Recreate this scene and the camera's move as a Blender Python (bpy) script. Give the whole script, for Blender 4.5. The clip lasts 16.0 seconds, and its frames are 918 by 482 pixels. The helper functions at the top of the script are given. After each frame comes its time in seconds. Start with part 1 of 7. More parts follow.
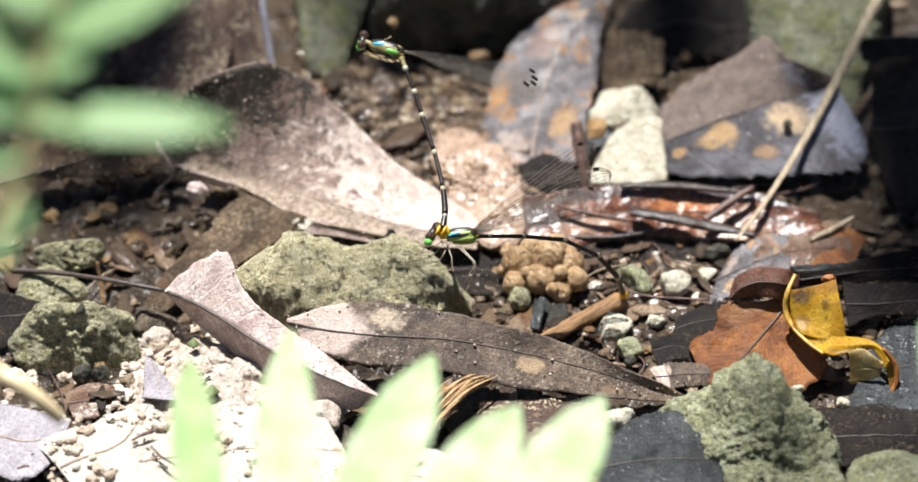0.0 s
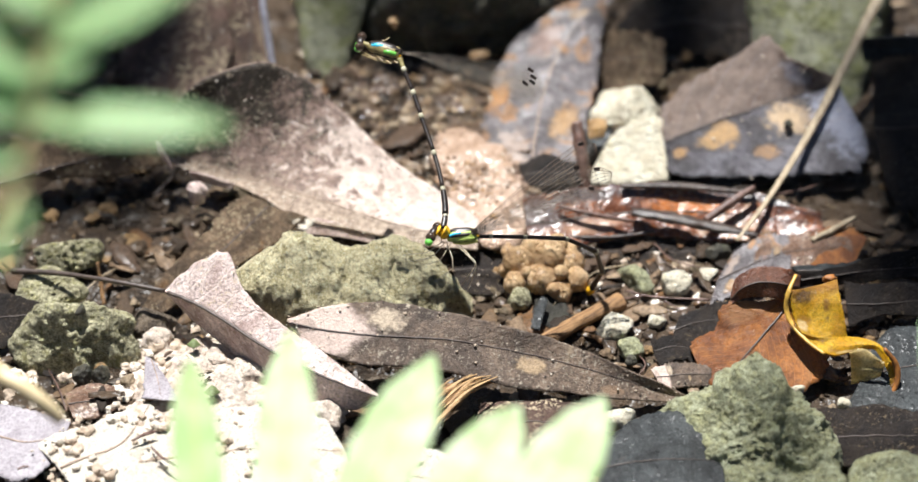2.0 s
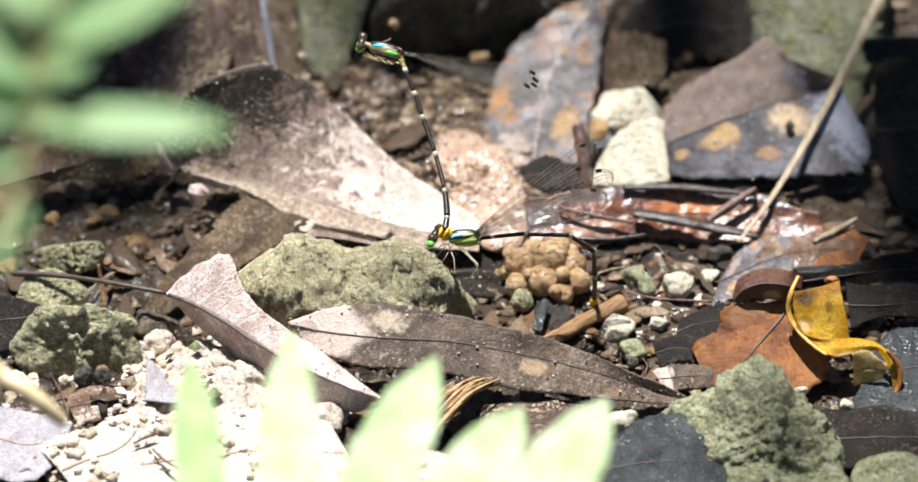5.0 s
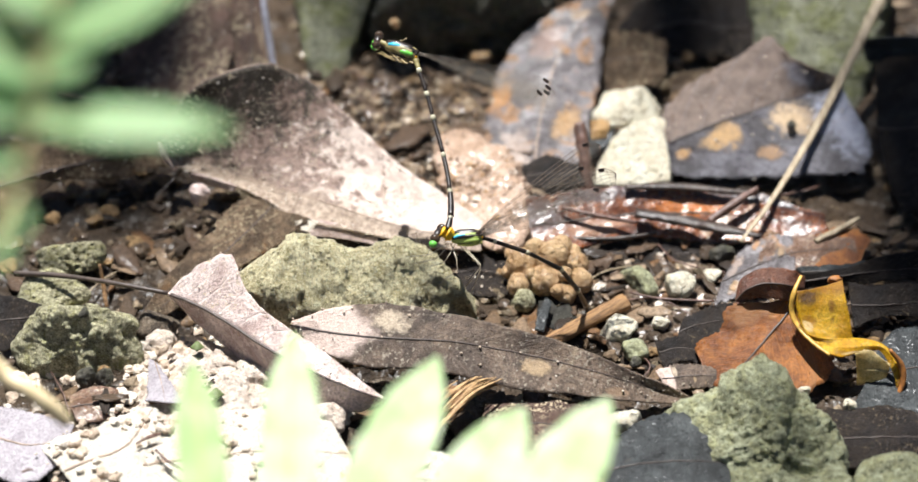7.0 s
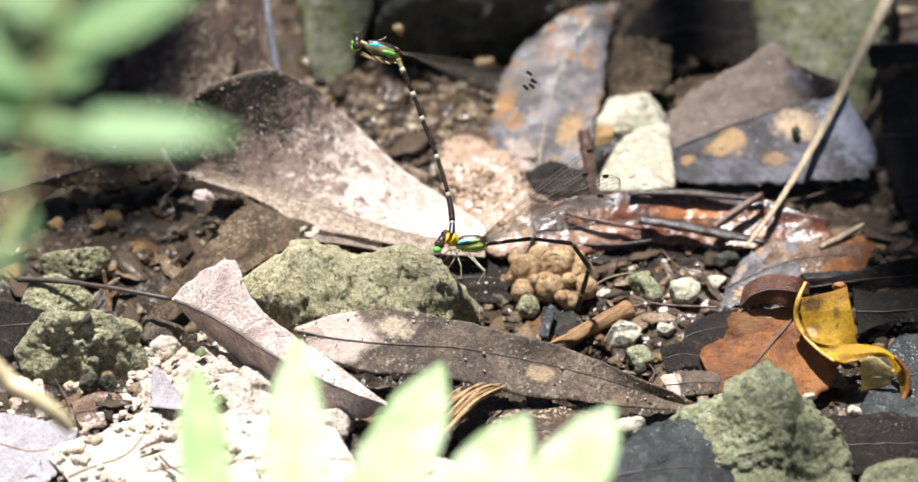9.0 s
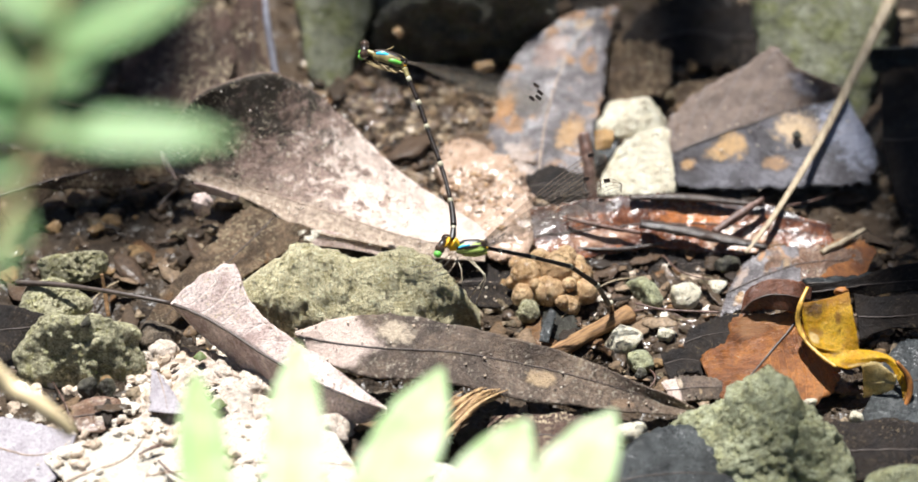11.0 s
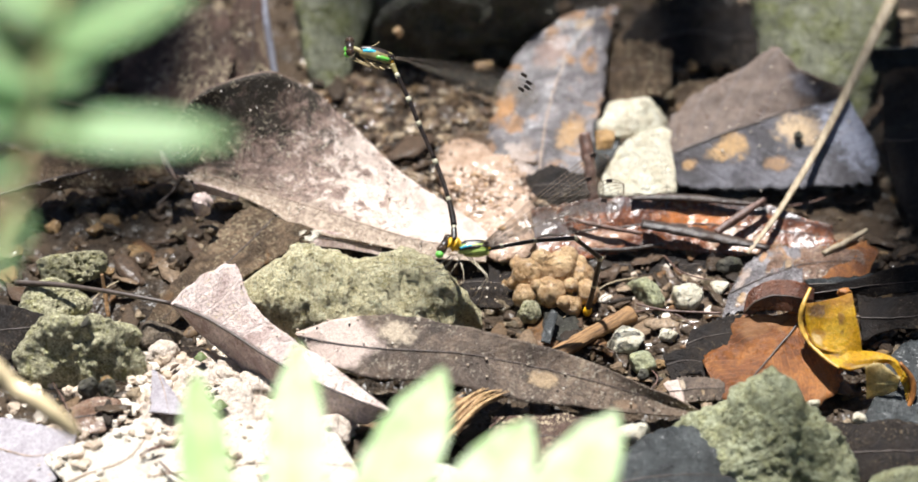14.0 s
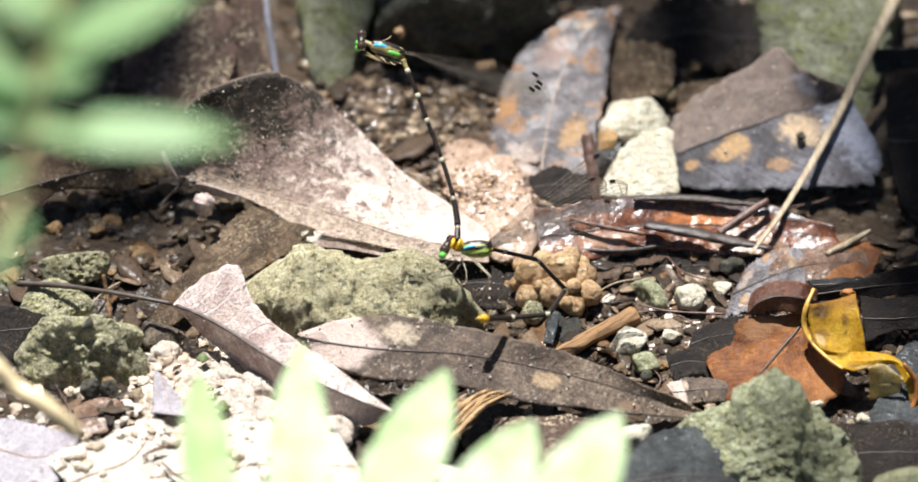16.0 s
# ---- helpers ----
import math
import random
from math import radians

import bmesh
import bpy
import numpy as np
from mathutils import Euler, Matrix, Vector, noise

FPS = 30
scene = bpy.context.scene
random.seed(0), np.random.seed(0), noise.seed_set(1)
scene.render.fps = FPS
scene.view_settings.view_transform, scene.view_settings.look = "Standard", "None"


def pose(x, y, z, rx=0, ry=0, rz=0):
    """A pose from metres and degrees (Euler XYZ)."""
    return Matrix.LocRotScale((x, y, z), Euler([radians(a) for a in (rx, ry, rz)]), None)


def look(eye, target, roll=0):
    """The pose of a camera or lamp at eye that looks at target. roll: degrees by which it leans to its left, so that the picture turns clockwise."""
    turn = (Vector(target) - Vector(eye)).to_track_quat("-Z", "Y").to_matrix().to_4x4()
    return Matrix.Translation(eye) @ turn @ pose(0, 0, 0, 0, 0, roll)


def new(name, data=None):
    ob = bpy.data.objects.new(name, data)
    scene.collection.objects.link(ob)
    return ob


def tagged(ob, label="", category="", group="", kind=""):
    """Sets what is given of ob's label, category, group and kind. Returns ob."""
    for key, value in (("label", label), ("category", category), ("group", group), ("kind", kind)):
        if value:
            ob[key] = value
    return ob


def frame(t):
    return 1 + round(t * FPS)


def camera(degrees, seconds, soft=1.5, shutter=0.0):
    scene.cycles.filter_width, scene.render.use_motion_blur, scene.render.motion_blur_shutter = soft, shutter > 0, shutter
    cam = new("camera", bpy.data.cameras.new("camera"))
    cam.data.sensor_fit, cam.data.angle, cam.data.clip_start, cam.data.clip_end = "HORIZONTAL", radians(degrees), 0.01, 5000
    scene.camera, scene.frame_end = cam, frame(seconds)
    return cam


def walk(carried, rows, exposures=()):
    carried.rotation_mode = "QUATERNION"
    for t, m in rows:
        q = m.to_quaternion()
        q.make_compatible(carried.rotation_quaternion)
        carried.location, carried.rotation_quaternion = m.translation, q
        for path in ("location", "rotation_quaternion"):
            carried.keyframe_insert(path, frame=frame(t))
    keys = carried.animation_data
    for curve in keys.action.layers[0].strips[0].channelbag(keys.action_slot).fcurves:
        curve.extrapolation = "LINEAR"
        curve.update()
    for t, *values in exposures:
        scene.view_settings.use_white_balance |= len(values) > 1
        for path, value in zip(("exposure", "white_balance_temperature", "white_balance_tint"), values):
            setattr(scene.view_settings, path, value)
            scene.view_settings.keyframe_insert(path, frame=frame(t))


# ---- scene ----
MM = 0.001
cam = camera(10.0, 16.0, soft=1.6)
cam.data.dof.use_dof = True
cam.data.dof.focus_distance = 0.863
cam.data.dof.aperture_fstop = 13.0
walk(cam, [
    (0, look((0.00076, -0.70685, 0.55225), (0.00006, -0.00001, -0.00002), -0.031)),
    (0.5, look((0.00095, -0.70665, 0.55209), (0.00003, -0.00001, -0.00001), -0.046)),
    (1, look((0.00099, -0.70640, 0.55190), (0.00002, -0.00000, -0.00000), -0.051)),
    (1.5, look((0.00088, -0.70613, 0.55169), (-0.00000, 0.00000, 0.00000), -0.053)),
    (2, look((0.00073, -0.70588, 0.55150), (-0.00004, 0.00000, 0.00000), -0.057)),
    (2.5, look((0.00060, -0.70570, 0.55135), (-0.00013, 0.00002, 0.00002), -0.070)),
    (3, look((0.00055, -0.70560, 0.55128), (-0.00024, 0.00004, 0.00005), -0.084)),
    (3.5, look((0.00055, -0.70557, 0.55125), (-0.00029, 0.00006, 0.00008), -0.093)),
    (4, look((0.00056, -0.70555, 0.55124), (-0.00031, 0.00013, 0.00017), -0.096)),
    (6.5, look((-0.00481, -0.70408, 0.55009), (-0.00045, 0.00019, 0.00024), 0.085)),
    (7, look((-0.00508, -0.70391, 0.54995), (-0.00054, 0.00017, 0.00021), 0.111)),
    (7.5, look((-0.00532, -0.70368, 0.54978), (-0.00050, 0.00021, 0.00027), 0.143)),
    (8, look((-0.00549, -0.70343, 0.54958), (-0.00073, 0.00032, 0.00041), 0.154)),
    (8.5, look((-0.00557, -0.70319, 0.54940), (-0.00100, 0.00055, 0.00070), 0.151)),
    (9, look((-0.00559, -0.70299, 0.54924), (-0.00122, 0.00080, 0.00102), 0.142)),
    (11.5, look((-0.01003, -0.69946, 0.54651), (-0.00117, 0.00126, 0.00162), 0.501)),
    (12, look((-0.01056, -0.69914, 0.54625), (-0.00120, 0.00127, 0.00163), 0.538)),
    (12.5, look((-0.01135, -0.69877, 0.54597), (-0.00122, 0.00126, 0.00161), 0.588)),
    (13, look((-0.01239, -0.69837, 0.54565), (-0.00118, 0.00124, 0.00159), 0.652)),
    (13.5, look((-0.01347, -0.69796, 0.54533), (-0.00122, 0.00125, 0.00160), 0.712)),
    (14, look((-0.01436, -0.69757, 0.54503), (-0.00129, 0.00128, 0.00163), 0.756)),
    (14.5, look((-0.01501, -0.69720, 0.54475), (-0.00137, 0.00130, 0.00167), 0.786)),
    (15, look((-0.01553, -0.69686, 0.54448), (-0.00145, 0.00132, 0.00169), 0.809)),
    (15.5, look((-0.01598, -0.69656, 0.54425), (-0.00160, 0.00132, 0.00169), 0.825)),
    (16, look((-0.01635, -0.69632, 0.54406), (-0.00169, 0.00134, 0.00172), 0.840)),
], exposures=[(0.0, 0.37, 6200, 10), (6.5, 0.44, 6200, 10), (16.0, 0.45, 6200, 10)])

# ---- light ----
SUN = Vector((-0.12, 0.25, 0.95)).normalized()
world = bpy.data.worlds.new("sky")
scene.world = world
world.use_nodes = True
_sky = world.node_tree.nodes.new("ShaderNodeTexSky")
_sky.sky_type = "NISHITA"
_sky.sun_disc = False
_sky.sun_elevation = math.asin(SUN.z)
_sky.sun_rotation = math.atan2(SUN.x, SUN.y)
_bg = world.node_tree.nodes["Background"]
_bg.inputs["Strength"].default_value = 0.035
world.node_tree.links.new(_sky.outputs["Color"], _bg.inputs["Color"])
_lamp = bpy.data.lights.new("sun", "SUN")
_lamp.energy = 7.0
_lamp.angle = radians(0.53)
_lamp.color = (1.0, 0.975, 0.925)
sun = new("sun", _lamp)
sun.matrix_world = look(SUN, (0, 0, 0))


# ---- materials ----
class Nodes:
    """A short hand for a material's node tree."""

    def __init__(self, name):
        self.mat = bpy.data.materials.new(name)
        self.mat.use_nodes = True
        self.tree = self.mat.node_tree
        self.bsdf = self.tree.nodes["Principled BSDF"]
        self.coord = self.tree.nodes.new("ShaderNodeTexCoord")
        self.mm = self.tree.nodes.new("ShaderNodeVectorMath")
        self.mm.operation = "SCALE"
        self.mm.inputs["Scale"].default_value = 1000.0
        self.link(self.coord.outputs["Object"], self.mm.inputs[0])

    def link(self, a, b):
        self.tree.links.new(a, b)

    def set(self, **values):
        for key, value in values.items():
            self.put(self.bsdf.inputs[key.replace("_", " ")], value)

    def put(self, socket, value):
        if isinstance(value, bpy.types.NodeSocket):
            self.link(value, socket)
        elif isinstance(value, tuple) and len(value) == 3 and socket.type == "RGBA":
            socket.default_value = (*value, 1.0)
        else:
            socket.default_value = value

    def noise(self, per_mm, detail=4.0, rough=0.6, warp=0.0, stretch=None):
        n = self.tree.nodes.new("ShaderNodeTexNoise")
        n.inputs["Scale"].default_value = per_mm
        n.inputs["Detail"].default_value = detail
        n.inputs["Roughness"].default_value = rough
        n.inputs["Distortion"].default_value = warp
        vec = self.mm.outputs[0]
        if stretch:
            m = self.tree.nodes.new("ShaderNodeVectorMath")
            m.operation = "MULTIPLY"
            m.inputs[1].default_value = stretch
            self.link(vec, m.inputs[0])
            vec = m.outputs[0]
        self.link(vec, n.inputs["Vector"])
        return n.outputs["Fac"]

    def cells(self, per_mm, feature="F1"):
        n = self.tree.nodes.new("ShaderNodeTexVoronoi")
        n.feature = feature
        n.inputs["Scale"].default_value = per_mm
        self.link(self.mm.outputs[0], n.inputs["Vector"])
        return n.outputs["Distance"]

    def ramp(self, fac, lo, hi, a=0.0, b=1.0):
        n = self.tree.nodes.new("ShaderNodeMapRange")
        n.interpolation_type = "SMOOTHSTEP"
        self.link(fac, n.inputs["Value"])
        for key, value in (("From Min", lo), ("From Max", hi), ("To Min", a), ("To Max", b)):
            n.inputs[key].default_value = value
        return n.outputs["Result"]

    def mix(self, fac, a, b, mode="MIX"):
        n = self.tree.nodes.new("ShaderNodeMix")
        n.data_type = "RGBA"
        n.blend_type = mode
        self.put(n.inputs[0], fac)
        self.put(n.inputs[6], a)
        self.put(n.inputs[7], b)
        return n.outputs[2]

    def math(self, op, a, b=0.0):
        n = self.tree.nodes.new("ShaderNodeMath")
        n.operation = op
        self.put(n.inputs[0], a)
        self.put(n.inputs[1], b)
        return n.outputs[0]

    def bump(self, height, mm, below=None):
        n = self.tree.nodes.new("ShaderNodeBump")
        n.inputs["Distance"].default_value = mm * MM
        n.inputs["Strength"].default_value = 1.0
        self.link(height, n.inputs["Height"])
        if below:
            self.link(below, n.inputs["Normal"])
        self.link(n.outputs["Normal"], self.bsdf.inputs["Normal"])
        self.link(n.outputs["Normal"], self.bsdf.inputs["Coat Normal"])
        return n.outputs["Normal"]

    def film(self, weight, per_mm=0.45, mm=0.55, rough=0.14):
        """A film of water over the surface, with gentle waves of its own."""
        n = self.tree.nodes.new("ShaderNodeBump")
        n.inputs["Distance"].default_value = mm * MM
        n.inputs["Strength"].default_value = 1.0
        self.link(self.noise(per_mm, 2.5, 0.55), n.inputs["Height"])
        self.link(n.outputs["Normal"], self.bsdf.inputs["Coat Normal"])
        self.set(Coat_Weight=weight, Coat_Roughness=rough)

    def uv(self):
        n = self.tree.nodes.new("ShaderNodeSeparateXYZ")
        self.link(self.coord.outputs["UV"], n.inputs[0])
        return n.outputs[0], n.outputs[1]


def leaf_material(name, light, dark, spot=None, spots=0.62, speck=None, specks=0.66, rough=0.6, wet=0.0,
                  veins=0.35, pairs=11.0, lean=0.25, per_mm=0.16, grain=0.12, coat=0.0,
                  end=None, mould=1.0, soak=0.1, half=None, blots=(), through_light=0.0, shine=0.5):
    """A dead leaf: two mottled colours, larger blotches, fine specks, side veins along its own length, a fine relief."""
    m = Nodes(name)
    u, v = m.uv()
    big = m.ramp(m.noise(per_mm, 5.0, 0.65, 0.6), 0.36, 0.64)
    col = m.mix(big, dark, light)
    fine = m.noise(2.2, 3.0, 0.7)
    col = m.mix(m.ramp(fine, 0.44, 0.62, 0.0, 0.5), col, tuple(0.45 * c for c in dark))
    if spot:
        blot = m.ramp(m.noise(per_mm * 0.9 + 0.03, 3.0, 0.5, 0.9), spots - 0.02, spots + 0.10)
        col = m.mix(blot, col, spot)
    # mould: dark flecks in drifts, and stains with darker borders
    fleck = m.math("MULTIPLY", m.ramp(m.cells(0.75), 0.10, 0.26, 1.0, 0.0), m.ramp(m.noise(0.11, 3.0), 0.44, 0.62))
    col = m.mix(m.math("MULTIPLY", fleck, mould), col, tuple(0.22 * c for c in dark))
    stain = m.noise(0.21, 5.0, 0.6, 1.2)
    col = m.mix(m.math("MULTIPLY", m.ramp(stain, 0.52, 0.60), 0.45 * mould), col, tuple(0.45 * c for c in dark))
    soil = m.math("MULTIPLY", m.ramp(m.noise(2.4, 2.0, 0.6), 0.62, 0.70), m.ramp(m.noise(0.17, 3.0), 0.42, 0.66))
    col = m.mix(m.math("MULTIPLY", soil, 0.75 * mould), col, tuple(min(0.7, 1.5 * c + 0.10) for c in light))
    if speck:
        dust = m.math("MULTIPLY", m.ramp(m.noise(1.5, 2.0, 0.8), specks - 0.03, specks + 0.05), m.ramp(m.noise(0.13, 2.0), 0.36, 0.6))
        col = m.mix(dust, col, speck)
    if end:
        # one end of the blade bleached or stained, with a ragged border: (border, softness, colour)
        edge = m.math("ADD", u, m.math("MULTIPLY", m.math("SUBTRACT", m.noise(0.10, 4.0, 0.6), 0.5), 0.35))
        patch = m.ramp(edge, end[0] - end[1], end[0] + end[1], 1.0, 0.0)
        col = m.mix(m.math("MULTIPLY", patch, m.ramp(fine, 0.3, 0.6, 0.65, 1.0)), col, end[2])
    if half:
        # the other half of the blade dry and of another colour
        dry = m.mix(m.ramp(m.noise(0.5, 5.0, 0.7), 0.35, 0.7), half, tuple(0.6 * c for c in half))
        col = m.mix(m.ramp(v, -0.01, 0.02), col, dry)
    for at_u, at_v, wide_u, wide_v, tone in blots:
        # a single blotch with a ragged, darker border
        du = m.math("DIVIDE", m.math("SUBTRACT", u, at_u), wide_u)
        dv = m.math("DIVIDE", m.math("SUBTRACT", v, at_v), wide_v)
        far = m.math("ADD", m.math("MULTIPLY", du, du), m.math("MULTIPLY", dv, dv))
        far = m.math("ADD", far, m.math("MULTIPLY", m.math("SUBTRACT", m.noise(0.5, 6.0, 0.75), 0.5), 3.6))
        col = m.mix(m.ramp(far, 0.9, 1.5, 0.4, 0.0), col, tuple(0.5 * c for c in dark))
        col = m.mix(m.math("MULTIPLY", m.ramp(far, 0.1, 1.15, 0.94, 0.0), m.ramp(fine, 0.35, 0.6, 0.65, 1.0)), col, tone)
    # side veins: stripes that lean towards the tip
    av = m.math("ABSOLUTE", v)
    along = m.math("SUBTRACT", u, m.math("MULTIPLY", av, lean))
    wob = m.math("MULTIPLY", m.noise(0.25, 2.0), 0.02)
    stripe = m.math("SINE", m.math("MULTIPLY", m.math("ADD", along, wob), 6.2832 * pairs))
    vein = m.ramp(stripe, 0.93, 0.995)
    net = m.ramp(m.cells(0.9, "DISTANCE_TO_EDGE"), 0.0, 0.09, 1.0, 0.0)
    col = m.mix(m.math("MULTIPLY", vein, veins), col, tuple(min(1.0, 1.25 * c + 0.01) for c in light))
    m.set(Base_Color=col)
    gloss = m.ramp(m.noise(0.22, 4.0, 0.7), 0.3, 0.7, max(0.04, rough - 0.28 - wet), min(1.0, rough + 0.14))
    m.set(Roughness=gloss, Specular_IOR_Level=shine)
    b = m.bump(m.math("ADD", m.math("MULTIPLY", vein, min(0.8, 4.0 * veins)), m.math("MULTIPLY", net, 0.25)), 0.12)
    m.bump(m.noise(1.1, 6.0, 0.75), grain * 3.0, b)
    if coat:
        m.film(m.ramp(m.noise(0.12, 3.0), 0.42, 0.58, soak * coat, coat), 1.0, 0.24, 0.27 if soak > 0.2 else 0.2)
    if through_light:
        thin = m.tree.nodes.new("ShaderNodeBsdfTranslucent")
        m.link(col, thin.inputs["Color"])
        both = m.tree.nodes.new("ShaderNodeMixShader")
        both.inputs[0].default_value = through_light
        m.link(m.bsdf.outputs[0], both.inputs[1])
        m.link(thin.outputs[0], both.inputs[2])
        m.link(both.outputs[0], m.tree.nodes["Material Output"].inputs["Surface"])
    return m.mat


def curled_leaf_material(name):
    """The big curled leaf: rotted dark towards its broad end, bleached towards its stalk, crusted with grains."""
    m = Nodes(name)
    u, v = m.uv()
    cloud = m.noise(0.20, 8.0, 0.72, 0.5)
    lean = m.math("MULTIPLY", m.math("SUBTRACT", v, 0.4), 0.22)
    rot = m.math("ADD", m.math("ADD", cloud, lean), m.math("MULTIPLY", m.math("SUBTRACT", 0.42, u), 0.65))
    fade = m.math("ADD", m.noise(0.33, 8.0, 0.75, 0.3), m.math("MULTIPLY", m.math("SUBTRACT", 0.55, u), 0.50))
    bare = m.mix(m.ramp(m.noise(0.6, 5.0, 0.7), 0.35, 0.65), (0.52, 0.40, 0.335), (0.76, 0.63, 0.55))
    brown = m.mix(m.ramp(m.noise(0.5, 6.0, 0.75), 0.36, 0.62), (0.15, 0.095, 0.075), (0.34, 0.235, 0.19))
    col = m.mix(m.ramp(fade, 0.475, 0.545), bare, brown)
    col = m.mix(m.ramp(rot, 0.55, 0.66), col, (0.034, 0.024, 0.015))
    # dark flecks thin out over the bleached part; a crust of tan grains lies on the rotted part
    fleck = m.math("MULTIPLY", m.ramp(m.noise(1.7, 4.0, 0.8), 0.55, 0.61), m.ramp(fade, 0.40, 0.52, 0.1, 0.9))
    col = m.mix(fleck, col, (0.045, 0.030, 0.024))
    crust = m.math("MULTIPLY", m.ramp(m.noise(2.3, 2.0, 0.7), 0.60, 0.635), m.ramp(m.noise(0.22, 4.0, 0.6), 0.42, 0.58, 0.12, 1.0))
    col = m.mix(m.math("MULTIPLY", crust, m.ramp(u, 0.1, 0.75, 0.95, 0.35)), col, (0.66, 0.57, 0.40))
    patch = m.math("MULTIPLY", m.ramp(m.noise(0.17, 6.0, 0.7, 0.8), 0.60, 0.68), m.ramp(u, 0.05, 0.6, 0.75, 0.2))
    col = m.mix(patch, col, (0.46, 0.38, 0.27))
    # the lower lip is dry and tan
    lip = m.math("ADD", v, m.math("MULTIPLY", m.math("SUBTRACT", m.noise(0.35, 5.0, 0.7), 0.5), 0.7))
    dry = m.mix(m.ramp(m.noise(0.9, 5.0, 0.75), 0.4, 0.62), (0.46, 0.36, 0.27), (0.20, 0.14, 0.10))
    col = m.mix(m.ramp(lip, -0.1, 0.16, 0.9, 0.0), col, dry)
    col = m.mix(m.ramp(v, 0.985, 0.995), col, (0.17, 0.115, 0.085))
    m.set(Base_Color=col, Roughness=m.ramp(m.noise(0.3, 4.0, 0.7), 0.3, 0.7, 0.42, 0.72))
    b = m.bump(m.noise(0.45, 5.0, 0.7), 0.35)
    m.bump(m.math("ADD", m.noise(1.6, 6.0, 0.75), m.math("MULTIPLY", crust, 0.6)), 0.30, b)
    return m.mat


def stone_material(name, light, dark, moss=None, moss_amount=0.55, rough=0.85, pits=0.5, per_mm=0.22, relief=0.5, wet=0.0, coat=0.0, grain=1.0):
    m = Nodes(name)
    col = m.mix(m.ramp(m.noise(per_mm, 6.0, 0.7), 0.34, 0.66), dark, light)
    if moss:
        col = m.mix(m.ramp(m.noise(per_mm * 1.7, 5.0, 0.75, 0.4), moss_amount - 0.08, moss_amount + 0.12), col, moss)
    for size, much in ((2.4, 0.75 * grain), (1.1, 0.6 * grain)):
        grit = m.noise(size, 4.0, 0.75)
        col = m.mix(m.ramp(grit, 0.54, 0.64, 0.0, much), col, tuple(min(0.9, 1.3 * c + 0.03) for c in light))
        col = m.mix(m.ramp(grit, 0.35, 0.45, much, 0.0), col, tuple(0.35 * c for c in dark))
    m.set(Base_Color=col, Roughness=m.ramp(m.noise(0.3, 3.0), 0.3, 0.7, max(0.05, rough - 0.1 - wet), rough))
    b = m.bump(m.noise(0.9, 8.0, 0.75), relief * 1.4)
    hole = m.ramp(m.cells(0.8), 0.1, 0.5)
    m.bump(hole, pits * 0.5, b)
    if coat:
        m.film(coat, 0.7, 0.40, 0.2)
    return m.mat


def litter_material(name, colours, rough=0.5, wet=0.2, relief=0.4, dirt=(0.03, 0.022, 0.016), shine=0.5):
    """Loose bits, each of its own colour."""
    m = Nodes(name)
    geo = m.tree.nodes.new("ShaderNodeNewGeometry")
    pick = m.tree.nodes.new("ShaderNodeValToRGB")
    pick.color_ramp.interpolation = "CONSTANT"
    while len(pick.color_ramp.elements) < len(colours):
        pick.color_ramp.elements.new(0.5)
    for k, c in enumerate(colours):
        pick.color_ramp.elements[k].position = k / len(colours)
        pick.color_ramp.elements[k].color = (*c, 1.0)
    m.link(geo.outputs["Random Per Island"], pick.inputs[0])
    col = m.mix(m.ramp(m.noise(1.4, 5.0, 0.75), 0.35, 0.7, 0.0, 0.7), pick.outputs[0], dirt)
    m.set(Base_Color=col, Roughness=m.ramp(m.noise(0.35, 3.0), 0.35, 0.65, max(0.06, rough - 0.2 - wet), rough + 0.2), Specular_IOR_Level=shine)
    m.bump(m.noise(1.6, 6.0, 0.75), relief)
    if wet:
        m.film(min(1.0, wet * 2.5), 0.9, 0.2, 0.18)
    return m.mat


def plain_material(name, colour, rough=0.4, dark=None, per_mm=1.2, coat=0.0, relief=0.03, stretch=None, metal=0.0):
    m = Nodes(name)
    dark = dark or tuple(0.55 * c for c in colour)
    m.set(Base_Color=m.mix(m.ramp(m.noise(per_mm, 4.0, 0.6, 0.0, stretch), 0.35, 0.7), colour, dark), Roughness=rough, Metallic=metal)
    if coat:
        m.set(Coat_Weight=coat, Coat_Roughness=0.1)
    m.bump(m.noise(per_mm * 2.0, 4.0, 0.6, 0.0, stretch), relief)
    return m.mat


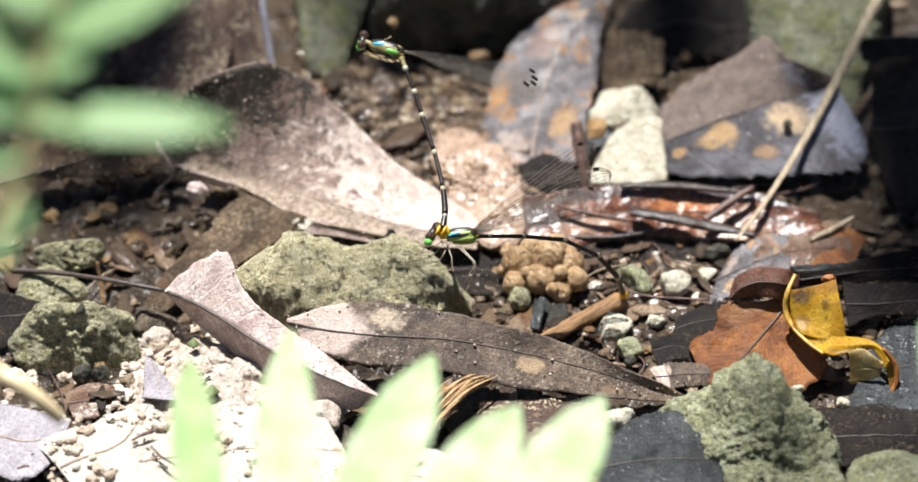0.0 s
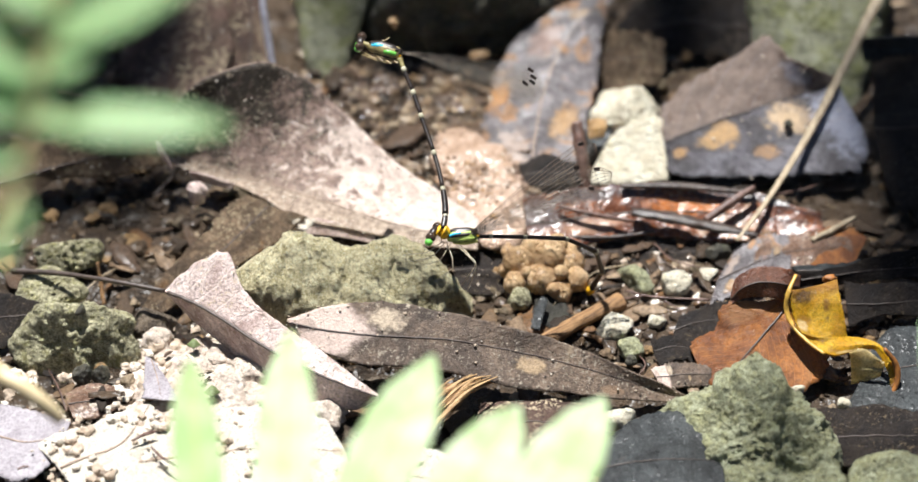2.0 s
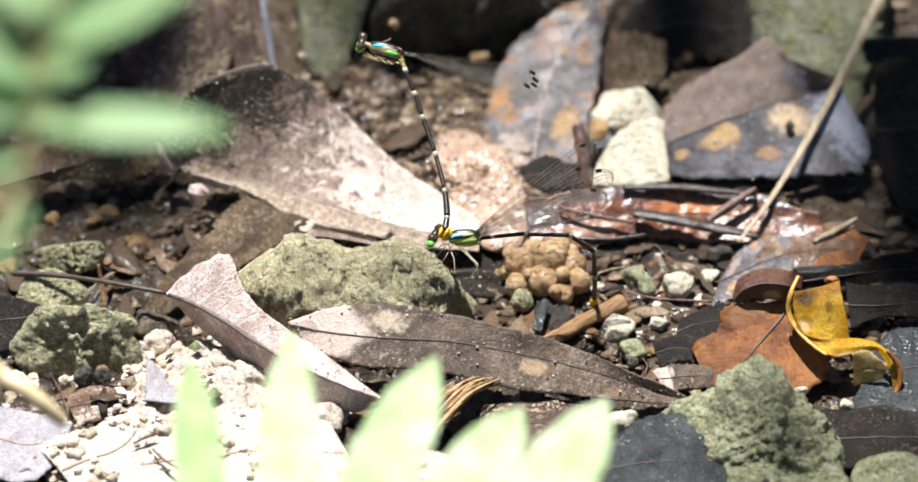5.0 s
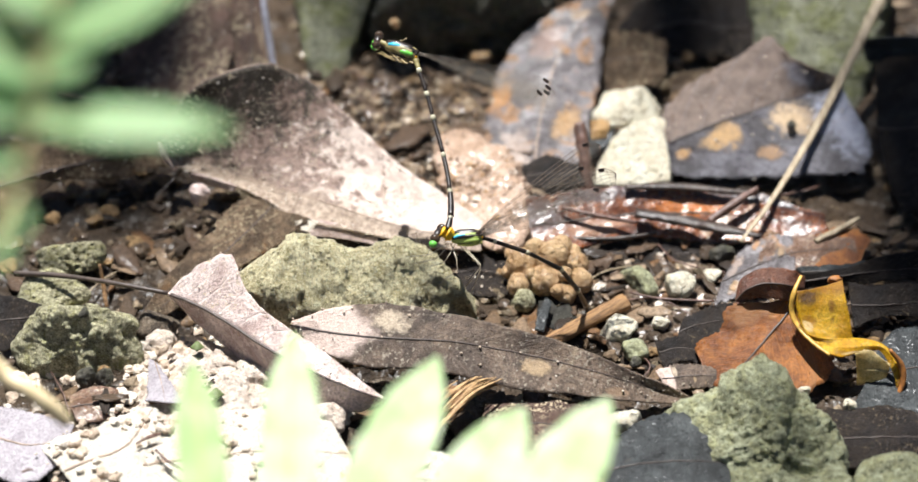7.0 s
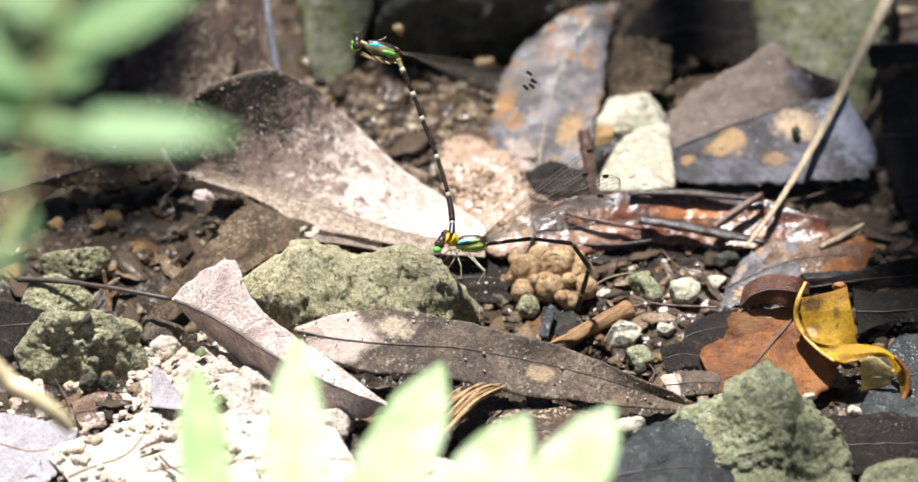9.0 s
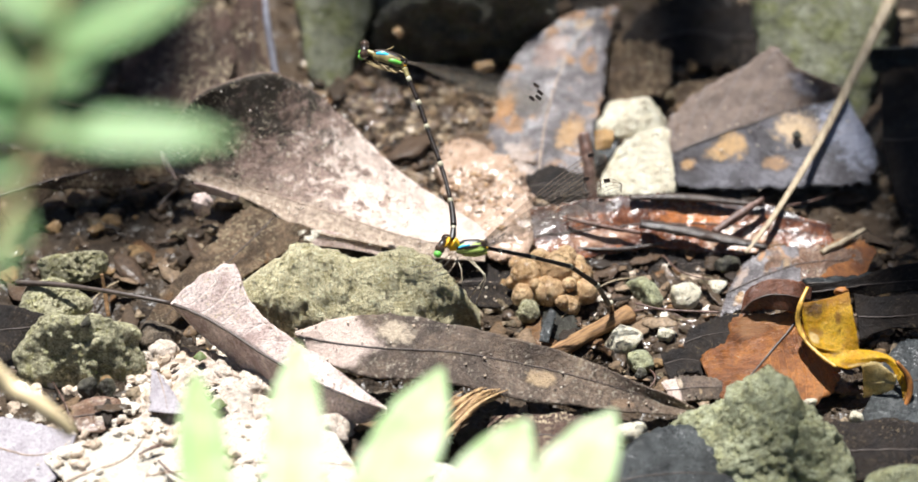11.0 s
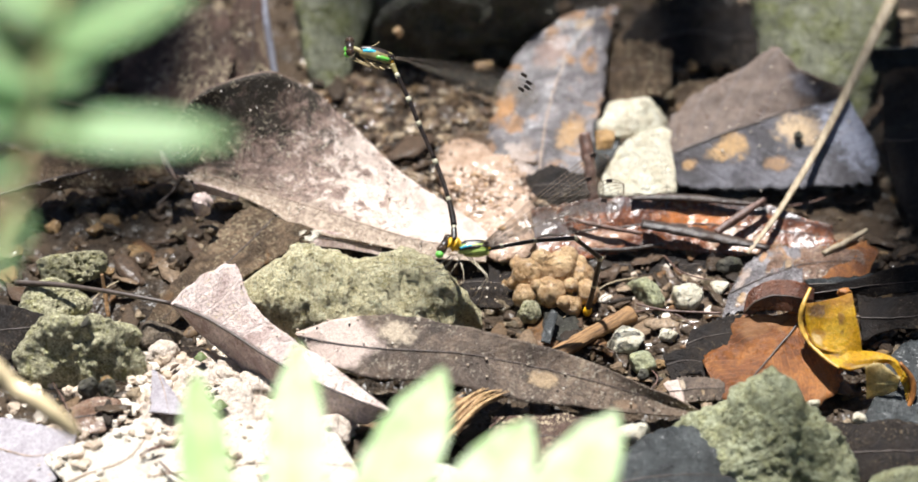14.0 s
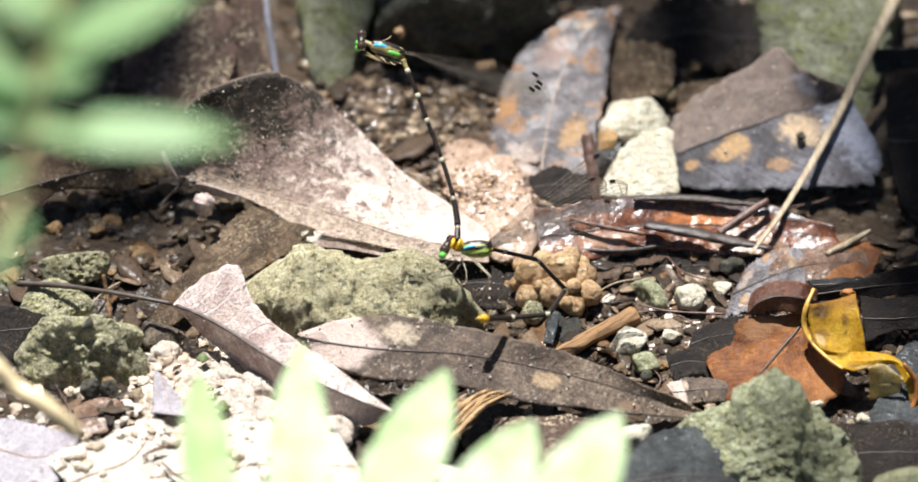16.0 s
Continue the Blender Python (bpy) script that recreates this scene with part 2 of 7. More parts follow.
def fern_material(name, green, pale):
    """A living frond: light passes through it."""
    m = Nodes(name)
    u, v = m.uv()
    col = m.mix(m.ramp(m.noise(0.12, 3.0), 0.3, 0.7), green, pale)
    rib = m.ramp(m.math("ABSOLUTE", v), 0.0, 0.10, 1.0, 0.0)
    col = m.mix(m.math("MULTIPLY", rib, 0.5), col, pale)
    m.set(Base_Color=col, Roughness=0.42)
    m.bump(m.noise(0.8, 3.0), 0.1)
    through_it = m.tree.nodes.new("ShaderNodeBsdfTranslucent")
    m.link(col, through_it.inputs["Color"])
    both = m.tree.nodes.new("ShaderNodeMixShader")
    both.inputs[0].default_value = 0.5
    m.link(m.bsdf.outputs[0], both.inputs[1])
    m.link(through_it.outputs[0], both.inputs[2])
    m.link(both.outputs[0], m.tree.nodes["Material Output"].inputs["Surface"])
    return m.mat


def wing_material(name):
    """A clear membrane with a faint sheen."""
    m = Nodes(name)
    clear = m.tree.nodes.new("ShaderNodeBsdfTransparent")
    clear.inputs["Color"].default_value = (0.97, 0.96, 0.94, 1.0)
    m.set(Base_Color=(0.62, 0.58, 0.50), Roughness=0.3)
    m.bump(m.noise(0.8, 3.0), 0.04)
    both = m.tree.nodes.new("ShaderNodeMixShader")
    both.inputs[0].default_value = 0.04
    m.link(clear.outputs[0], both.inputs[1])
    m.link(m.bsdf.outputs[0], both.inputs[2])
    m.link(both.outputs[0], m.tree.nodes["Material Output"].inputs["Surface"])
    return m.mat


def ground_material(name):
    """Wet dark forest soil with grit."""
    m = Nodes(name)
    big = m.ramp(m.noise(0.05, 5.0, 0.65), 0.38, 0.62)
    col = m.mix(big, (0.026, 0.017, 0.010), (0.105, 0.070, 0.042))
    grit = m.noise(0.9, 6.0, 0.8)
    col = m.mix(m.ramp(grit, 0.5, 0.68, 0.0, 0.8), col, (0.15, 0.11, 0.075))
    col = m.mix(m.ramp(m.noise(0.4, 3.0), 0.63, 0.68, 0.0, 0.6), col, (0.26, 0.21, 0.16))
    m.set(Base_Color=col, Roughness=m.ramp(m.noise(0.12, 4.0), 0.35, 0.62, 0.25, 0.75), Specular_IOR_Level=0.25)
    b = m.bump(m.noise(0.5, 8.0, 0.8), 1.2)
    m.bump(m.cells(1.3), 0.4, b)
    m.film(0.18, 0.5, 0.6, 0.28)
    return m.mat


M_GROUND = ground_material("wet soil")
M_CRUMB = litter_material("soil crumbs", [(0.06, 0.040, 0.025), (0.12, 0.080, 0.048), (0.22, 0.15, 0.09), (0.09, 0.060, 0.038), (0.34, 0.26, 0.17), (0.17, 0.13, 0.08), (0.32, 0.20, 0.09), (0.07, 0.048, 0.030)], 0.55, 0.07, shine=0.2)
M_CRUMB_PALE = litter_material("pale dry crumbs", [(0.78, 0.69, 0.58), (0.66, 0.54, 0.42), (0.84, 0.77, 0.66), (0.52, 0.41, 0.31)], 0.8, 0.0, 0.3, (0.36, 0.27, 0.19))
M_SCRAP = litter_material("leaf scraps", [(0.05, 0.033, 0.02), (0.10, 0.062, 0.038), (0.085, 0.056, 0.034), (0.19, 0.10, 0.045), (0.032, 0.023, 0.017), (0.25, 0.17, 0.105), (0.36, 0.26, 0.17), (0.18, 0.115, 0.065)], 0.5, 0.05, 0.3, shine=0.2)
M_WETHEAP = litter_material("wet soil lumps", [(0.26, 0.17, 0.10), (0.38, 0.26, 0.15), (0.16, 0.10, 0.06), (0.48, 0.36, 0.23), (0.10, 0.065, 0.04)], 0.34, 0.22)
M_MUDGRAIN = litter_material("wet tan grains", [(0.62, 0.45, 0.33), (0.44, 0.28, 0.17), (0.72, 0.58, 0.46), (0.26, 0.16, 0.10), (0.56, 0.35, 0.18)], 0.3, 0.3, 0.2, (0.16, 0.10, 0.06))
M_MUD = stone_material("wet pale mud", (0.64, 0.46, 0.345), (0.42, 0.27, 0.175), rough=0.36, wet=0.2, per_mm=0.34, pits=0.35, relief=0.5, coat=0.8, grain=0.5)
M_WETMUD = stone_material("wet brown mud", (0.20, 0.135, 0.085), (0.060, 0.040, 0.026), rough=0.4, wet=0.15, per_mm=0.3, pits=0.3, relief=0.6, coat=0.8, grain=0.5)
# Soil whitened in its colour for the blown-out sun patch.
M_CLOD = stone_material("pale soil with sun glare", (0.84, 0.72, 0.61), (0.56, 0.43, 0.33), rough=0.9, per_mm=0.4, relief=0.7, grain=0.6)
M_OLIVE = stone_material("olive mossy stone", (0.90, 0.80, 0.50), (0.56, 0.47, 0.235), (0.46, 0.41, 0.16), 0.62, relief=1.6, pits=0.5, per_mm=0.4, grain=0.8)
M_GREYGREEN = stone_material("grey green stone", (0.62, 0.58, 0.37), (0.24, 0.215, 0.12), (0.40, 0.37, 0.15), 0.56, relief=1.2, pits=0.8, per_mm=0.3)
M_PALEGREEN = stone_material("pale green lichen stone", (0.46, 0.47, 0.30), (0.17, 0.165, 0.085), (0.38, 0.37, 0.19), 0.52, relief=0.7, grain=0.6, pits=0.5, per_mm=0.28)
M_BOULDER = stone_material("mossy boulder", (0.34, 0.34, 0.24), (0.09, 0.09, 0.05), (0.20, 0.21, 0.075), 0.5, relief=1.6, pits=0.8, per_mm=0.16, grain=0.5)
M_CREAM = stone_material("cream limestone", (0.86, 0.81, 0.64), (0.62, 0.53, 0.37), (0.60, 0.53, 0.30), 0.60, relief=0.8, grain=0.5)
M_DARKROCK = stone_material("dark damp rock and painted shade", (0.10, 0.09, 0.06), (0.035, 0.03, 0.022), (0.07, 0.075, 0.03), 0.55, rough=0.7)
M_BROWNCLUMP = stone_material("brown clay clump", (0.74, 0.51, 0.28), (0.36, 0.20, 0.085), rough=0.45, wet=0.2, per_mm=0.42, pits=0.5, relief=0.7, coat=0.12, grain=0.3)
M_LEAF_A = curled_leaf_material("speckled brown leaf")
M_LEAF_B = leaf_material("pinkish tan leaf", (0.84, 0.69, 0.63), (0.46, 0.33, 0.29), speck=(0.60, 0.47, 0.32), specks=0.60, rough=0.42, wet=0.1, veins=0.15, per_mm=0.13, coat=0.25, mould=0.2)
M_LEAF_B2 = leaf_material("grey brown leaf", (0.225, 0.162, 0.118), (0.085, 0.064, 0.052), spot=(0.42, 0.33, 0.22), spots=0.72, speck=(0.36, 0.31, 0.24), specks=0.60, rough=0.5, per_mm=0.09, lean=0.10, pairs=15, veins=0.05, end=(0.23, 0.03, (0.64, 0.50, 0.43)), blots=[(0.30, 0.50, 0.05, 0.42, (0.52, 0.42, 0.31)), (0.62, -0.30, 0.035, 0.30, (0.46, 0.33, 0.20)), (0.80, -0.6, 0.03, 0.25, (0.30, 0.20, 0.13)), (0.05, 0.1, 0.05, 0.5, (0.48, 0.36, 0.30))], shine=0.18)
# Blue grey base and the palest blue blot hold the leaf's sky sheen.
M_LEAF_C = leaf_material("blue grey wet leaf", (0.19, 0.18, 0.20), (0.06, 0.052, 0.055), spot=(0.50, 0.31, 0.14), spots=0.70, rough=0.5, wet=0.0, veins=0.2, pairs=7, lean=0.3, per_mm=0.085, coat=0.0, grain=0.16, half=(0.20, 0.145, 0.115), blots=[(0.29, -0.28, 0.10, 0.26, (0.52, 0.32, 0.14)), (0.62, -0.24, 0.13, 0.24, (0.60, 0.43, 0.26)), (0.12, -0.50, 0.05, 0.16, (0.40, 0.24, 0.11)), (0.46, -0.62, 0.05, 0.12, (0.34, 0.20, 0.10)), (0.86, -0.50, 0.20, 0.55, (0.38, 0.39, 0.47)), (0.75, 0.55, 0.10, 0.35, (0.20, 0.19, 0.22))])
M_LEAF_D = leaf_material("grey rusty leaf", (0.32, 0.285, 0.285), (0.13, 0.115, 0.115), spot=(0.36, 0.20, 0.10), spots=0.55, rough=0.44, wet=0.14, per_mm=0.17, veins=0.08, coat=0.35, soak=0.3, grain=0.2, blots=[(0.35, 0.85, 0.09, 0.25, (0.44, 0.22, 0.08)), (0.62, 0.4, 0.10, 0.35, (0.30, 0.19, 0.15)), (0.12, 0.4, 0.10, 0.4, (0.46, 0.36, 0.30)), (0.22, -0.5, 0.08, 0.3, (0.46, 0.28, 0.13)), (0.8, 0.2, 0.06, 0.25, (0.38, 0.26, 0.15))])
M_LEAF_F = leaf_material("wet red brown leaf", (0.36, 0.11, 0.032), (0.10, 0.036, 0.02), spot=(0.45, 0.28, 0.17), spots=0.58, speck=(0.55, 0.46, 0.40), specks=0.62, rough=0.26, wet=0.1, per_mm=0.22, veins=0.05, coat=1.0, grain=0.22, mould=0.5, soak=0.9, blots=[(0.06, 0.3, 0.12, 0.6, (0.22, 0.19, 0.19)), (0.30, 0.75, 0.22, 0.28, (0.12, 0.105, 0.11)), (0.28, -0.35, 0.14, 0.4, (0.48, 0.27, 0.17)), (0.60, 0.2, 0.14, 0.4, (0.56, 0.18, 0.035)), (0.78, 0.8, 0.2, 0.25, (0.08, 0.07, 0.07))])
# Near black, for rotting leaves and for the sheets of hollow shade.
M_LEAF_DARK = leaf_material("dark rotting leaf and hollow shade", (0.030, 0.021, 0.015), (0.014, 0.011, 0.010), speck=(0.12, 0.09, 0.055), specks=0.62, rough=0.65, wet=0.0, per_mm=0.1, coat=0.0, shine=0.18)
M_LEAF_PLUM = leaf_material("plum brown leaf", (0.155, 0.095, 0.072), (0.055, 0.034, 0.026), speck=(0.52, 0.42, 0.28), specks=0.545, rough=0.55, veins=0.08, per_mm=0.1, shine=0.18)
M_LEAF_ORANGE = leaf_material("orange brown leaf", (0.48, 0.18, 0.04), (0.19, 0.062, 0.016), spot=(0.34, 0.15, 0.05), spots=0.62, rough=0.45, pairs=16, lean=0.5, veins=0.5, through_light=0.2, mould=0.15, blots=[(0.3, 0.7, 0.2, 0.3, (0.36, 0.17, 0.07)), (0.75, -0.5, 0.2, 0.35, (0.16, 0.05, 0.015))])
M_LEAF_RED = leaf_material("dark red brown leaf", (0.20, 0.074, 0.036), (0.09, 0.034, 0.018), speck=(0.4, 0.25, 0.18), specks=0.68, rough=0.45)
M_LEAF_YELLOW = leaf_material("yellow leaf", (0.88, 0.56, 0.03), (0.72, 0.38, 0.015), spot=(0.20, 0.085, 0.015), spots=0.60, rough=0.36, veins=0.06, through_light=0.35, per_mm=0.22, end=(0.20, 0.14, (0.40, 0.17, 0.015)), mould=0.6, blots=[(0.22, -0.60, 0.10, 0.45, (0.09, 0.042, 0.012)), (0.45, -0.55, 0.05, 0.25, (0.42, 0.20, 0.03)), (0.33, 0.35, 0.06, 0.18, (0.30, 0.13, 0.02)), (0.06, 0.1, 0.06, 0.6, (0.30, 0.12, 0.015)), (0.97, 0.0, 0.10, 1.5, (0.30, 0.12, 0.03)), (0.52, -0.75, 0.07, 0.2, (0.75, 0.55, 0.25))])
M_LEAF_CREAM = leaf_material("pale cream leaf underside", (0.90, 0.76, 0.42), (0.78, 0.58, 0.22), rough=0.5, veins=0.1, through_light=0.5, mould=0.25)
M_LEAF_SLATE = leaf_material("slate grey leaf", (0.070, 0.076, 0.076), (0.028, 0.029, 0.029), spot=(0.17, 0.13, 0.10), spots=0.66, rough=0.42, veins=0.05, per_mm=0.09, coat=0.15, shine=0.18)
# The sun's overexposure is put into this near-white leaf colour.
M_LEAF_PALE = leaf_material("pinkish leaf with sun glare", (0.86, 0.80, 0.68), (0.72, 0.64, 0.52), spot=(0.50, 0.37, 0.24), spots=0.66, speck=(0.40, 0.29, 0.19), specks=0.66, rough=0.5, per_mm=0.10, mould=0.35, grain=0.2)
M_LEAF_LILAC = leaf_material("wet lilac grey leaf", (0.50, 0.455, 0.48), (0.36, 0.32, 0.34), spot=(0.30, 0.22, 0.19), spots=0.66, rough=0.4, per_mm=0.12, mould=0.3, veins=0.1)
M_LEAF_TAN = leaf_material("wet tan brown leaf", (0.33, 0.20, 0.135), (0.15, 0.085, 0.055), spot=(0.42, 0.29, 0.15), spots=0.6, speck=(0.55, 0.45, 0.32), specks=0.6, rough=0.4, per_mm=0.16, coat=0.3, grain=0.2)
M_LEAF_MID = leaf_material("dull grey brown leaf", (0.22, 0.150, 0.094), (0.070, 0.048, 0.032), spot=(0.24, 0.125, 0.05), spots=0.66, speck=(0.34, 0.28, 0.18), specks=0.58, rough=0.6, per_mm=0.2, veins=0.08, grain=0.25, shine=0.18)
M_GREENSCRAP = plain_material("green leaf scrap", (0.15, 0.19, 0.07), 0.6, (0.09, 0.11, 0.04), 0.6)
M_RIB = plain_material("brown leaf rib", (0.085, 0.06, 0.048), 0.5, per_mm=0.9)
M_RIB_LIGHT = plain_material("tan leaf rib", (0.42, 0.30, 0.22), 0.5, per_mm=0.9)
M_RIB_YELLOW = plain_material("yellow leaf rib", (0.62, 0.36, 0.06), 0.45)
M_RIB_TIP = plain_material("orange brown leaf tip", (0.36, 0.14, 0.03), 0.45, (0.18, 0.07, 0.02))
M_LEAF_OCHRE = leaf_material("ochre leaf chip", (0.56, 0.34, 0.13), (0.34, 0.19, 0.07), rough=0.45, mould=0.4)
M_SHARD = leaf_material("dark olive leaf shard", (0.050, 0.047, 0.037), (0.022, 0.020, 0.016), rough=0.6, veins=0.0, per_mm=0.3, shine=0.2)
M_UMBER = stone_material("umber stone", (0.20, 0.15, 0.10), (0.07, 0.05, 0.033), rough=0.7, per_mm=0.3, relief=0.8)
M_FIBRE = plain_material("straw coloured bark fibre", (0.58, 0.38, 0.18), 0.6, (0.30, 0.17, 0.07), 0.8, relief=0.15)
M_EDGE_GLINT = plain_material("painted leaf edge glint", (0.42, 0.42, 0.48), 0.4, (0.26, 0.25, 0.28))
M_STRAW = plain_material("dry straw", (0.44, 0.35, 0.23), 0.5, (0.24, 0.18, 0.11), 0.6, relief=0.12, stretch=(4.0, 0.35, 0.5))
M_TWIG = plain_material("split brown twig", (0.36, 0.20, 0.08), 0.6, (0.12, 0.055, 0.022), 1.3, relief=0.3, stretch=(0.12, 2.2, 2.2))
M_STICK = plain_material("dark wet stick", (0.055, 0.036, 0.026), 0.4, (0.018, 0.012, 0.010), 0.8, relief=0.2, coat=0.2)
M_STICK_PLUM = plain_material("plum brown stick", (0.16, 0.088, 0.066), 0.45, (0.07, 0.038, 0.028), 0.8, relief=0.15)
# One fern green at three strengths of sun, the light put into the colour.
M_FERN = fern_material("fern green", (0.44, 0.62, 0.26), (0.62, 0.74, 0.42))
M_FERN_SUN = fern_material("sunlit fern green", (0.58, 0.74, 0.38), (0.81, 0.89, 0.66))
M_FERN_SHADED = fern_material("shaded fern green", (0.33, 0.55, 0.24), (0.48, 0.66, 0.36))
M_STEM = plain_material("fern stem", (0.50, 0.43, 0.20), 0.5, (0.38, 0.34, 0.14))
M_PALESTEM = plain_material("pale yellow stem", (0.90, 0.74, 0.46), 0.45, (0.8, 0.6, 0.33))
M_BLACK = plain_material("black brown cuticle", (0.026, 0.015, 0.009), 0.36, (0.010, 0.007, 0.006), coat=0.1)
M_GREEN = plain_material("leaf green cuticle", (0.16, 0.52, 0.07), 0.35, (0.12, 0.42, 0.06), coat=0.3)
M_LIME = plain_material("yellow green cuticle", (0.40, 0.50, 0.11), 0.4, (0.26, 0.34, 0.07), coat=0.3)
M_BLUE = plain_material("sky blue cuticle", (0.06, 0.50, 0.72), 0.35, (0.05, 0.42, 0.62), coat=0.3)
M_YELLOW = plain_material("yellow cuticle", (0.80, 0.46, 0.015), 0.4, (0.66, 0.34, 0.01))
M_RING = plain_material("white ring", (0.50, 0.46, 0.33), 0.45, (0.36, 0.33, 0.22))
M_EYE = plain_material("dark eye", (0.06, 0.036, 0.02), 0.15, (0.03, 0.018, 0.012), 2.0, coat=0.5)
M_LEG = plain_material("pale leg", (0.58, 0.51, 0.38), 0.4, (0.42, 0.34, 0.23))
M_OLIVECUT = plain_material("olive cuticle", (0.30, 0.25, 0.10), 0.4, (0.16, 0.12, 0.05))
M_TANCUT = plain_material("tan cuticle", (0.40, 0.30, 0.14), 0.4, (0.22, 0.16, 0.07))
M_YELLOWGREEN = plain_material("pale yellow green cuticle", (0.55, 0.55, 0.12), 0.4, (0.40, 0.42, 0.08))
M_WING = wing_material("wing membrane")
M_VEIN = plain_material("wing vein", (0.12, 0.075, 0.045), 0.4)
M_BARK = plain_material("branch bark", (0.14, 0.11, 0.08), 0.8, (0.06, 0.05, 0.04), 0.05, relief=1.0)
M_CANOPY = fern_material("canopy leaf", (0.05, 0.11, 0.025), (0.08, 0.15, 0.04))

BASE = {}


# ---- shaping helpers (all lengths in millimetres) ----
def spline(points, n):
    """n places evenly along a smooth curve through the points."""
    p = np.array(points, float)
    if len(p) == 2:
        s = np.linspace(0, 1, n)[:, None]
        return p[0] * (1 - s) + p[1] * s
    q = np.vstack([2 * p[0] - p[1], p, 2 * p[-1] - p[-2]])
    out = []
    for s in np.linspace(0, len(p) - 1, n):
        i = min(int(s), len(p) - 2)
        t = s - i
        a, b, c, d = q[i], q[i + 1], q[i + 2], q[i + 3]
        out.append(0.5 * (2 * b + (c - a) * t + (2 * a - 5 * b + 4 * c - d) * t * t + (3 * b - a - 3 * c + d) * t ** 3))
    return np.array(out)


def wave(p, per_mm, seed=0.0, octaves=3):
    """Fractal noise, about -1 to 1, at a place in mm."""
    return noise.fractal(Vector((p[0] * per_mm + seed, p[1] * per_mm - seed * 0.7, p[2] * per_mm + 3.1)), 1.0, 2.0, octaves)


def build(name, verts, faces, material, parent=None, label="", uv=None, smooth=True):
    """One mesh object from places in mm, under a thing (or part of one), whose base it is told from."""
    base = BASE.get(parent.name, np.zeros(3)) if parent else np.zeros(3)
    mesh = bpy.data.meshes.new(name)
    v = (np.asarray(verts, float) - base) * MM
    mesh.from_pydata(v.tolist(), [], [list(f) for f in faces])
    if uv is not None:
        layer = mesh.uv_layers.new(name="UVMap")
        loops = np.zeros(len(mesh.loops), int)
        mesh.loops.foreach_get("vertex_index", loops)
        layer.data.foreach_set("uv", np.asarray(uv, float)[loops].ravel())
    mesh.polygons.foreach_set("use_smooth", [smooth] * len(mesh.polygons))
    mesh.materials.append(material)
    mesh.update()
    ob = new(name, mesh)
    if parent:
        ob.parent = parent
        BASE[ob.name] = base
    if label:
        ob["label"] = label
    return ob


def thing(name, base, label, category, group="", kind=""):
    ob = new(name)
    ob.empty_display_size = 0.005
    ob.location = Vector(base) * MM
    BASE[ob.name] = np.array(base, float)
    return tagged(ob, label, category, group, kind)


def tube(path, radii, sides=8, flat=1.0, wob=0.0, seed=0.0):
    """Places and faces of a round, closed tube along a path."""
    p = np.asarray(path, float)
    r = np.interp(np.linspace(0, 1, len(p)), np.linspace(0, 1, len(radii)), radii)
    tan = np.gradient(p, axis=0)
    tan /= np.linalg.norm(tan, axis=1)[:, None] + 1e-9
    ref = np.array([0.0, 0.0, 1.0]) if abs(tan[0][2]) < 0.9 else np.array([0.0, 1.0, 0.0])
    verts, faces = [], []
    for i in range(len(p)):
        a = np.cross(tan[i], ref)
        a /= np.linalg.norm(a) + 1e-9
        b = np.cross(a, tan[i])
        for k in range(sides):
            w = 2 * math.pi * k / sides
            rr = r[i] * (1 + (wob * wave(p[i] + 3 * k, 0.5, seed) if wob else 0))
            verts.append(p[i] + rr * (math.cos(w) * a + flat * math.sin(w) * b))
    for i in range(len(p) - 1):
        for k in range(sides):
            j = (k + 1) % sides
            faces.append((i * sides + k, i * sides + j, (i + 1) * sides + j, (i + 1) * sides + k))
    verts += [p[0], p[-1]]
    c, e, last = len(verts) - 2, len(verts) - 1, (len(p) - 1) * sides
    for k in range(sides):
        j = (k + 1) % sides
        faces += [(c, j, k), (e, last + k, last + j)]
    return np.array(verts), faces


def ball(centre, radii, n=2, turn=0.0, lump=0.0, per_mm=0.3, seed=0.0):
    """Places and faces of a lumpy ellipsoid."""
    bm = bmesh.new()
    bmesh.ops.create_icosphere(bm, subdivisions=n, radius=1.0)
    v = np.array([x.co[:] for x in bm.verts])
    f = [tuple(x.index for x in y.verts) for y in bm.faces]
    bm.free()
    v = v * np.array(radii, float)
    if lump:
        v *= np.array([1 + lump * wave(q, per_mm, seed) for q in v])[:, None]
    c, s = math.cos(turn), math.sin(turn)
    v = v @ np.array([[c, s, 0], [-s, c, 0], [0, 0, 1]])
    return v + np.array(centre, float), f


def merge(pieces):
    verts, faces, k = [], [], 0
    for v, f in pieces:
        verts.append(v)
        faces += [tuple(i + k for i in q) for q in f]
        k += len(v)
    return np.vstack(verts), faces


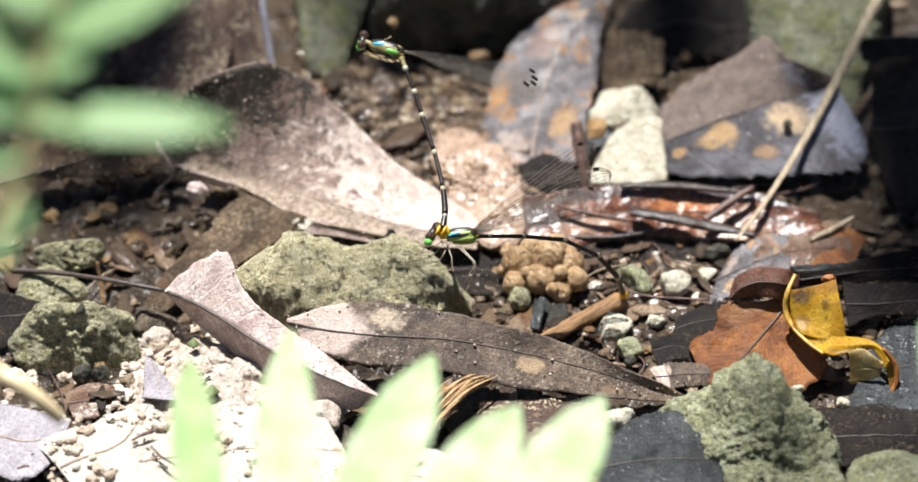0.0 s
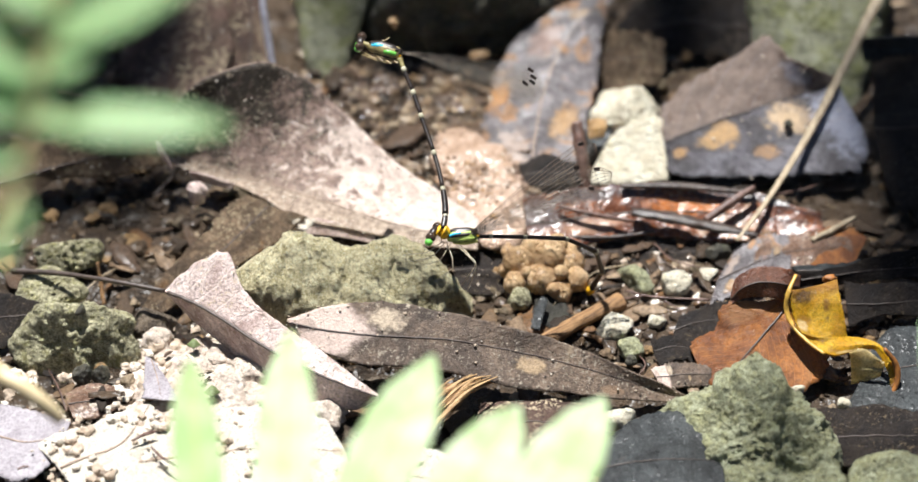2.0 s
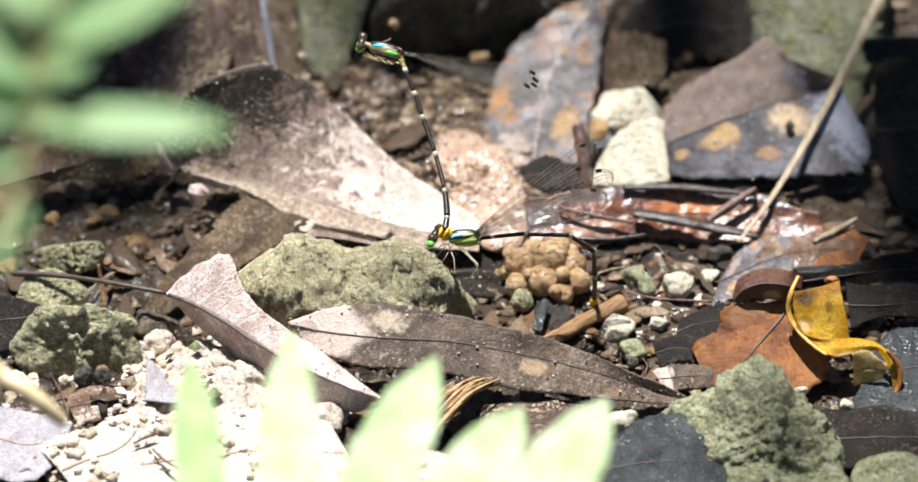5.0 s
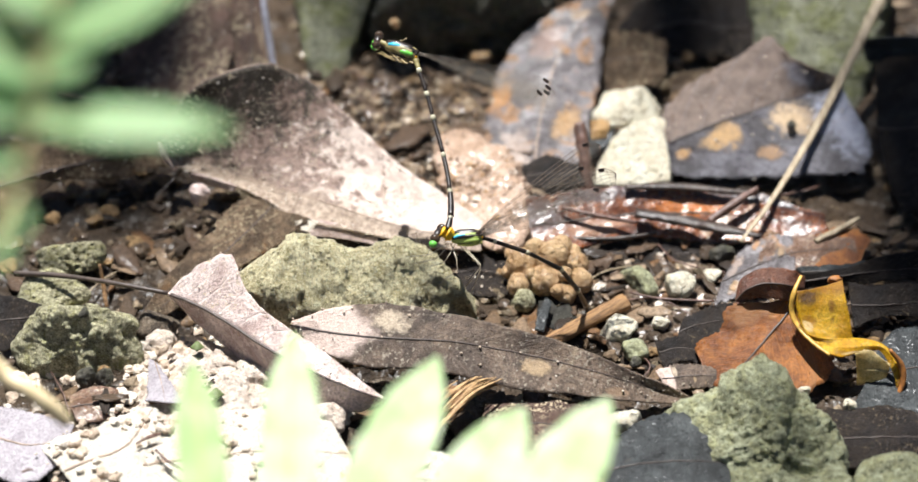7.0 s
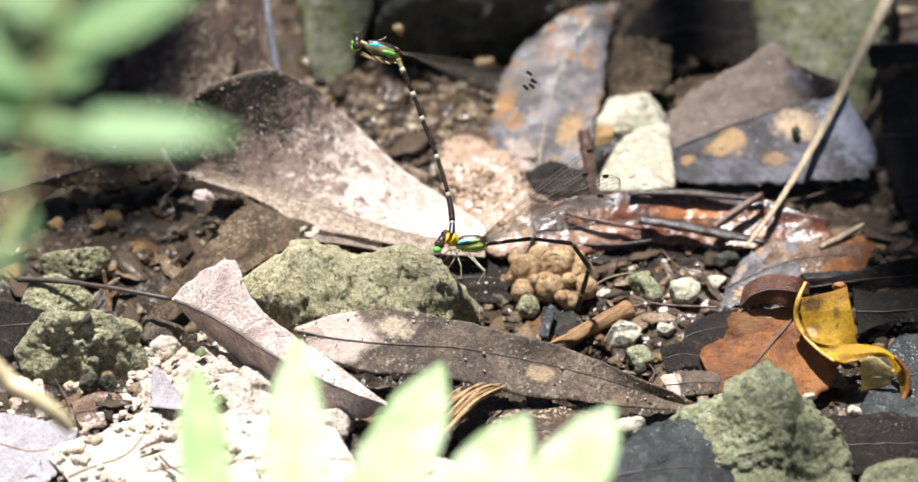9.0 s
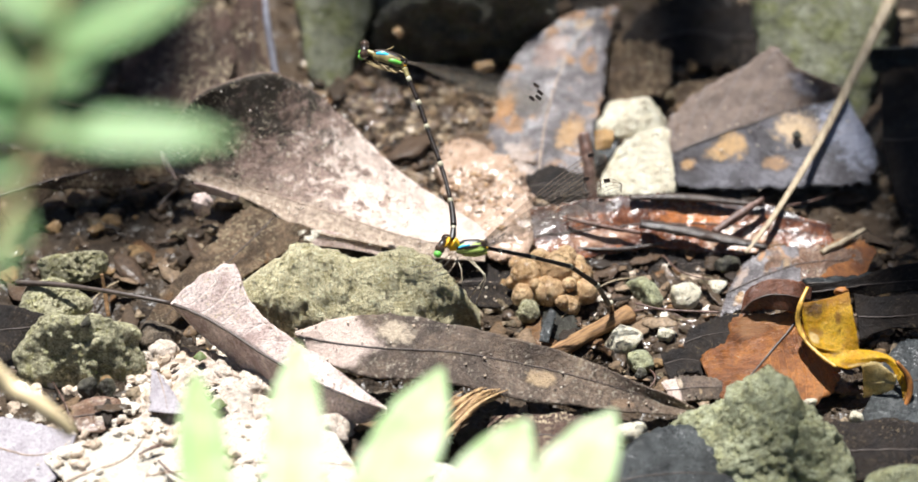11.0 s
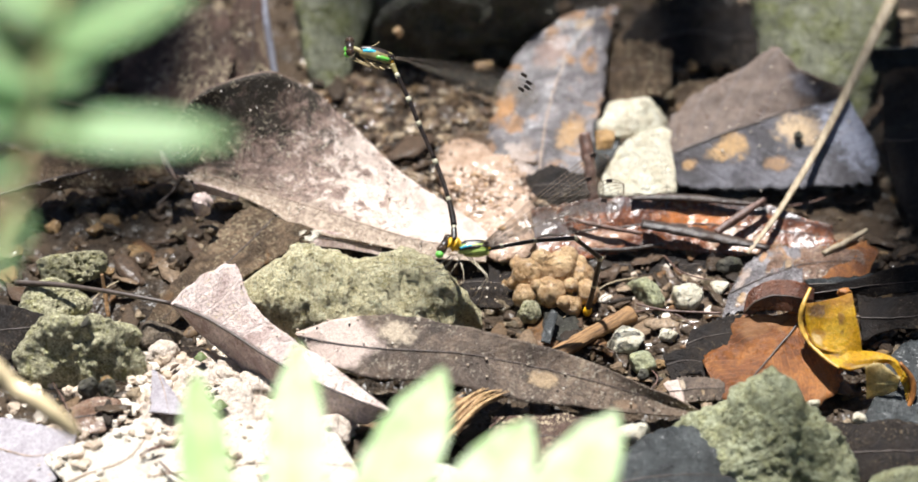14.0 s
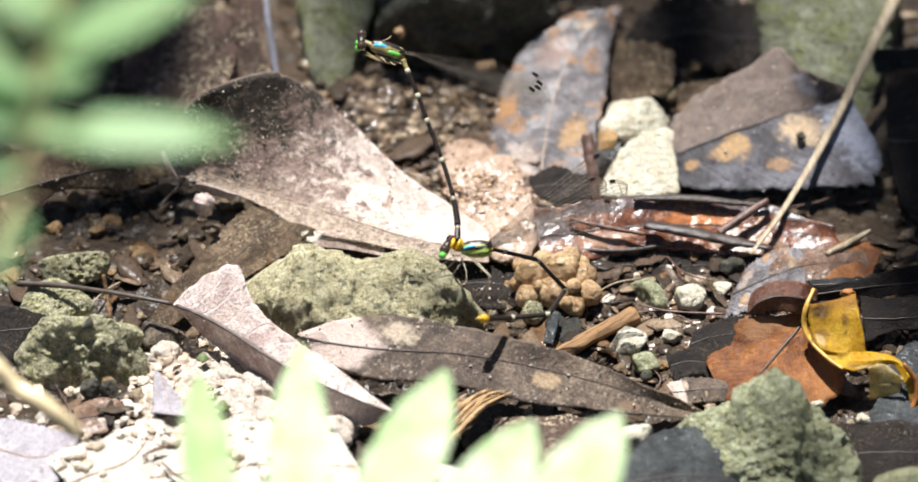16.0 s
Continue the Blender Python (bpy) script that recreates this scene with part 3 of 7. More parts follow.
def sheet(top, mid, low, n=60, m=9, thick=0.3, ripple=0.35, jag=0.05, sag=0.0, seed=0.0, cup=0.0, bow=0.0):
    """A leaf's blade: lofted from one edge over the midrib to the other, with torn, rippled edges and a thickness."""
    a, b, c = spline(top, n), spline(mid, n), spline(low, n)
    grid, uv = [], []
    for i in range(n):
        row = []
        for k in range(-m, m + 1):
            v = k / m
            edge = a[i] if v > 0 else c[i]
            w = abs(v)
            tear = 1 + jag * w * w * (wave((i * 120.0 / n, 5 * v, seed), 0.22, seed) + 0.5 * wave((i * 120.0 / n, v, seed), 0.9, seed + 9))
            p = b[i] + (edge - b[i]) * w * tear
            p = p + np.array([0, 0, 1.0]) * (ripple * w * wave(p, 0.11, seed) + 0.25 * ripple * wave(p, 0.45, seed + 4) - cup * (w - w * w) * 4 - sag * (1 - w))
            if bow and v > 0:
                # the blade lies flat near its midrib and then turns up
                p = p + np.array([0, 0.55, -1.0]) * bow * math.sin(math.pi * w) * math.sin(math.pi * i / (n - 1)) ** 0.7
            row.append(p)
            uv.append((i / (n - 1), v))
        grid.append(row)
    g = np.array(grid)
    du, dv = np.gradient(g, axis=0), np.gradient(g, axis=1)
    nor = np.cross(du, dv)
    nor /= np.linalg.norm(nor, axis=2)[..., None] + 1e-9
    if nor[..., 2].mean() < 0:
        nor = -nor
    wide = 2 * m + 1
    verts = np.vstack([g.reshape(-1, 3), (g - nor * thick).reshape(-1, 3)])
    faces, off = [], n * wide
    for i in range(n - 1):
        for k in range(wide - 1):
            q = (i * wide + k, i * wide + k + 1, (i + 1) * wide + k + 1, (i + 1) * wide + k)
            faces += [q, tuple(off + x for x in reversed(q))]
    rim = [i * wide for i in range(n)] + [(n - 1) * wide + k for k in range(1, wide)]
    rim += [i * wide + wide - 1 for i in range(n - 2, -1, -1)] + [k for k in range(wide - 2, 0, -1)]
    for x, y in zip(rim, rim[1:] + rim[:1]):
        faces.append((x, y, off + y, off + x))
    return verts, faces, uv + uv, g[:, m, :]


GRAINS, PALE_BLADES = [], []


def leaf(name, label, material, top, mid, low, rib=M_RIB, rib_width=0.35, petiole=None, group="dead leaves", category="leaf", **shape):
    """A dead leaf with blade, midrib and, where it shows, its petiole."""
    centre = np.mean(np.array(mid, float), axis=0)
    base = (centre[0], centre[1], min(p[2] for p in (*top, *mid, *low)) - 0.3)
    ob = thing(name, base, label, category, group)
    verts, faces, uv, line = sheet(top, mid, low, **shape)
    build("blade", verts, faces, material, ob, "", uv)
    GRAINS.append(verts[:len(verts) // 2])
    if material == M_LEAF_PALE:
        PALE_BLADES.append(verts[:len(verts) // 2])
    if rib_width:
        k = len(line)
        v, f = tube(line[1:k - 1] + np.array([0, 0, 0.05]), [rib_width, rib_width * 0.75, rib_width * 0.25], 8, 0.8)
        build("midrib", v, f, rib, ob)
    if petiole:
        v, f = tube(spline(petiole, 24), [rib_width * 1.5, rib_width * 1.1, rib_width], 8, 1.0, 0.15)
        build("petiole", v, f, rib, ob)
    return ob


def hull_stone(name, label, material, points, group="stones", rough=0.05, per_mm=0.16, n=5, seed=1.0, soft=14.0, category="stone", notches=(), pits=()):
    """A broken stone: the solid between the corner points, its edges rounded, its faces uneven."""
    p = np.array(points, float)
    centre = p.mean(axis=0)
    bm = bmesh.new()
    for q in p - centre:
        bm.verts.new(q)
    bmesh.ops.convex_hull(bm, input=bm.verts[:])
    bm.normal_update()
    planes = [(np.array(f.normal[:]), f.normal.dot(f.verts[0].co)) for f in bm.faces]
    bm.free()
    planes = [(a, d) if d > 0 else (-a, -d) for a, d in planes]
    nor, dist = np.array([a for a, d in planes]), np.array([d for a, d in planes])
    v, f = ball((0, 0, 0), (1, 1, 1), n)
    k = np.maximum(v @ nor.T, 1e-4) / dist
    r = 1.0 / (k ** soft).sum(axis=1) ** (1.0 / soft)
    v = v * r[:, None]
    size = np.linalg.norm(p - centre, axis=1).mean()
    out = []
    for q in v:
        d = q / (np.linalg.norm(q) + 1e-9)
        low = wave(q + centre, per_mm, seed, 4)
        fine = wave(q + centre, per_mm * 5, seed + 7, 4)
        out.append(q + d * size * (rough * 1.6 * low + rough * 0.5 * fine))
    out = np.array(out) + centre
    for at, wide, deep in notches:
        far = np.linalg.norm(out - np.array(at), axis=1) / wide
        out[:, 2] -= deep * np.exp(-far ** 2) * np.array([1 + 0.5 * wave(q, 0.4, seed) for q in out])
    if pits:
        # small round holes: how many, how wide, how deep
        rng = random.Random(int(seed * 100))
        whole = out.copy()
        for _ in range(pits[0]):
            at = whole[rng.randrange(len(whole))]
            near = np.exp(-(np.linalg.norm(whole - at, axis=1) / (pits[1] * rng.uniform(0.6, 1.2))) ** 4)
            way = at - centre
            out -= near[:, None] * pits[2] * way / np.linalg.norm(way)
    base = (centre[0], centre[1], out[:, 2].min())
    ob = build(name, out - np.array(base), f, material)
    ob.location = Vector(base) * MM
    return tagged(ob, label, category, group)


def ridge_stone(name, label, material, back, ridge, belly, foot, rough=0.5, facet=1.2, cell=0.2, n=150, m=54, seed=1.0, group="stones", category="stone"):
    """A broken stone with a crest: lofted from its back over the crest and the front face to its foot, split into facets."""
    lines = [spline(q, n) for q in (back, ridge, belly, foot)]
    grid = []
    for i in range(n):
        b, r, f, e = (q[i] for q in lines)
        grid.append(spline([b + np.array([0, 0, -4.0]), b, r, f, e, e + np.array([0, 0, -4.0])], m))
    g = np.array(grid)
    nor = np.cross(np.gradient(g, axis=0), np.gradient(g, axis=1))
    nor /= np.linalg.norm(nor, axis=2)[..., None] + 1e-9
    if nor[:, m // 2, 2].mean() < 0:
        nor = -nor
    for i in range(n):
        for k in range(m):
            p = g[i, k] + 1.2 * np.array([wave(g[i, k], 0.3, seed + 3), wave(g[i, k], 0.3, seed + 5), 0.0])
            hit = noise.voronoi(Vector(p) * cell)[1][0]
            tilt = noise.noise_vector(hit * 7.3)
            step = facet * ((Vector(p) * cell - hit).dot(tilt) * 2.0 + 0.5 * noise.noise(hit * 5.1))
            end = min(1.0, 6.0 * i / n, 6.0 * (n - 1 - i) / n)
            g[i, k] += nor[i, k] * end * (step + rough * wave(g[i, k], 0.5, seed, 5) + 0.35 * rough * wave(g[i, k], 2.2, seed + 9, 3))
    verts, faces = g.reshape(-1, 3), []
    for i in range(n - 1):
        for k in range(m - 1):
            q = i * m + k
            faces.append((q, q + 1, q + m + 1, q + m))
        faces.append((i * m + m - 1, i * m, (i + 1) * m, (i + 1) * m + m - 1))
    faces += [tuple(range(m)), tuple((n - 1) * m + k for k in reversed(range(m)))]
    base = np.array([verts[:, 0].mean(), verts[:, 1].mean(), verts[:, 2].min()])
    ob = build(name, verts - base, faces, material)
    ob.location = Vector(base) * MM
    return tagged(ob, label, category, group)


def stone(name, label, material, centre, radii, turn=0.0, group="stones", seed=1.0, n=4, rough=0.06, category="stone", pits=()):
    """A stone of given half sizes, cut by random planes."""
    rng = random.Random(int(seed * 1000))
    pts = []
    for _ in range(16):
        d = Vector((rng.gauss(0, 1), rng.gauss(0, 1), rng.gauss(0, 1))).normalized()
        d = Vector((d.x * radii[0], d.y * radii[1], d.z * radii[2])) * 1.12
        c, s = math.cos(turn), math.sin(turn)
        pts.append((centre[0] + d.x * c - d.y * s, centre[1] + d.x * s + d.y * c, centre[2] + d.z))
    return hull_stone(name, label, material, pts, group, rough, 1.6 / max(radii), n, seed, 12.0, category, (), pits)


def stick(name, label, material, path, radii, category="stick", group="sticks", sides=10, wob=0.25, flat=1.0, n=30, seed=0.0, turn=0.0):
    """A stick along a path; turn: the way it lies, in degrees, so that its grain runs along it."""
    v, f = tube(spline(path, n), radii, sides, flat, wob, seed)
    base = np.array([v[:, 0].mean(), v[:, 1].mean(), v[:, 2].min()])
    c, w = math.cos(radians(turn)), math.sin(radians(turn))
    ob = build(name, (v - base) @ np.array([[c, -w, 0], [w, c, 0], [0, 0, 1]]), f, material)
    ob.rotation_euler = (0, 0, radians(turn))
    ob.location = Vector(base) * MM
    return tagged(ob, label, category, group)


# ---- ground ----
def level(x, y):
    """The soil's height in mm."""
    h = 2.2 * wave((x, y, 0), 0.035, 2.0, 4) - 0.5
    if math.hypot(x, y) < 260:
        h += 0.9 * wave((x, y, 0), 0.25, 5.0, 4)
    for cx, cy, rx, ry, up in HEAPS:
        d = ((x - cx) / rx) ** 2 + ((y - cy) / ry) ** 2
        if d < 9:
            h += up * math.exp(-d)
    return h


HEAPS = [(-9.0, 33.0, 12.0, 16.0, 4.0), (8.0, 12.0, 10.0, 16.0, 2.0), (-45.0, -45.0, 26.0, 18.0, 2.5), (-60.0, 35.0, 25.0, 25.0, 3.0)]


def make_ground():
    n = 330
    s = np.linspace(-1, 1, n)
    axis = 125.0 * s + 30000.0 * np.sign(s) * np.abs(s) ** 19
    verts, faces = [], []
    for y in axis:
        for x in axis:
            verts.append((x, y, level(x, y)))
    for j in range(n - 1):
        for i in range(n - 1):
            k = j * n + i
            faces.append((k, k + 1, k + n + 1, k + n))
    ob = build("ground", verts, faces, M_GROUND)
    return tagged(ob, "dark wet forest soil strewn with grit and litter", "ground", kind="structure")


make_ground()


def bank(label, material, x0, x1, y0, y1, up, rough):
    """A low, uneven bank of other soil on the ground."""
    n = 90
    verts, faces = [], []
    for j in range(n):
        for i in range(n):
            a, b = 2.0 * i / (n - 1) - 1, 2.0 * j / (n - 1) - 1
            x, y = (x0 + x1) / 2 + (x1 - x0) / 2 * a, (y0 + y1) / 2 + (y1 - y0) / 2 * b
            d = (a * a + b * b) * 1.3 + 0.25 * wave((x, y, 0), 0.12, 3.0)
            verts.append((x, y, level(x, y) + up * max(0.0, 1.0 - d) ** 0.5 - 1.2 + rough * wave((x, y, 0), 0.28, 6.0, 5)))
    for j in range(n - 1):
        for i in range(n - 1):
            k = j * n + i
            faces.append((k, k + 1, k + n + 1, k + n))
    tagged(build("ground_bank", verts, faces, material), label, "ground", kind="structure")


# The pale bank carries the sun patch's white ground in its colour.
bank("low bank of crumbly soil, painted pale for the sun patch", M_CLOD, -58.0, -14.0, -64.0, -22.0, 3.6, 1.1)
bank("wet brown glistening mud among the pebbles", M_WETMUD, 16.0, 62.0, -32.0, 2.0, 2.0, 0.7)

# ---- stones ----
ridge_stone("stone", "large olive mossy stone with a broken crest under the dead leaves", M_OLIVE,
    [(-38.5, -10.5, -1.0), (-34.9, -8.8, -1.0), (-32.0, -7.2, -1.0), (-29.5, -6.6, -1.0), (-27.5, -7.0, -1.0), (-25.1, -7.9, -1.0), (-21.7, -7.6, -1.0), (-18.6, -8.0, -1.0), (-14.9, -8.0, -1.0), (-11.2, -6.6, -1.0), (-8.1, -7.2, -1.0), (-4.7, -8.8, -1.0), (-1.8, -11.0, -1.0), (0.5, -12.2, -1.0), (2.2, -13.9, -1.0)],
    [(-38.5, -19.5, 8.0), (-34.9, -20.8, 12.0), (-32.0, -19.2, 13.0), (-29.5, -18.6, 15.0), (-27.5, -19.0, 17.0), (-25.1, -19.9, 17.0), (-21.7, -19.6, 15.5), (-18.6, -20.0, 14.5), (-14.9, -20.0, 15.0), (-11.2, -18.6, 15.5), (-8.1, -19.2, 15.0), (-4.7, -20.8, 14.0), (-1.8, -23.0, 11.0), (0.5, -24.2, 8.0), (2.2, -22.9, 3.0)],
    [(-38.8, -21.1, 7.0), (-34.7, -26.4, 11.0), (-29.4, -26.9, 12.0), (-21.6, -27.4, 11.5), (-13.9, -27.8, 11.5), (-8.1, -26.6, 10.5), (-1.8, -25.4, 6.5), (2.2, -23.0, 2.0)],
    [(-39.5, -20.0, 4.0), (-35.4, -25.2, 5.0), (-30.5, -28.6, 4.0), (-21.6, -31.7, 4.0), (-13.9, -32.4, 4.0), (-8.1, -30.4, 3.0), (-2.3, -27.6, 2.0), (2.2, -22.0, 0.0)], rough=0.55, facet=0.75, cell=0.16, seed=2.0)
hull_stone("stone", "grey green pitted stone half sunk in the soil", M_GREYGREEN, [
    (-72.0, -32.4, 9.0), (-67.9, -31.9, 11.0), (-62.9, -33.8, 11.0), (-59.1, -32.2, 12.0), (-53.6, -33.4, 9.0), (-52.3, -36.2, 4.0), (-54.1, -36.9, -1.0), (-70.1, -36.9, -1.0), (-73.8, -33.4, 3.0),
    (-72.4, -16.0, -1.0), (-55.0, -19.2, -1.0)], n=6, rough=0.085, seed=3.0, per_mm=0.2, soft=30)
stone("pebble", "oval pitted grey green pebble", M_GREYGREEN, (-66.9, -9.0, 3.5), (7.2, 3.6, 3.6), 0.35, "pebbles", 4.0, 6, 0.03, "pebble", (150, 0.34, 0.5))
stone("pebble", "rounded pitted grey green pebble", M_GREYGREEN, (-68.9, -17.7, 3.5), (6.8, 4.6, 4.4), 0.1, "pebbles", 5.0, 6, 0.03, "pebble", (110, 0.32, 0.45))
hull_stone("stone", "pale green lichen covered stone with a pointed top", M_PALEGREEN, [
    (48.0, -48.1, 15.0), (41.7, -48.8, 10.0), (52.2, -50.5, 12.0), (57.0, -53.8, 8.0), (60.7, -57.6, 5.0), (62.1, -66.7, 3.0), (31.9, -49.1, 3.0), (40.0, -54.6, 5.0),
    (42.7, -60.9, 1.0), (51.3, -69.6, 1.0), (31.4, -45.5, -2.0), (62.7, -51.5, -2.0), (42.9, -70.4, -2.0), (60.7, -71.8, -2.0), (50.2, -33.4, -2.0)], n=6, rough=0.075, seed=6.0, soft=40, per_mm=0.24,
    notches=[((54.8, -60.9, 6.0), 5.0, 3.5), ((44.2, -53.0, 8.0), 5.0, 1.5), ((53.7, -52.8, 9.0), 4.0, 1.5)])
stone("stone", "pale green lichen covered stone at the soil's edge", M_PALEGREEN, (70.0, -68.3, 3.0), (9.5, 7.0, 6.0), 0.3, seed=7.0, n=5)
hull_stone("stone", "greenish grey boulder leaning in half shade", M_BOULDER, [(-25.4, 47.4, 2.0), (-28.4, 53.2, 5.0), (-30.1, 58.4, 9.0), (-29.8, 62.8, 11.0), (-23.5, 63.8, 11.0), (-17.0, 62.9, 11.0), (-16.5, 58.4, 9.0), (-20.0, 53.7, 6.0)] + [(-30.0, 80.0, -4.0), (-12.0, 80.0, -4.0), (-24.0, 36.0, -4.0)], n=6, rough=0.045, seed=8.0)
# Boulder's shadowed side, modelled as a second rock with shade in its dark colour.
hull_stone("stone", "large boulder, its shade painted dark, behind the wet soil heap", M_DARKROCK, [
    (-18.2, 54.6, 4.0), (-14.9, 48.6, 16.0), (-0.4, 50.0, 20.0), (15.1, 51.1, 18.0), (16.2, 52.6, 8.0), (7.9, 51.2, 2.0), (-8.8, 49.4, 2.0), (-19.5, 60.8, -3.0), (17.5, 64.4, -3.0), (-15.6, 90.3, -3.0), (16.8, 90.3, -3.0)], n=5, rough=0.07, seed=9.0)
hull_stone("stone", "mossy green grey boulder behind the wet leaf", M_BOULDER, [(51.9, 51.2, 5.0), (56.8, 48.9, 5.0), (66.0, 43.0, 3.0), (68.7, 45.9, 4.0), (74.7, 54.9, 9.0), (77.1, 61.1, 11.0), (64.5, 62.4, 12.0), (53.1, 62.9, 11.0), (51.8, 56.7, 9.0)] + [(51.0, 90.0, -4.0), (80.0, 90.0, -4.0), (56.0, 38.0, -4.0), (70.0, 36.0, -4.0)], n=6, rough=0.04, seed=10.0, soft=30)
stone("stone", "cream limestone piece beside the wet leaf", M_CREAM, (29.5, 30.5, 4.0), (6.8, 5.5, 5.0), 0.2, seed=11.0, n=5)
hull_stone("stone", "cream limestone block beside the wet leaf", M_CREAM, [(22.7, 13.9, 2.0), (24.4, 18.9, 4.5), (27.1, 22.0, 6.5), (31.0, 24.8, 7.5), (35.3, 25.8, 7.5), (36.2, 22.0, 6.0), (35.8, 13.2, 3.0), (30.0, 12.5, 2.5)] + [(21.0, 17.0, -3.0), (37.0, 17.0, -3.0), (27.0, 34.0, -3.0), (37.0, 34.0, -3.0)], n=6, rough=0.035, seed=12.0, soft=30)
stone("pebble", "long pale greenish pebble on the wet soil", M_PALEGREEN, (29.4, -13.1, 2.2), (2.1, 5.6, 2.3), 0.62, "pebbles", 13.0, category="pebble")
stone("pebble", "chalky white pebble on the wet soil", M_CREAM, (36.1, -15.0, 2.5), (3.4, 2.8, 2.4), 0.1, "pebbles", 14.0, category="pebble")
stone("pebble", "flat pale stone chip under the twig", M_CREAM, (25.5, -24.8, 1.5), (4.2, 3.4, 2.0), 0.5, "pebbles", 15.0, category="pebble")
stone("pebble", "grey brown pebble beside the twig", M_PALEGREEN, (28.3, -31.3, 1.5), (3.0, 2.6, 1.8), 0.2, "pebbles", 16.0, category="pebble")
stone("pebble", "pale tan stone chip beside the lichen stone", M_CREAM, (26.1, -51.5, 3.0), (3.4, 3.0, 2.4), 0.2, "pebbles", 17.0, category="pebble")
stone("pebble", "small white quartz pebble", M_CREAM, (63.1, -46.1, 2.0), (1.3, 1.6, 1.6), 0.2, "pebbles", 18.0, 3, category="pebble")
stone("pebble", "grey pebble under the brown clay clump", M_GREYGREEN, (9.9, -18.5, 2.0), (2.4, 2.4, 2.2), 0.2, "pebbles", 19.0, category="pebble")
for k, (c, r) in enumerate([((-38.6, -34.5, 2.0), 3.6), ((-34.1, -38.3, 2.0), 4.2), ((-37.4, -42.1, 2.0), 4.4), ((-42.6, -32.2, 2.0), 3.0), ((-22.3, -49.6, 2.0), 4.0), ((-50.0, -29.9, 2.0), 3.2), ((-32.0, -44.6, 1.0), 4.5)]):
    stone("soil_clod", "crumbly soil clod, painted pale for the sun patch", M_CLOD, c, (r, r * 0.9, r * 0.75), k, "soil clods", 20.0 + k, 4, 0.12, "soil clod")


mud = hull_stone("mud_lump", "tongue of wet pale orange mud, glistening", M_MUD, [
    (-5.7, 22.0, 5.0), (-1.6, 25.4, 6.0), (3.6, 23.0, 6.8), (8.2, 17.6, 7.0), (11.6, 6.6, 6.5), (13.0, -2.0, 5.0), (10.5, -8.8, 4.0), (3.6, -8.0, 4.0), (0.6, 1.0, 4.5), (-4.4, 11.6, 4.0), (-5.7, 18.6, 4.0),
    (-7.1, 30.2, -4.0), (-1.0, 40.9, -4.0), (12.9, 22.1, -4.0), (12.1, 0.6, -4.0), (1.6, 0.6, -4.0)], "mud", 0.050, 0.30, 6, 31.0, 9.0, "mud lump")
stone("stone", "small tan stone chip in the shade", M_BROWNCLUMP, (3.7, 47.0, 5.0), (2.2, 1.4, 1.3), 0.2, "pebbles", 32.0, 3)
stone("stone", "small tan stone chip high on the dark boulder", M_BROWNCLUMP, (-11.5, 43.2, 15.0), (1.2, 1.0, 1.2), 0.2, "pebbles", 33.0, 3)
stone("pebble", "black wet pebble in the mud hollow", M_DARKROCK, (43.8, -6.4, 2.5), (2.4, 2.0, 2.0), 0.2, "pebbles", 34.0, category="pebble")
stone("pebble", "tiny blue black bead of wet stone", M_DARKROCK, (28.4, -36.0, 3.0), (1.3, 1.1, 1.1), 0.2, "pebbles", 35.0, 3, category="pebble")
stone("pebble", "pale chip of stone in the mud", M_CREAM, (32.9, -23.5, 1.5), (1.9, 1.5, 1.2), 0.2, "pebbles", 36.0, 3, category="pebble")
stone("pebble", "tan chip at the foot of the lichen stone", M_CREAM, (55.4, -45.0, 4.0), (1.6, 1.1, 1.1), 0.2, "pebbles", 37.0, 3, category="pebble")
stone("pebble", "ochre and white chip in the mud", M_CREAM, (42.1, -11.9, 2.0), (2.2, 1.7, 1.3), 0.4, "pebbles", 38.0, 4, category="pebble")


def clay_clump():
    spots = [((10.0, -11.4, 4.5), 3.3), ((15.2, -10.9, 5.0), 3.9), ((9.5, -15.4, 3.0), 2.6), ((13.7, -15.0, 3.5), 3.3), ((18.8, -11.2, 4.0), 2.9), ((19.7, -14.4, 3.0), 2.7), ((12.3, -9.6, 6.0), 2.4), ((16.6, -8.6, 6.0), 2.3), ((17.1, -16.6, 2.0), 2.5),
             ((7.7, -11.9, 3.0), 1.5), ((11.4, -15.0, 5.0), 1.3), ((17.1, -15.0, 5.0), 1.6), ((18.6, -9.0, 5.0), 1.7), ((15.8, -17.7, 3.5), 1.4), ((8.3, -8.3, 4.0), 1.6)]
    ob = thing("clay_clump", (14.5, -9.3, 0.0), "knobbly clump of brown clay pellets on wet soil", "clay clump")
    for k, (c, r) in enumerate(spots):
        v, f = ball(c, (r * 0.84, r * 0.8, r * 0.82), 4, k, 0.09, 0.7, k)
        build("pellet", v, f, M_BROWNCLUMP, ob)


clay_clump()

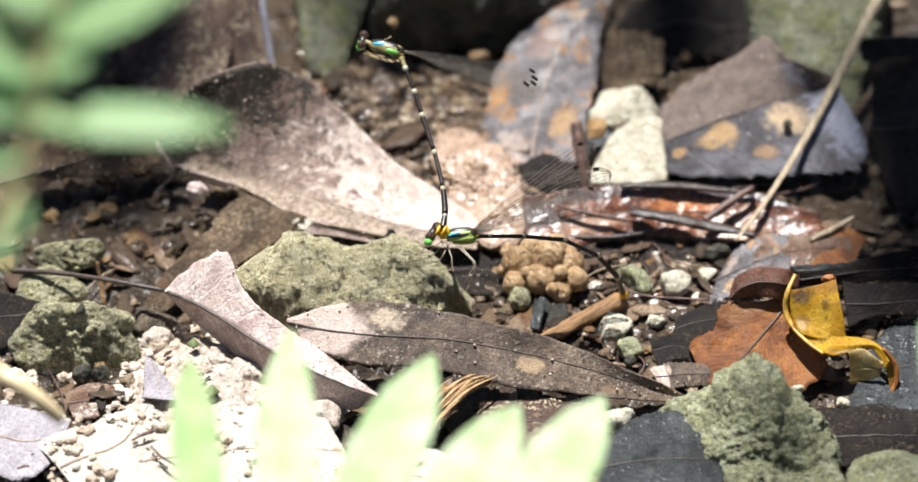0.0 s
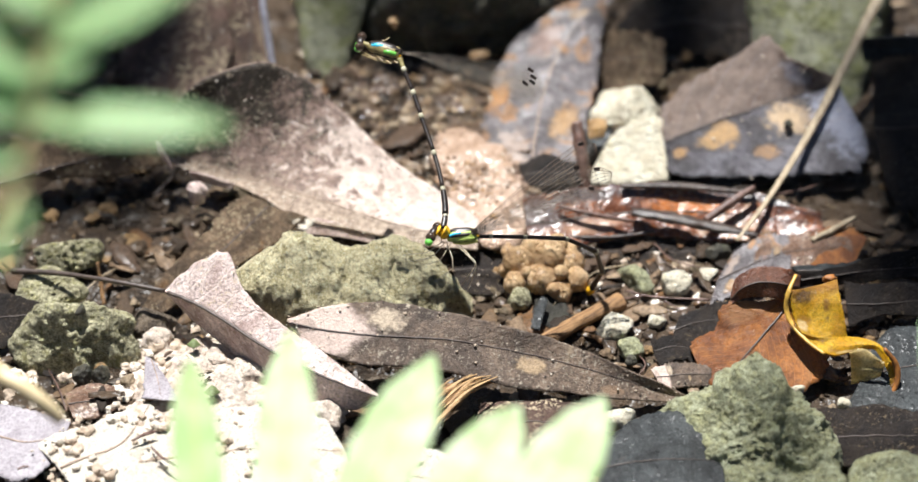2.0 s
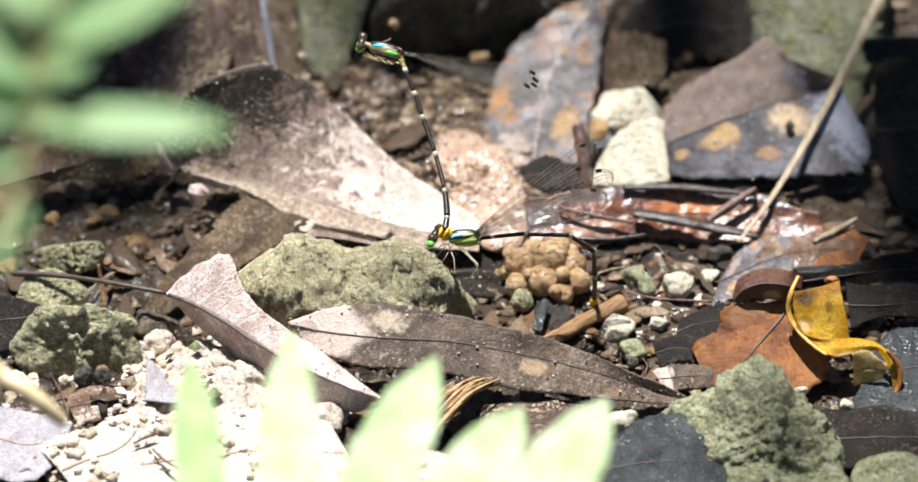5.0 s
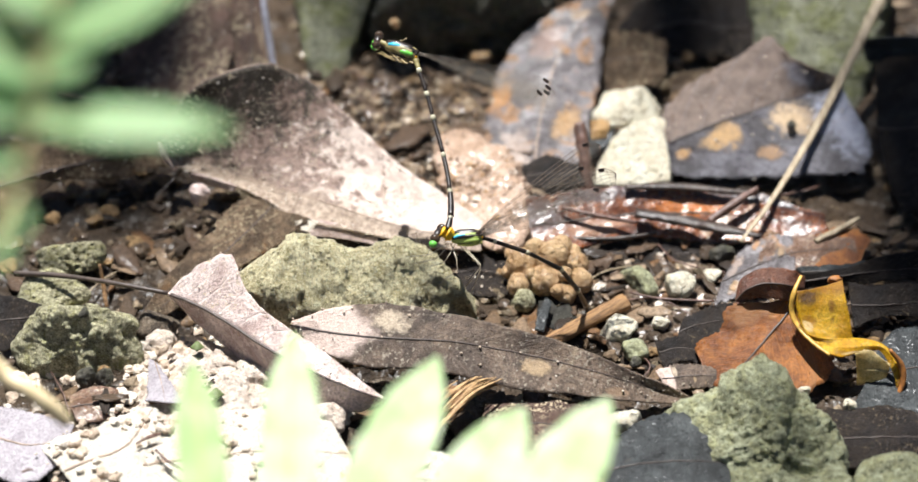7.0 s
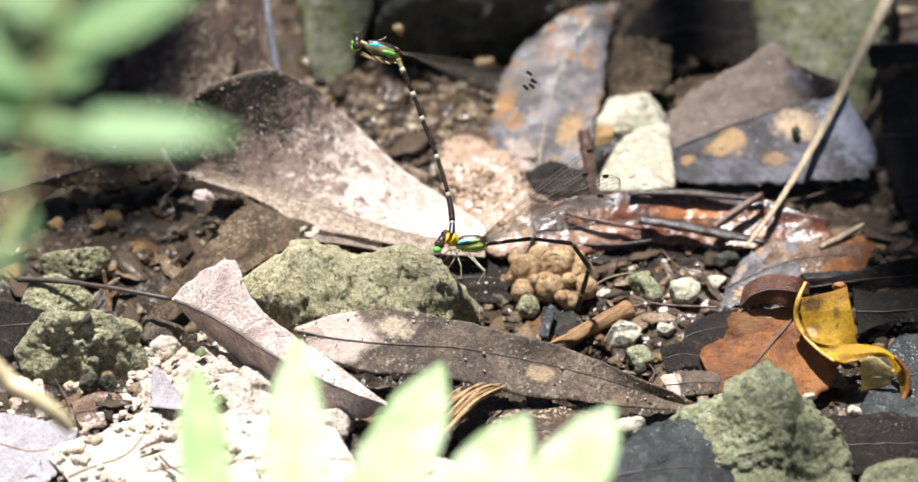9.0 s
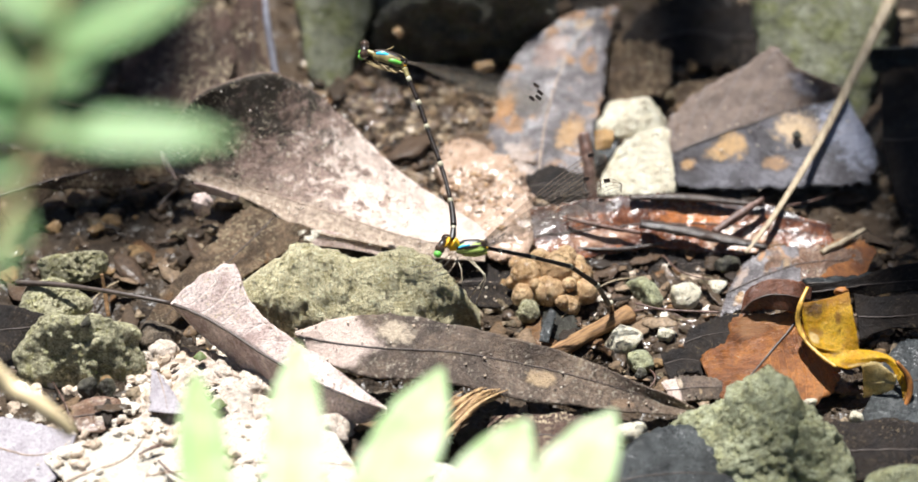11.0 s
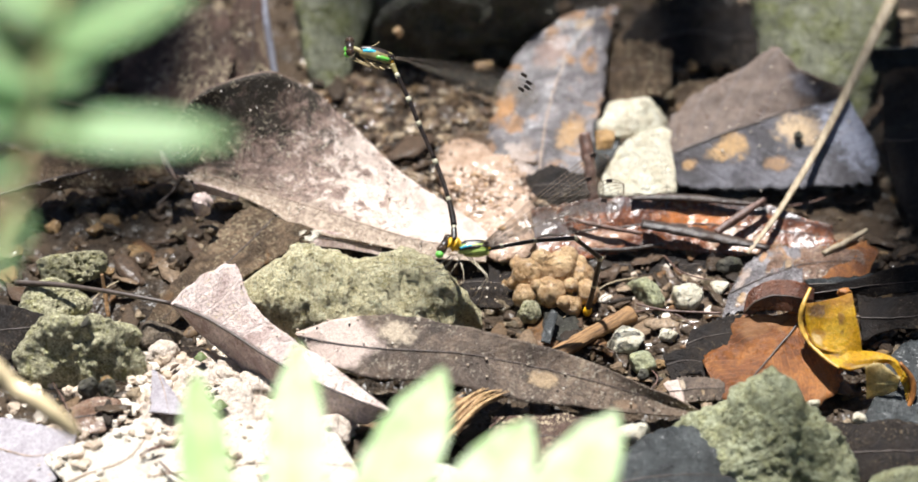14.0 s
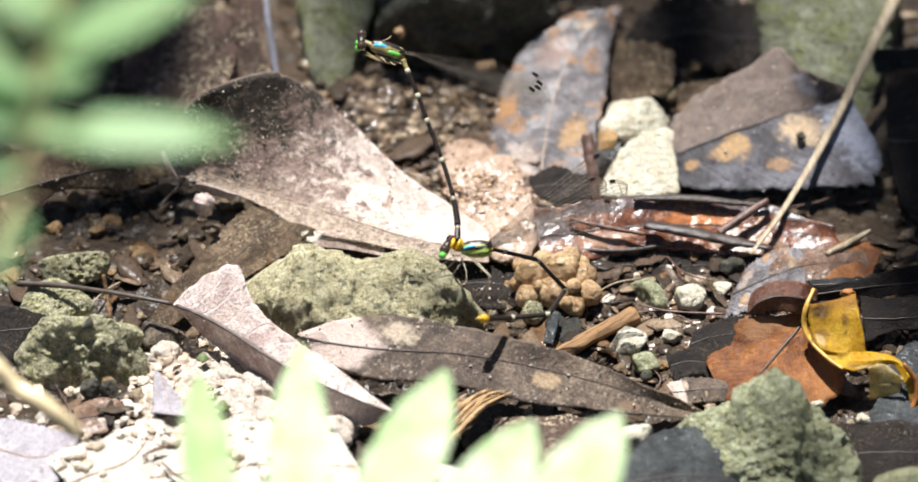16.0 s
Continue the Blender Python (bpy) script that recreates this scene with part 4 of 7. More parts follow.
# ---- dead leaves ----
leaf("dead_leaf", "large curled brown leaf with pale specks, raised edge", M_LEAF_A,
     [(-51.0, 10.3, 14.0), (-45.9, 15.3, 21.0), (-34.3, 17.3, 25.0), (-26.5, 19.6, 20.0), (-18.5, 15.9, 14.0), (-10.4, 9.3, 9.5), (-3.9, 5.0, 7.5), (3.4, -1.1, 5.5)],
     [(-51.1, 13.3, 10.0), (-44.1, 11.0, 8.5), (-35.5, 7.7, 7.5), (-27.4, 4.4, 7.0), (-19.3, 0.7, 6.5), (-11.8, -2.5, 6.0), (-4.4, -4.6, 5.5), (3.2, -6.1, 5.0)],
     [(-50.2, 11.3, 9.0), (-44.0, 9.0, 7.5), (-36.6, 5.7, 7.0), (-28.3, -0.6, 6.0), (-19.3, -3.5, 5.5), (-10.3, -5.9, 5.0), (-3.4, -7.2, 4.5), (3.1, -7.4, 4.0)],
     rib=M_RIB_LIGHT, rib_width=0.12, n=110, m=18, jag=0.012, ripple=0.6, cup=0.3, seed=1.0, bow=1.1, thick=0.3)
leaf("dead_leaf", "pinkish tan leaf with a long dark stalk, folded down", M_LEAF_B,
     [(-48.8, -25.7, 10.0), (-44.7, -24.7, 14.0), (-38.4, -24.9, 17.0), (-35.8, -29.8, 14.0), (-30.3, -36.1, 12.0), (-24.3, -39.7, 10.0), (-18.5, -44.4, 8.0), (-13.2, -48.3, 6.0)],
     [(-48.8, -26.2, 10.0), (-42.9, -30.1, 10.0), (-37.4, -34.7, 9.5), (-32.0, -39.6, 9.0), (-27.1, -42.9, 8.5), (-22.3, -45.9, 8.0), (-17.7, -47.7, 7.0), (-13.2, -48.8, 6.0)],
     [(-48.7, -25.4, 9.0), (-44.6, -27.4, 5.0), (-39.2, -31.9, 3.0), (-33.1, -38.9, 2.5), (-28.2, -43.1, 2.0), (-22.9, -46.6, 2.0), (-17.6, -47.6, 2.0), (-13.2, -47.3, 4.0)],
     rib=M_RIB, rib_width=0.36, petiole=[(-75.0, -14.5, 5.0), (-67.0, -17.7, 7.0), (-57.8, -22.9, 9.5), (-48.8, -26.2, 10.0)], n=80, m=12, jag=0.05, ripple=0.5, seed=2.0)
leaf("dead_leaf", "long narrow grey brown leaf lying across the stone", M_LEAF_B2,
     [(-28.2, -34.7, 11.0), (-21.5, -33.8, 13.0), (-12.9, -33.4, 13.5), (-2.3, -35.0, 13.0), (8.3, -37.8, 11.5), (18.8, -39.3, 9.0), (29.3, -43.2, 6.0), (39.4, -45.5, 2.0)],
     [(-28.0, -35.5, 11.0), (-21.5, -37.6, 11.0), (-12.8, -39.0, 11.0), (-2.3, -39.3, 10.5), (8.3, -40.3, 9.0), (18.8, -41.7, 7.0), (29.4, -43.6, 4.5), (39.5, -45.8, 2.0)],
     [(-27.9, -35.3, 10.0), (-22.9, -40.2, 8.5), (-15.7, -42.9, 8.0), (-5.1, -43.5, 7.5), (7.3, -45.7, 6.0), (18.8, -45.7, 4.0), (29.4, -45.5, 2.5), (39.3, -46.0, 1.8)],
     rib=M_RIB, rib_width=0.16, n=110, m=10, jag=0.04, ripple=0.45, seed=3.0, sag=0.25)
leaf("dead_leaf", "wet leaf, sky sheen painted blue grey, with ochre blotches and torn edge", M_LEAF_C,
     [(35.3, 21.0, 6.0), (35.0, 26.4, 8.0), (39.9, 31.0, 11.0), (46.5, 34.1, 13.0), (53.3, 37.4, 16.0), (57.2, 33.1, 14.5), (61.3, 32.0, 12.5), (66.3, 34.0, 10.0)],
     [(35.5, 20.1, 6.0), (40.2, 21.8, 7.0), (44.7, 23.4, 8.0), (49.4, 25.4, 8.5), (54.0, 27.5, 9.0), (58.7, 29.7, 9.0), (62.9, 31.6, 9.0), (66.4, 33.0, 9.5)],
     [(35.8, 19.0, 6.0), (36.8, 14.2, 3.5), (44.5, 14.0, 3.0), (53.1, 14.0, 3.0), (62.2, 13.9, 3.5), (69.1, 15.6, 4.0), (70.9, 22.0, 5.0), (67.0, 30.7, 8.0)],
     rib_width=0.3, n=100, m=16, jag=0.055, ripple=0.9, seed=4.0)
leaf("dead_leaf", "upright grey leaf with rusty blotches and ragged side", M_LEAF_D,
     [(4.7, 15.8, 2.0), (3.2, 25.5, 3.0), (5.4, 34.6, 4.5), (7.2, 42.4, 6.5), (11.6, 49.2, 9.0), (17.8, 54.2, 11.0), (27.2, 55.3, 12.0)],
     [(12.3, 14.0, 2.4), (13.1, 23.3, 4.0), (14.5, 33.2, 5.6), (16.6, 40.9, 7.6), (19.8, 47.5, 9.8), (23.3, 51.8, 11.2), (27.4, 55.3, 12.0)],
     [(20.4, 15.0, 2.0), (22.3, 26.7, 4.0), (23.5, 34.8, 5.0), (24.4, 41.5, 6.5), (25.1, 47.4, 9.0), (26.0, 51.9, 10.5), (27.5, 55.0, 12.0)],
     rib=M_RIB_LIGHT, rib_width=0.16, n=70, m=12, jag=0.07, ripple=0.7, seed=5.0)
plum = leaf("dead_leaf", "plum brown leaf standing in the shade", M_LEAF_PLUM,
     [(-41.9, 38.8, 4.0), (-41.3, 45.9, 9.0), (-40.3, 51.4, 14.0), (-38.8, 56.5, 18.0)], [(-37.1, 39.7, 4.0), (-36.8, 45.9, 9.0), (-36.7, 51.4, 14.0), (-36.5, 56.5, 18.0)],
     [(-32.7, 42.3, 4.0), (-33.8, 47.7, 9.0), (-34.6, 51.4, 14.0), (-35.2, 56.5, 18.0)], rib_width=0.25, seed=6.0, ripple=0.4)
# Pale strip added along the leaf's edge for its reflected highlight.
_v, _f = tube(spline([(-32.9, 43.3, 5.0), (-33.7, 45.9, 9.0), (-34.5, 48.4, 13.6), (-34.9, 50.7, 17.0)], 20), [0.5, 0.65, 0.6, 0.4], 8, 0.7)
build("edge_glint", _v, _f, M_EDGE_GLINT, plum, "added pale strip for the edge's reflection")
leaf("dead_leaf", "dark speckled leaf lying in the shade", M_LEAF_PLUM,
     [(-59.7, 37.0, 4.0), (-59.7, 46.1, 7.0), (-55.6, 53.4, 10.0), (-49.4, 56.0, 12.0)], [(-51.8, 34.0, 5.0), (-51.1, 43.4, 7.0), (-48.1, 49.9, 10.0), (-45.2, 55.1, 12.0)],
     [(-45.1, 34.0, 5.0), (-41.1, 39.0, 7.0), (-40.2, 46.3, 10.0), (-41.5, 54.2, 12.0)], rib_width=0.2, seed=7.0, ripple=0.8)
leaf("dead_leaf", "dull brown leaf with a ragged lower edge", M_LEAF_MID,
     [(-80.8, 12.5, 9.0), (-70.9, 16.2, 10.0), (-58.9, 17.0, 10.0), (-45.8, 16.3, 8.0)], [(-80.4, 6.0, 7.0), (-70.6, 9.7, 8.0), (-58.8, 13.8, 8.0), (-45.8, 15.0, 8.0)],
     [(-76.4, 2.2, 3.0), (-69.2, 9.3, 6.0), (-59.2, 10.6, 6.0), (-45.8, 15.0, 7.0)], rib_width=0.25, seed=8.0, ripple=0.8, jag=0.12)
# Two black sheets stand in for the deep shade of these hollows.
leaf("dead_leaf", "sheet of painted shade in the hollow beside the stone", M_LEAF_DARK,
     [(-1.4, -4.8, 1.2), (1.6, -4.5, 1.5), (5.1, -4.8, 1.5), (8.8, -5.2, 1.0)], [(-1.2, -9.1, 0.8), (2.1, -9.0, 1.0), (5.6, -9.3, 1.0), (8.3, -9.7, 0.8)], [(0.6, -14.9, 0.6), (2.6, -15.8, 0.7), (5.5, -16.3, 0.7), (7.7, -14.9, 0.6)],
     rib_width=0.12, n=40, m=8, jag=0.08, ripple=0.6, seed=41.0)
leaf("dead_leaf", "sheet of painted shade in the hollow below the red leaf", M_LEAF_DARK,
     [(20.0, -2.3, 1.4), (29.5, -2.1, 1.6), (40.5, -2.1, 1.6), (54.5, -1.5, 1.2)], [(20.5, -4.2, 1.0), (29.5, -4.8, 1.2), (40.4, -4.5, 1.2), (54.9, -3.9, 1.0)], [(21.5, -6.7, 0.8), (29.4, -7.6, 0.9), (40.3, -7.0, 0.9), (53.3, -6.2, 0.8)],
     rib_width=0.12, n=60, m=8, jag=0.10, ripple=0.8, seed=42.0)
leaf("dead_leaf", "wet red brown leaf pressed flat on the mud", M_LEAF_F,
     [(10.8, 3.0, 7.0), (17.6, 4.0, 7.5), (27.6, 6.3, 7.5), (39.7, 7.1, 6.5), (50.7, 6.6, 5.0), (61.6, 2.0, 3.5)],
     [(11.4, -1.4, 4.5), (18.0, -0.2, 4.8), (27.5, 1.5, 4.8), (39.6, 2.7, 4.2), (50.6, 2.5, 3.4), (62.0, 1.0, 2.6)],
     [(12.3, -6.1, 2.5), (18.0, -5.1, 2.5), (26.5, -2.9, 2.5), (36.5, -1.7, 2.2), (48.4, -2.6, 2.0), (62.5, -0.6, 2.0)],
     rib_width=0.2, n=90, m=14, jag=0.08, ripple=1.1, seed=9.0)
leaf("dead_leaf", "orange brown leaf with a dark midrib, buckled", M_LEAF_ORANGE,
     [(55.1, -26.7, 10.0), (49.0, -28.5, 10.0), (43.4, -29.3, 9.0), (42.4, -31.7, 6.0), (38.3, -33.4, 4.0), (40.1, -39.8, 2.0)],
     [(55.7, -26.2, 9.0), (52.9, -30.4, 8.0), (49.9, -33.9, 6.5), (46.7, -37.7, 5.0), (43.9, -39.8, 3.5), (41.5, -41.3, 2.0)],
     [(56.3, -26.7, 9.0), (59.5, -31.0, 6.0), (61.0, -36.5, 3.0), (56.8, -42.5, 2.0), (49.6, -44.6, 1.0), (42.5, -41.6, 1.0)],
     rib=M_RIB, rib_width=0.22, seed=10.0, ripple=0.9, n=60, m=12)
leaf("dead_leaf", "dark red brown leaf lobe arched over the orange leaf", M_LEAF_RED,
     [(44.8, -27.9, 10.0), (45.9, -26.2, 13.0), (49.9, -26.1, 15.0), (54.3, -25.5, 14.0), (56.7, -24.5, 12.0)],
     [(44.9, -28.5, 10.0), (46.8, -28.6, 12.5), (49.9, -28.3, 13.5), (53.7, -28.3, 13.0), (56.4, -26.4, 11.0)],
     [(45.1, -29.2, 10.0), (48.0, -28.5, 10.5), (50.4, -29.2, 11.0), (53.3, -29.2, 10.5), (56.0, -27.9, 10.0)],
     rib_width=0.2, seed=11.0, ripple=0.4, n=40)


def yellow_leaf():
    rim = [(55.5, -28.0, 14.8), (54.2, -30.9, 13.4), (53.9, -32.3, 10.8), (55.1, -34.4, 9.0), (57.3, -37.4, 8.2), (59.9, -39.8, 7.6)]
    ob = leaf("dead_leaf", "yellow leaf twisted into a curl, brown stalk end", M_LEAF_YELLOW,
              [(54.5, -30.7, 11.0), (55.9, -35.6, 9.0), (59.9, -36.9, 8.6), (63.8, -36.7, 8.8), (68.6, -38.1, 8.6), (71.7, -40.4, 5.6), (71.8, -42.8, 2.0)],
              [(54.3, -31.1, 10.8), (55.4, -35.2, 8.8), (58.6, -37.0, 8.0), (62.4, -38.6, 8.2), (68.3, -38.7, 8.4), (71.0, -40.9, 5.4), (71.3, -43.1, 2.0)],
              [(54.1, -31.4, 10.6), (55.1, -34.2, 8.6), (57.5, -37.2, 7.8), (61.2, -39.8, 7.2), (64.9, -39.1, 7.6), (68.0, -38.8, 7.8), (70.3, -41.3, 5.0), (70.9, -43.1, 2.0)],
              rib=M_RIB_YELLOW, rib_width=0.0, seed=12.0, ripple=0.35, n=80, m=8, jag=0.03)
    v, f, uv, _ = sheet([(62.1, -30.3, 15.6), (62.5, -33.2, 14.0), (63.2, -35.3, 11.4), (63.8, -36.9, 8.6)],
                        [(59.3, -30.4, 14.6), (59.1, -32.5, 12.8), (59.4, -34.6, 10.4), (60.0, -37.1, 8.4)],
                        [(54.7, -30.9, 13.6), (54.6, -32.1, 11.6), (55.1, -33.6, 9.6), (56.2, -36.0, 8.6)], 50, 12, 0.3, 0.5, 0.03, seed=14.0)
    build("upright_blade", v, f, M_LEAF_YELLOW, ob, "upright yellow blade stained brown", [(q[0] * 0.5 + 0.12, q[1]) for q in uv])
    v, f = tube(spline(rim, 50), [0.3, 0.42, 0.42, 0.36, 0.3], 10, 0.7, 0.25)
    build("rolled_rim", v, f, M_RIB_YELLOW, ob, "rolled yellow rim")
    v, f, uv, _ = sheet([(63.9, -40.2, 8.0), (66.5, -39.7, 8.4), (69.6, -41.2, 6.6)], [(64.3, -40.7, 5.0), (66.8, -40.9, 5.4), (69.6, -41.1, 5.2)], [(64.4, -41.1, 2.2), (66.9, -41.3, 3.0), (69.2, -41.2, 4.0)], 24, 8, 0.3, 0.25, 0.05, seed=13.0, cup=-0.6)
    build("curled_flap", v, f, M_LEAF_CREAM, ob, "pale cream underside", uv)
    v, f = tube(spline([(69.6, -40.2, 9.0), (71.4, -40.6, 6.4), (71.9, -41.9, 4.0), (71.0, -43.7, 2.0)], 20), [0.35, 0.6, 0.55, 0.35], 10, 0.8, 0.2)
    build("rolled_tip", v, f, M_RIB_TIP, ob, "orange brown rolled tip")
    v, f = ball((61.1, -28.2, 14.2), (1.2, 0.7, 0.6), 3, 0, 0.6, 1.2)
    build("stalk_knot", v, f, M_RIB_TIP, ob, "ochre stalk knot")


yellow_leaf()
leaf("dead_leaf", "slate grey flat leaf beside the lichen stone", M_LEAF_SLATE,
     [(23.3, -58.0, 3.5), (27.2, -53.4, 4.0), (33.0, -50.6, 4.0), (39.2, -51.5, 4.0), (41.9, -55.2, 3.0)],
     [(22.8, -63.2, 3.0), (27.9, -62.4, 3.5), (33.2, -61.6, 3.5), (38.4, -61.1, 3.0), (42.6, -61.2, 2.5)],
     [(21.7, -72.1, 2.0), (27.7, -73.6, 2.0), (33.3, -73.6, 2.0), (38.0, -72.1, 2.0), (42.8, -69.3, 2.0)], rib_width=0.15, seed=14.0, ripple=0.5)
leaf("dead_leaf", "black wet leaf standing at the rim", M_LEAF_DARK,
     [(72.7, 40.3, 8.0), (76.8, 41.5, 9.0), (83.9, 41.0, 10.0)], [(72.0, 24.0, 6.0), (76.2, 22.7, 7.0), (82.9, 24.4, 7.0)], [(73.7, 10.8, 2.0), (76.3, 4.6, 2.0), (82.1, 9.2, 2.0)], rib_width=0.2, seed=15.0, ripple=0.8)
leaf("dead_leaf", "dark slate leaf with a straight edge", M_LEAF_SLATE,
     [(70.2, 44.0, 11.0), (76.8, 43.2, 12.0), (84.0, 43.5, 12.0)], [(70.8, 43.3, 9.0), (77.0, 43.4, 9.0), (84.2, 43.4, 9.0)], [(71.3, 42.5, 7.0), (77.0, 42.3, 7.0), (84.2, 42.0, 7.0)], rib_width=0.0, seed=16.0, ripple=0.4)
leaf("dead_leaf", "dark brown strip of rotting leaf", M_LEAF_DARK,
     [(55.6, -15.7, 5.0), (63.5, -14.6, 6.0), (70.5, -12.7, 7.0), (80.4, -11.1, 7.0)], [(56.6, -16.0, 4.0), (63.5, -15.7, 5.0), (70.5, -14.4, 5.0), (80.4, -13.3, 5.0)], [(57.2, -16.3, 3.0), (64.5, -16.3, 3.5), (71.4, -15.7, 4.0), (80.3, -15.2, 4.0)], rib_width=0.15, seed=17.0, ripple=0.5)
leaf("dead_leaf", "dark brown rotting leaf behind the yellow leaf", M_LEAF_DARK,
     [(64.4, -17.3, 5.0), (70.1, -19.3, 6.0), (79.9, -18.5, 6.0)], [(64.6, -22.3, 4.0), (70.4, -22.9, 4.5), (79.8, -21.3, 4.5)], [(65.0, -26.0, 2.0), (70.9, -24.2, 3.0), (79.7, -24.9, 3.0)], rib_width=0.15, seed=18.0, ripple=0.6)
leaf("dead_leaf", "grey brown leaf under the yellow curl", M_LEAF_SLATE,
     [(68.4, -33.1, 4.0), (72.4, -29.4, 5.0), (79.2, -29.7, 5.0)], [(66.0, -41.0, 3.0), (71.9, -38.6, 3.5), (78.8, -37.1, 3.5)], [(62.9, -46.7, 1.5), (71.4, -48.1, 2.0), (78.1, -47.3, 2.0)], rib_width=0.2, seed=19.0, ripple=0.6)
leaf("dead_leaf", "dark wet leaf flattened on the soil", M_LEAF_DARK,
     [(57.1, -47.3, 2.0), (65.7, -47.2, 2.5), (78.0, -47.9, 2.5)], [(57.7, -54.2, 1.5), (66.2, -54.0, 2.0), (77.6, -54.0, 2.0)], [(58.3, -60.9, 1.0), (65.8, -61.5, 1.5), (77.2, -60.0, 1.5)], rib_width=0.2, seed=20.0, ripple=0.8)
leaf("dead_leaf", "wet rusty leaf scrap on the mud", M_LEAF_ORANGE,
     [(54.2, -5.9, 3.0), (61.3, -2.1, 3.8), (66.3, -1.3, 4.0), (69.2, -3.9, 3.5)], [(54.6, -8.0, 3.0), (61.1, -6.1, 3.5), (65.6, -5.8, 3.5), (68.1, -6.0, 3.0)], [(55.6, -9.5, 2.0), (60.9, -10.3, 2.5), (65.4, -10.5, 2.8), (67.2, -8.5, 2.5)], rib_width=0.15, seed=21.0, ripple=0.6, jag=0.2)
leaf("dead_leaf", "blue grey wet leaf on the mud", M_LEAF_D,
     [(46.7, -7.2, 4.0), (51.3, -4.0, 4.0), (55.8, -3.2, 4.0)], [(43.4, -14.7, 3.0), (50.0, -10.6, 3.5), (56.1, -7.4, 3.5)], [(42.0, -19.8, 2.0), (47.8, -17.3, 2.5), (55.9, -12.3, 3.0)], rib_width=0.15, seed=22.0, ripple=0.5, jag=0.12)
leaf("dead_leaf", "dull brown leaf half buried behind the olive stone", M_LEAF_MID,
     [(-36.4, 5.6, 6.0), (-40.7, 0.5, 5.5), (-44.9, -7.0, 5.0), (-49.1, -13.7, 4.0), (-53.3, -21.3, 2.5)],
     [(-32.3, 1.7, 6.5), (-36.6, -4.4, 5.5), (-41.4, -10.3, 4.5), (-46.1, -15.4, 3.5), (-51.1, -21.4, 2.0)],
     [(-25.7, -2.6, 7.0), (-31.1, -6.9, 5.0), (-37.4, -12.1, 4.0), (-43.1, -16.4, 3.0), (-49.4, -21.6, 1.5)], rib_width=0.15, seed=23.0, ripple=0.7, jag=0.1)
# The near-white leaves here hold the sun patch's glare in their colour.
leaf("dead_leaf", "leaf lying in full sun, its glare painted pale", M_LEAF_PALE,
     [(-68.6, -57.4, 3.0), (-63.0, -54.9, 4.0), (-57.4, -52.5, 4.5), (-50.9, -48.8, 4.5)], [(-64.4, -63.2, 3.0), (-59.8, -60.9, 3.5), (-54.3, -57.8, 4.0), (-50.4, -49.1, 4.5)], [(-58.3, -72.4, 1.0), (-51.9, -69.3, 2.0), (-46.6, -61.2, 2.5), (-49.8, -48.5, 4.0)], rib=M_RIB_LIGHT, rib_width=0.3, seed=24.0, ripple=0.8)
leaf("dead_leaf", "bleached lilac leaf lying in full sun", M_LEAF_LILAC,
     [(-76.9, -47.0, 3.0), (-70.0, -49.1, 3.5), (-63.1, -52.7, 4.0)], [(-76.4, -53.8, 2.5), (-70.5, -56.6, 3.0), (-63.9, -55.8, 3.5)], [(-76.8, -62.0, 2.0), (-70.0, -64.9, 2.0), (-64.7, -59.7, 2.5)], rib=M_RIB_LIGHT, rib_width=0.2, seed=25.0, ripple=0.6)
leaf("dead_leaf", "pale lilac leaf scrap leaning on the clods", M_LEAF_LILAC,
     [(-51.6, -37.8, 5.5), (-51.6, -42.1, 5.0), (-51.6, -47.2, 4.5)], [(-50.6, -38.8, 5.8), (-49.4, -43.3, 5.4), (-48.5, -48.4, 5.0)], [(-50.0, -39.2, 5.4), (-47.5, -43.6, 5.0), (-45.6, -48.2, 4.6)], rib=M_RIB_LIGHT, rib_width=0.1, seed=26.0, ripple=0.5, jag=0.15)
leaf("dead_leaf", "broad leaf under the fern, full-sun glare painted pale", M_LEAF_PALE,
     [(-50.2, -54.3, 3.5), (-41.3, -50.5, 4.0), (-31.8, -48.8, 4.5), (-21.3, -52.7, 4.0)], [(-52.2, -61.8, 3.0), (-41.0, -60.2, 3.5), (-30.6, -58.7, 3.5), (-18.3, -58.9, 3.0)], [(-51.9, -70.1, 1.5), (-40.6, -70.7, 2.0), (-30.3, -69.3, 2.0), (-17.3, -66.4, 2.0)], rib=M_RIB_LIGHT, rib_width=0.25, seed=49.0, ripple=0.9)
leaf("dead_leaf", "leaf edge beneath the fern, full-sun glare painted pale", M_LEAF_PALE,
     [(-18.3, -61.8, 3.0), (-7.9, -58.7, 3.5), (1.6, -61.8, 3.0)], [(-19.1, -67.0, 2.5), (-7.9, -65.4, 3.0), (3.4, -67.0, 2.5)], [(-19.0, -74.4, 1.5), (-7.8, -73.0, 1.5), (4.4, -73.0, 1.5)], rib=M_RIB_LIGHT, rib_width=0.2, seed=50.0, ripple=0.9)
leaf("dead_leaf", "wet tan brown leaf on the soil in the sun", M_LEAF_TAN,
     [(-64.6, -44.0, 3.0), (-60.9, -42.4, 3.5), (-56.5, -43.1, 3.5)], [(-64.0, -47.0, 3.0), (-60.2, -46.3, 3.0), (-55.9, -45.5, 3.0)], [(-62.9, -49.5, 2.0), (-59.6, -49.6, 2.0), (-55.4, -47.3, 2.0)], rib_width=0.15, seed=27.0, ripple=0.5)
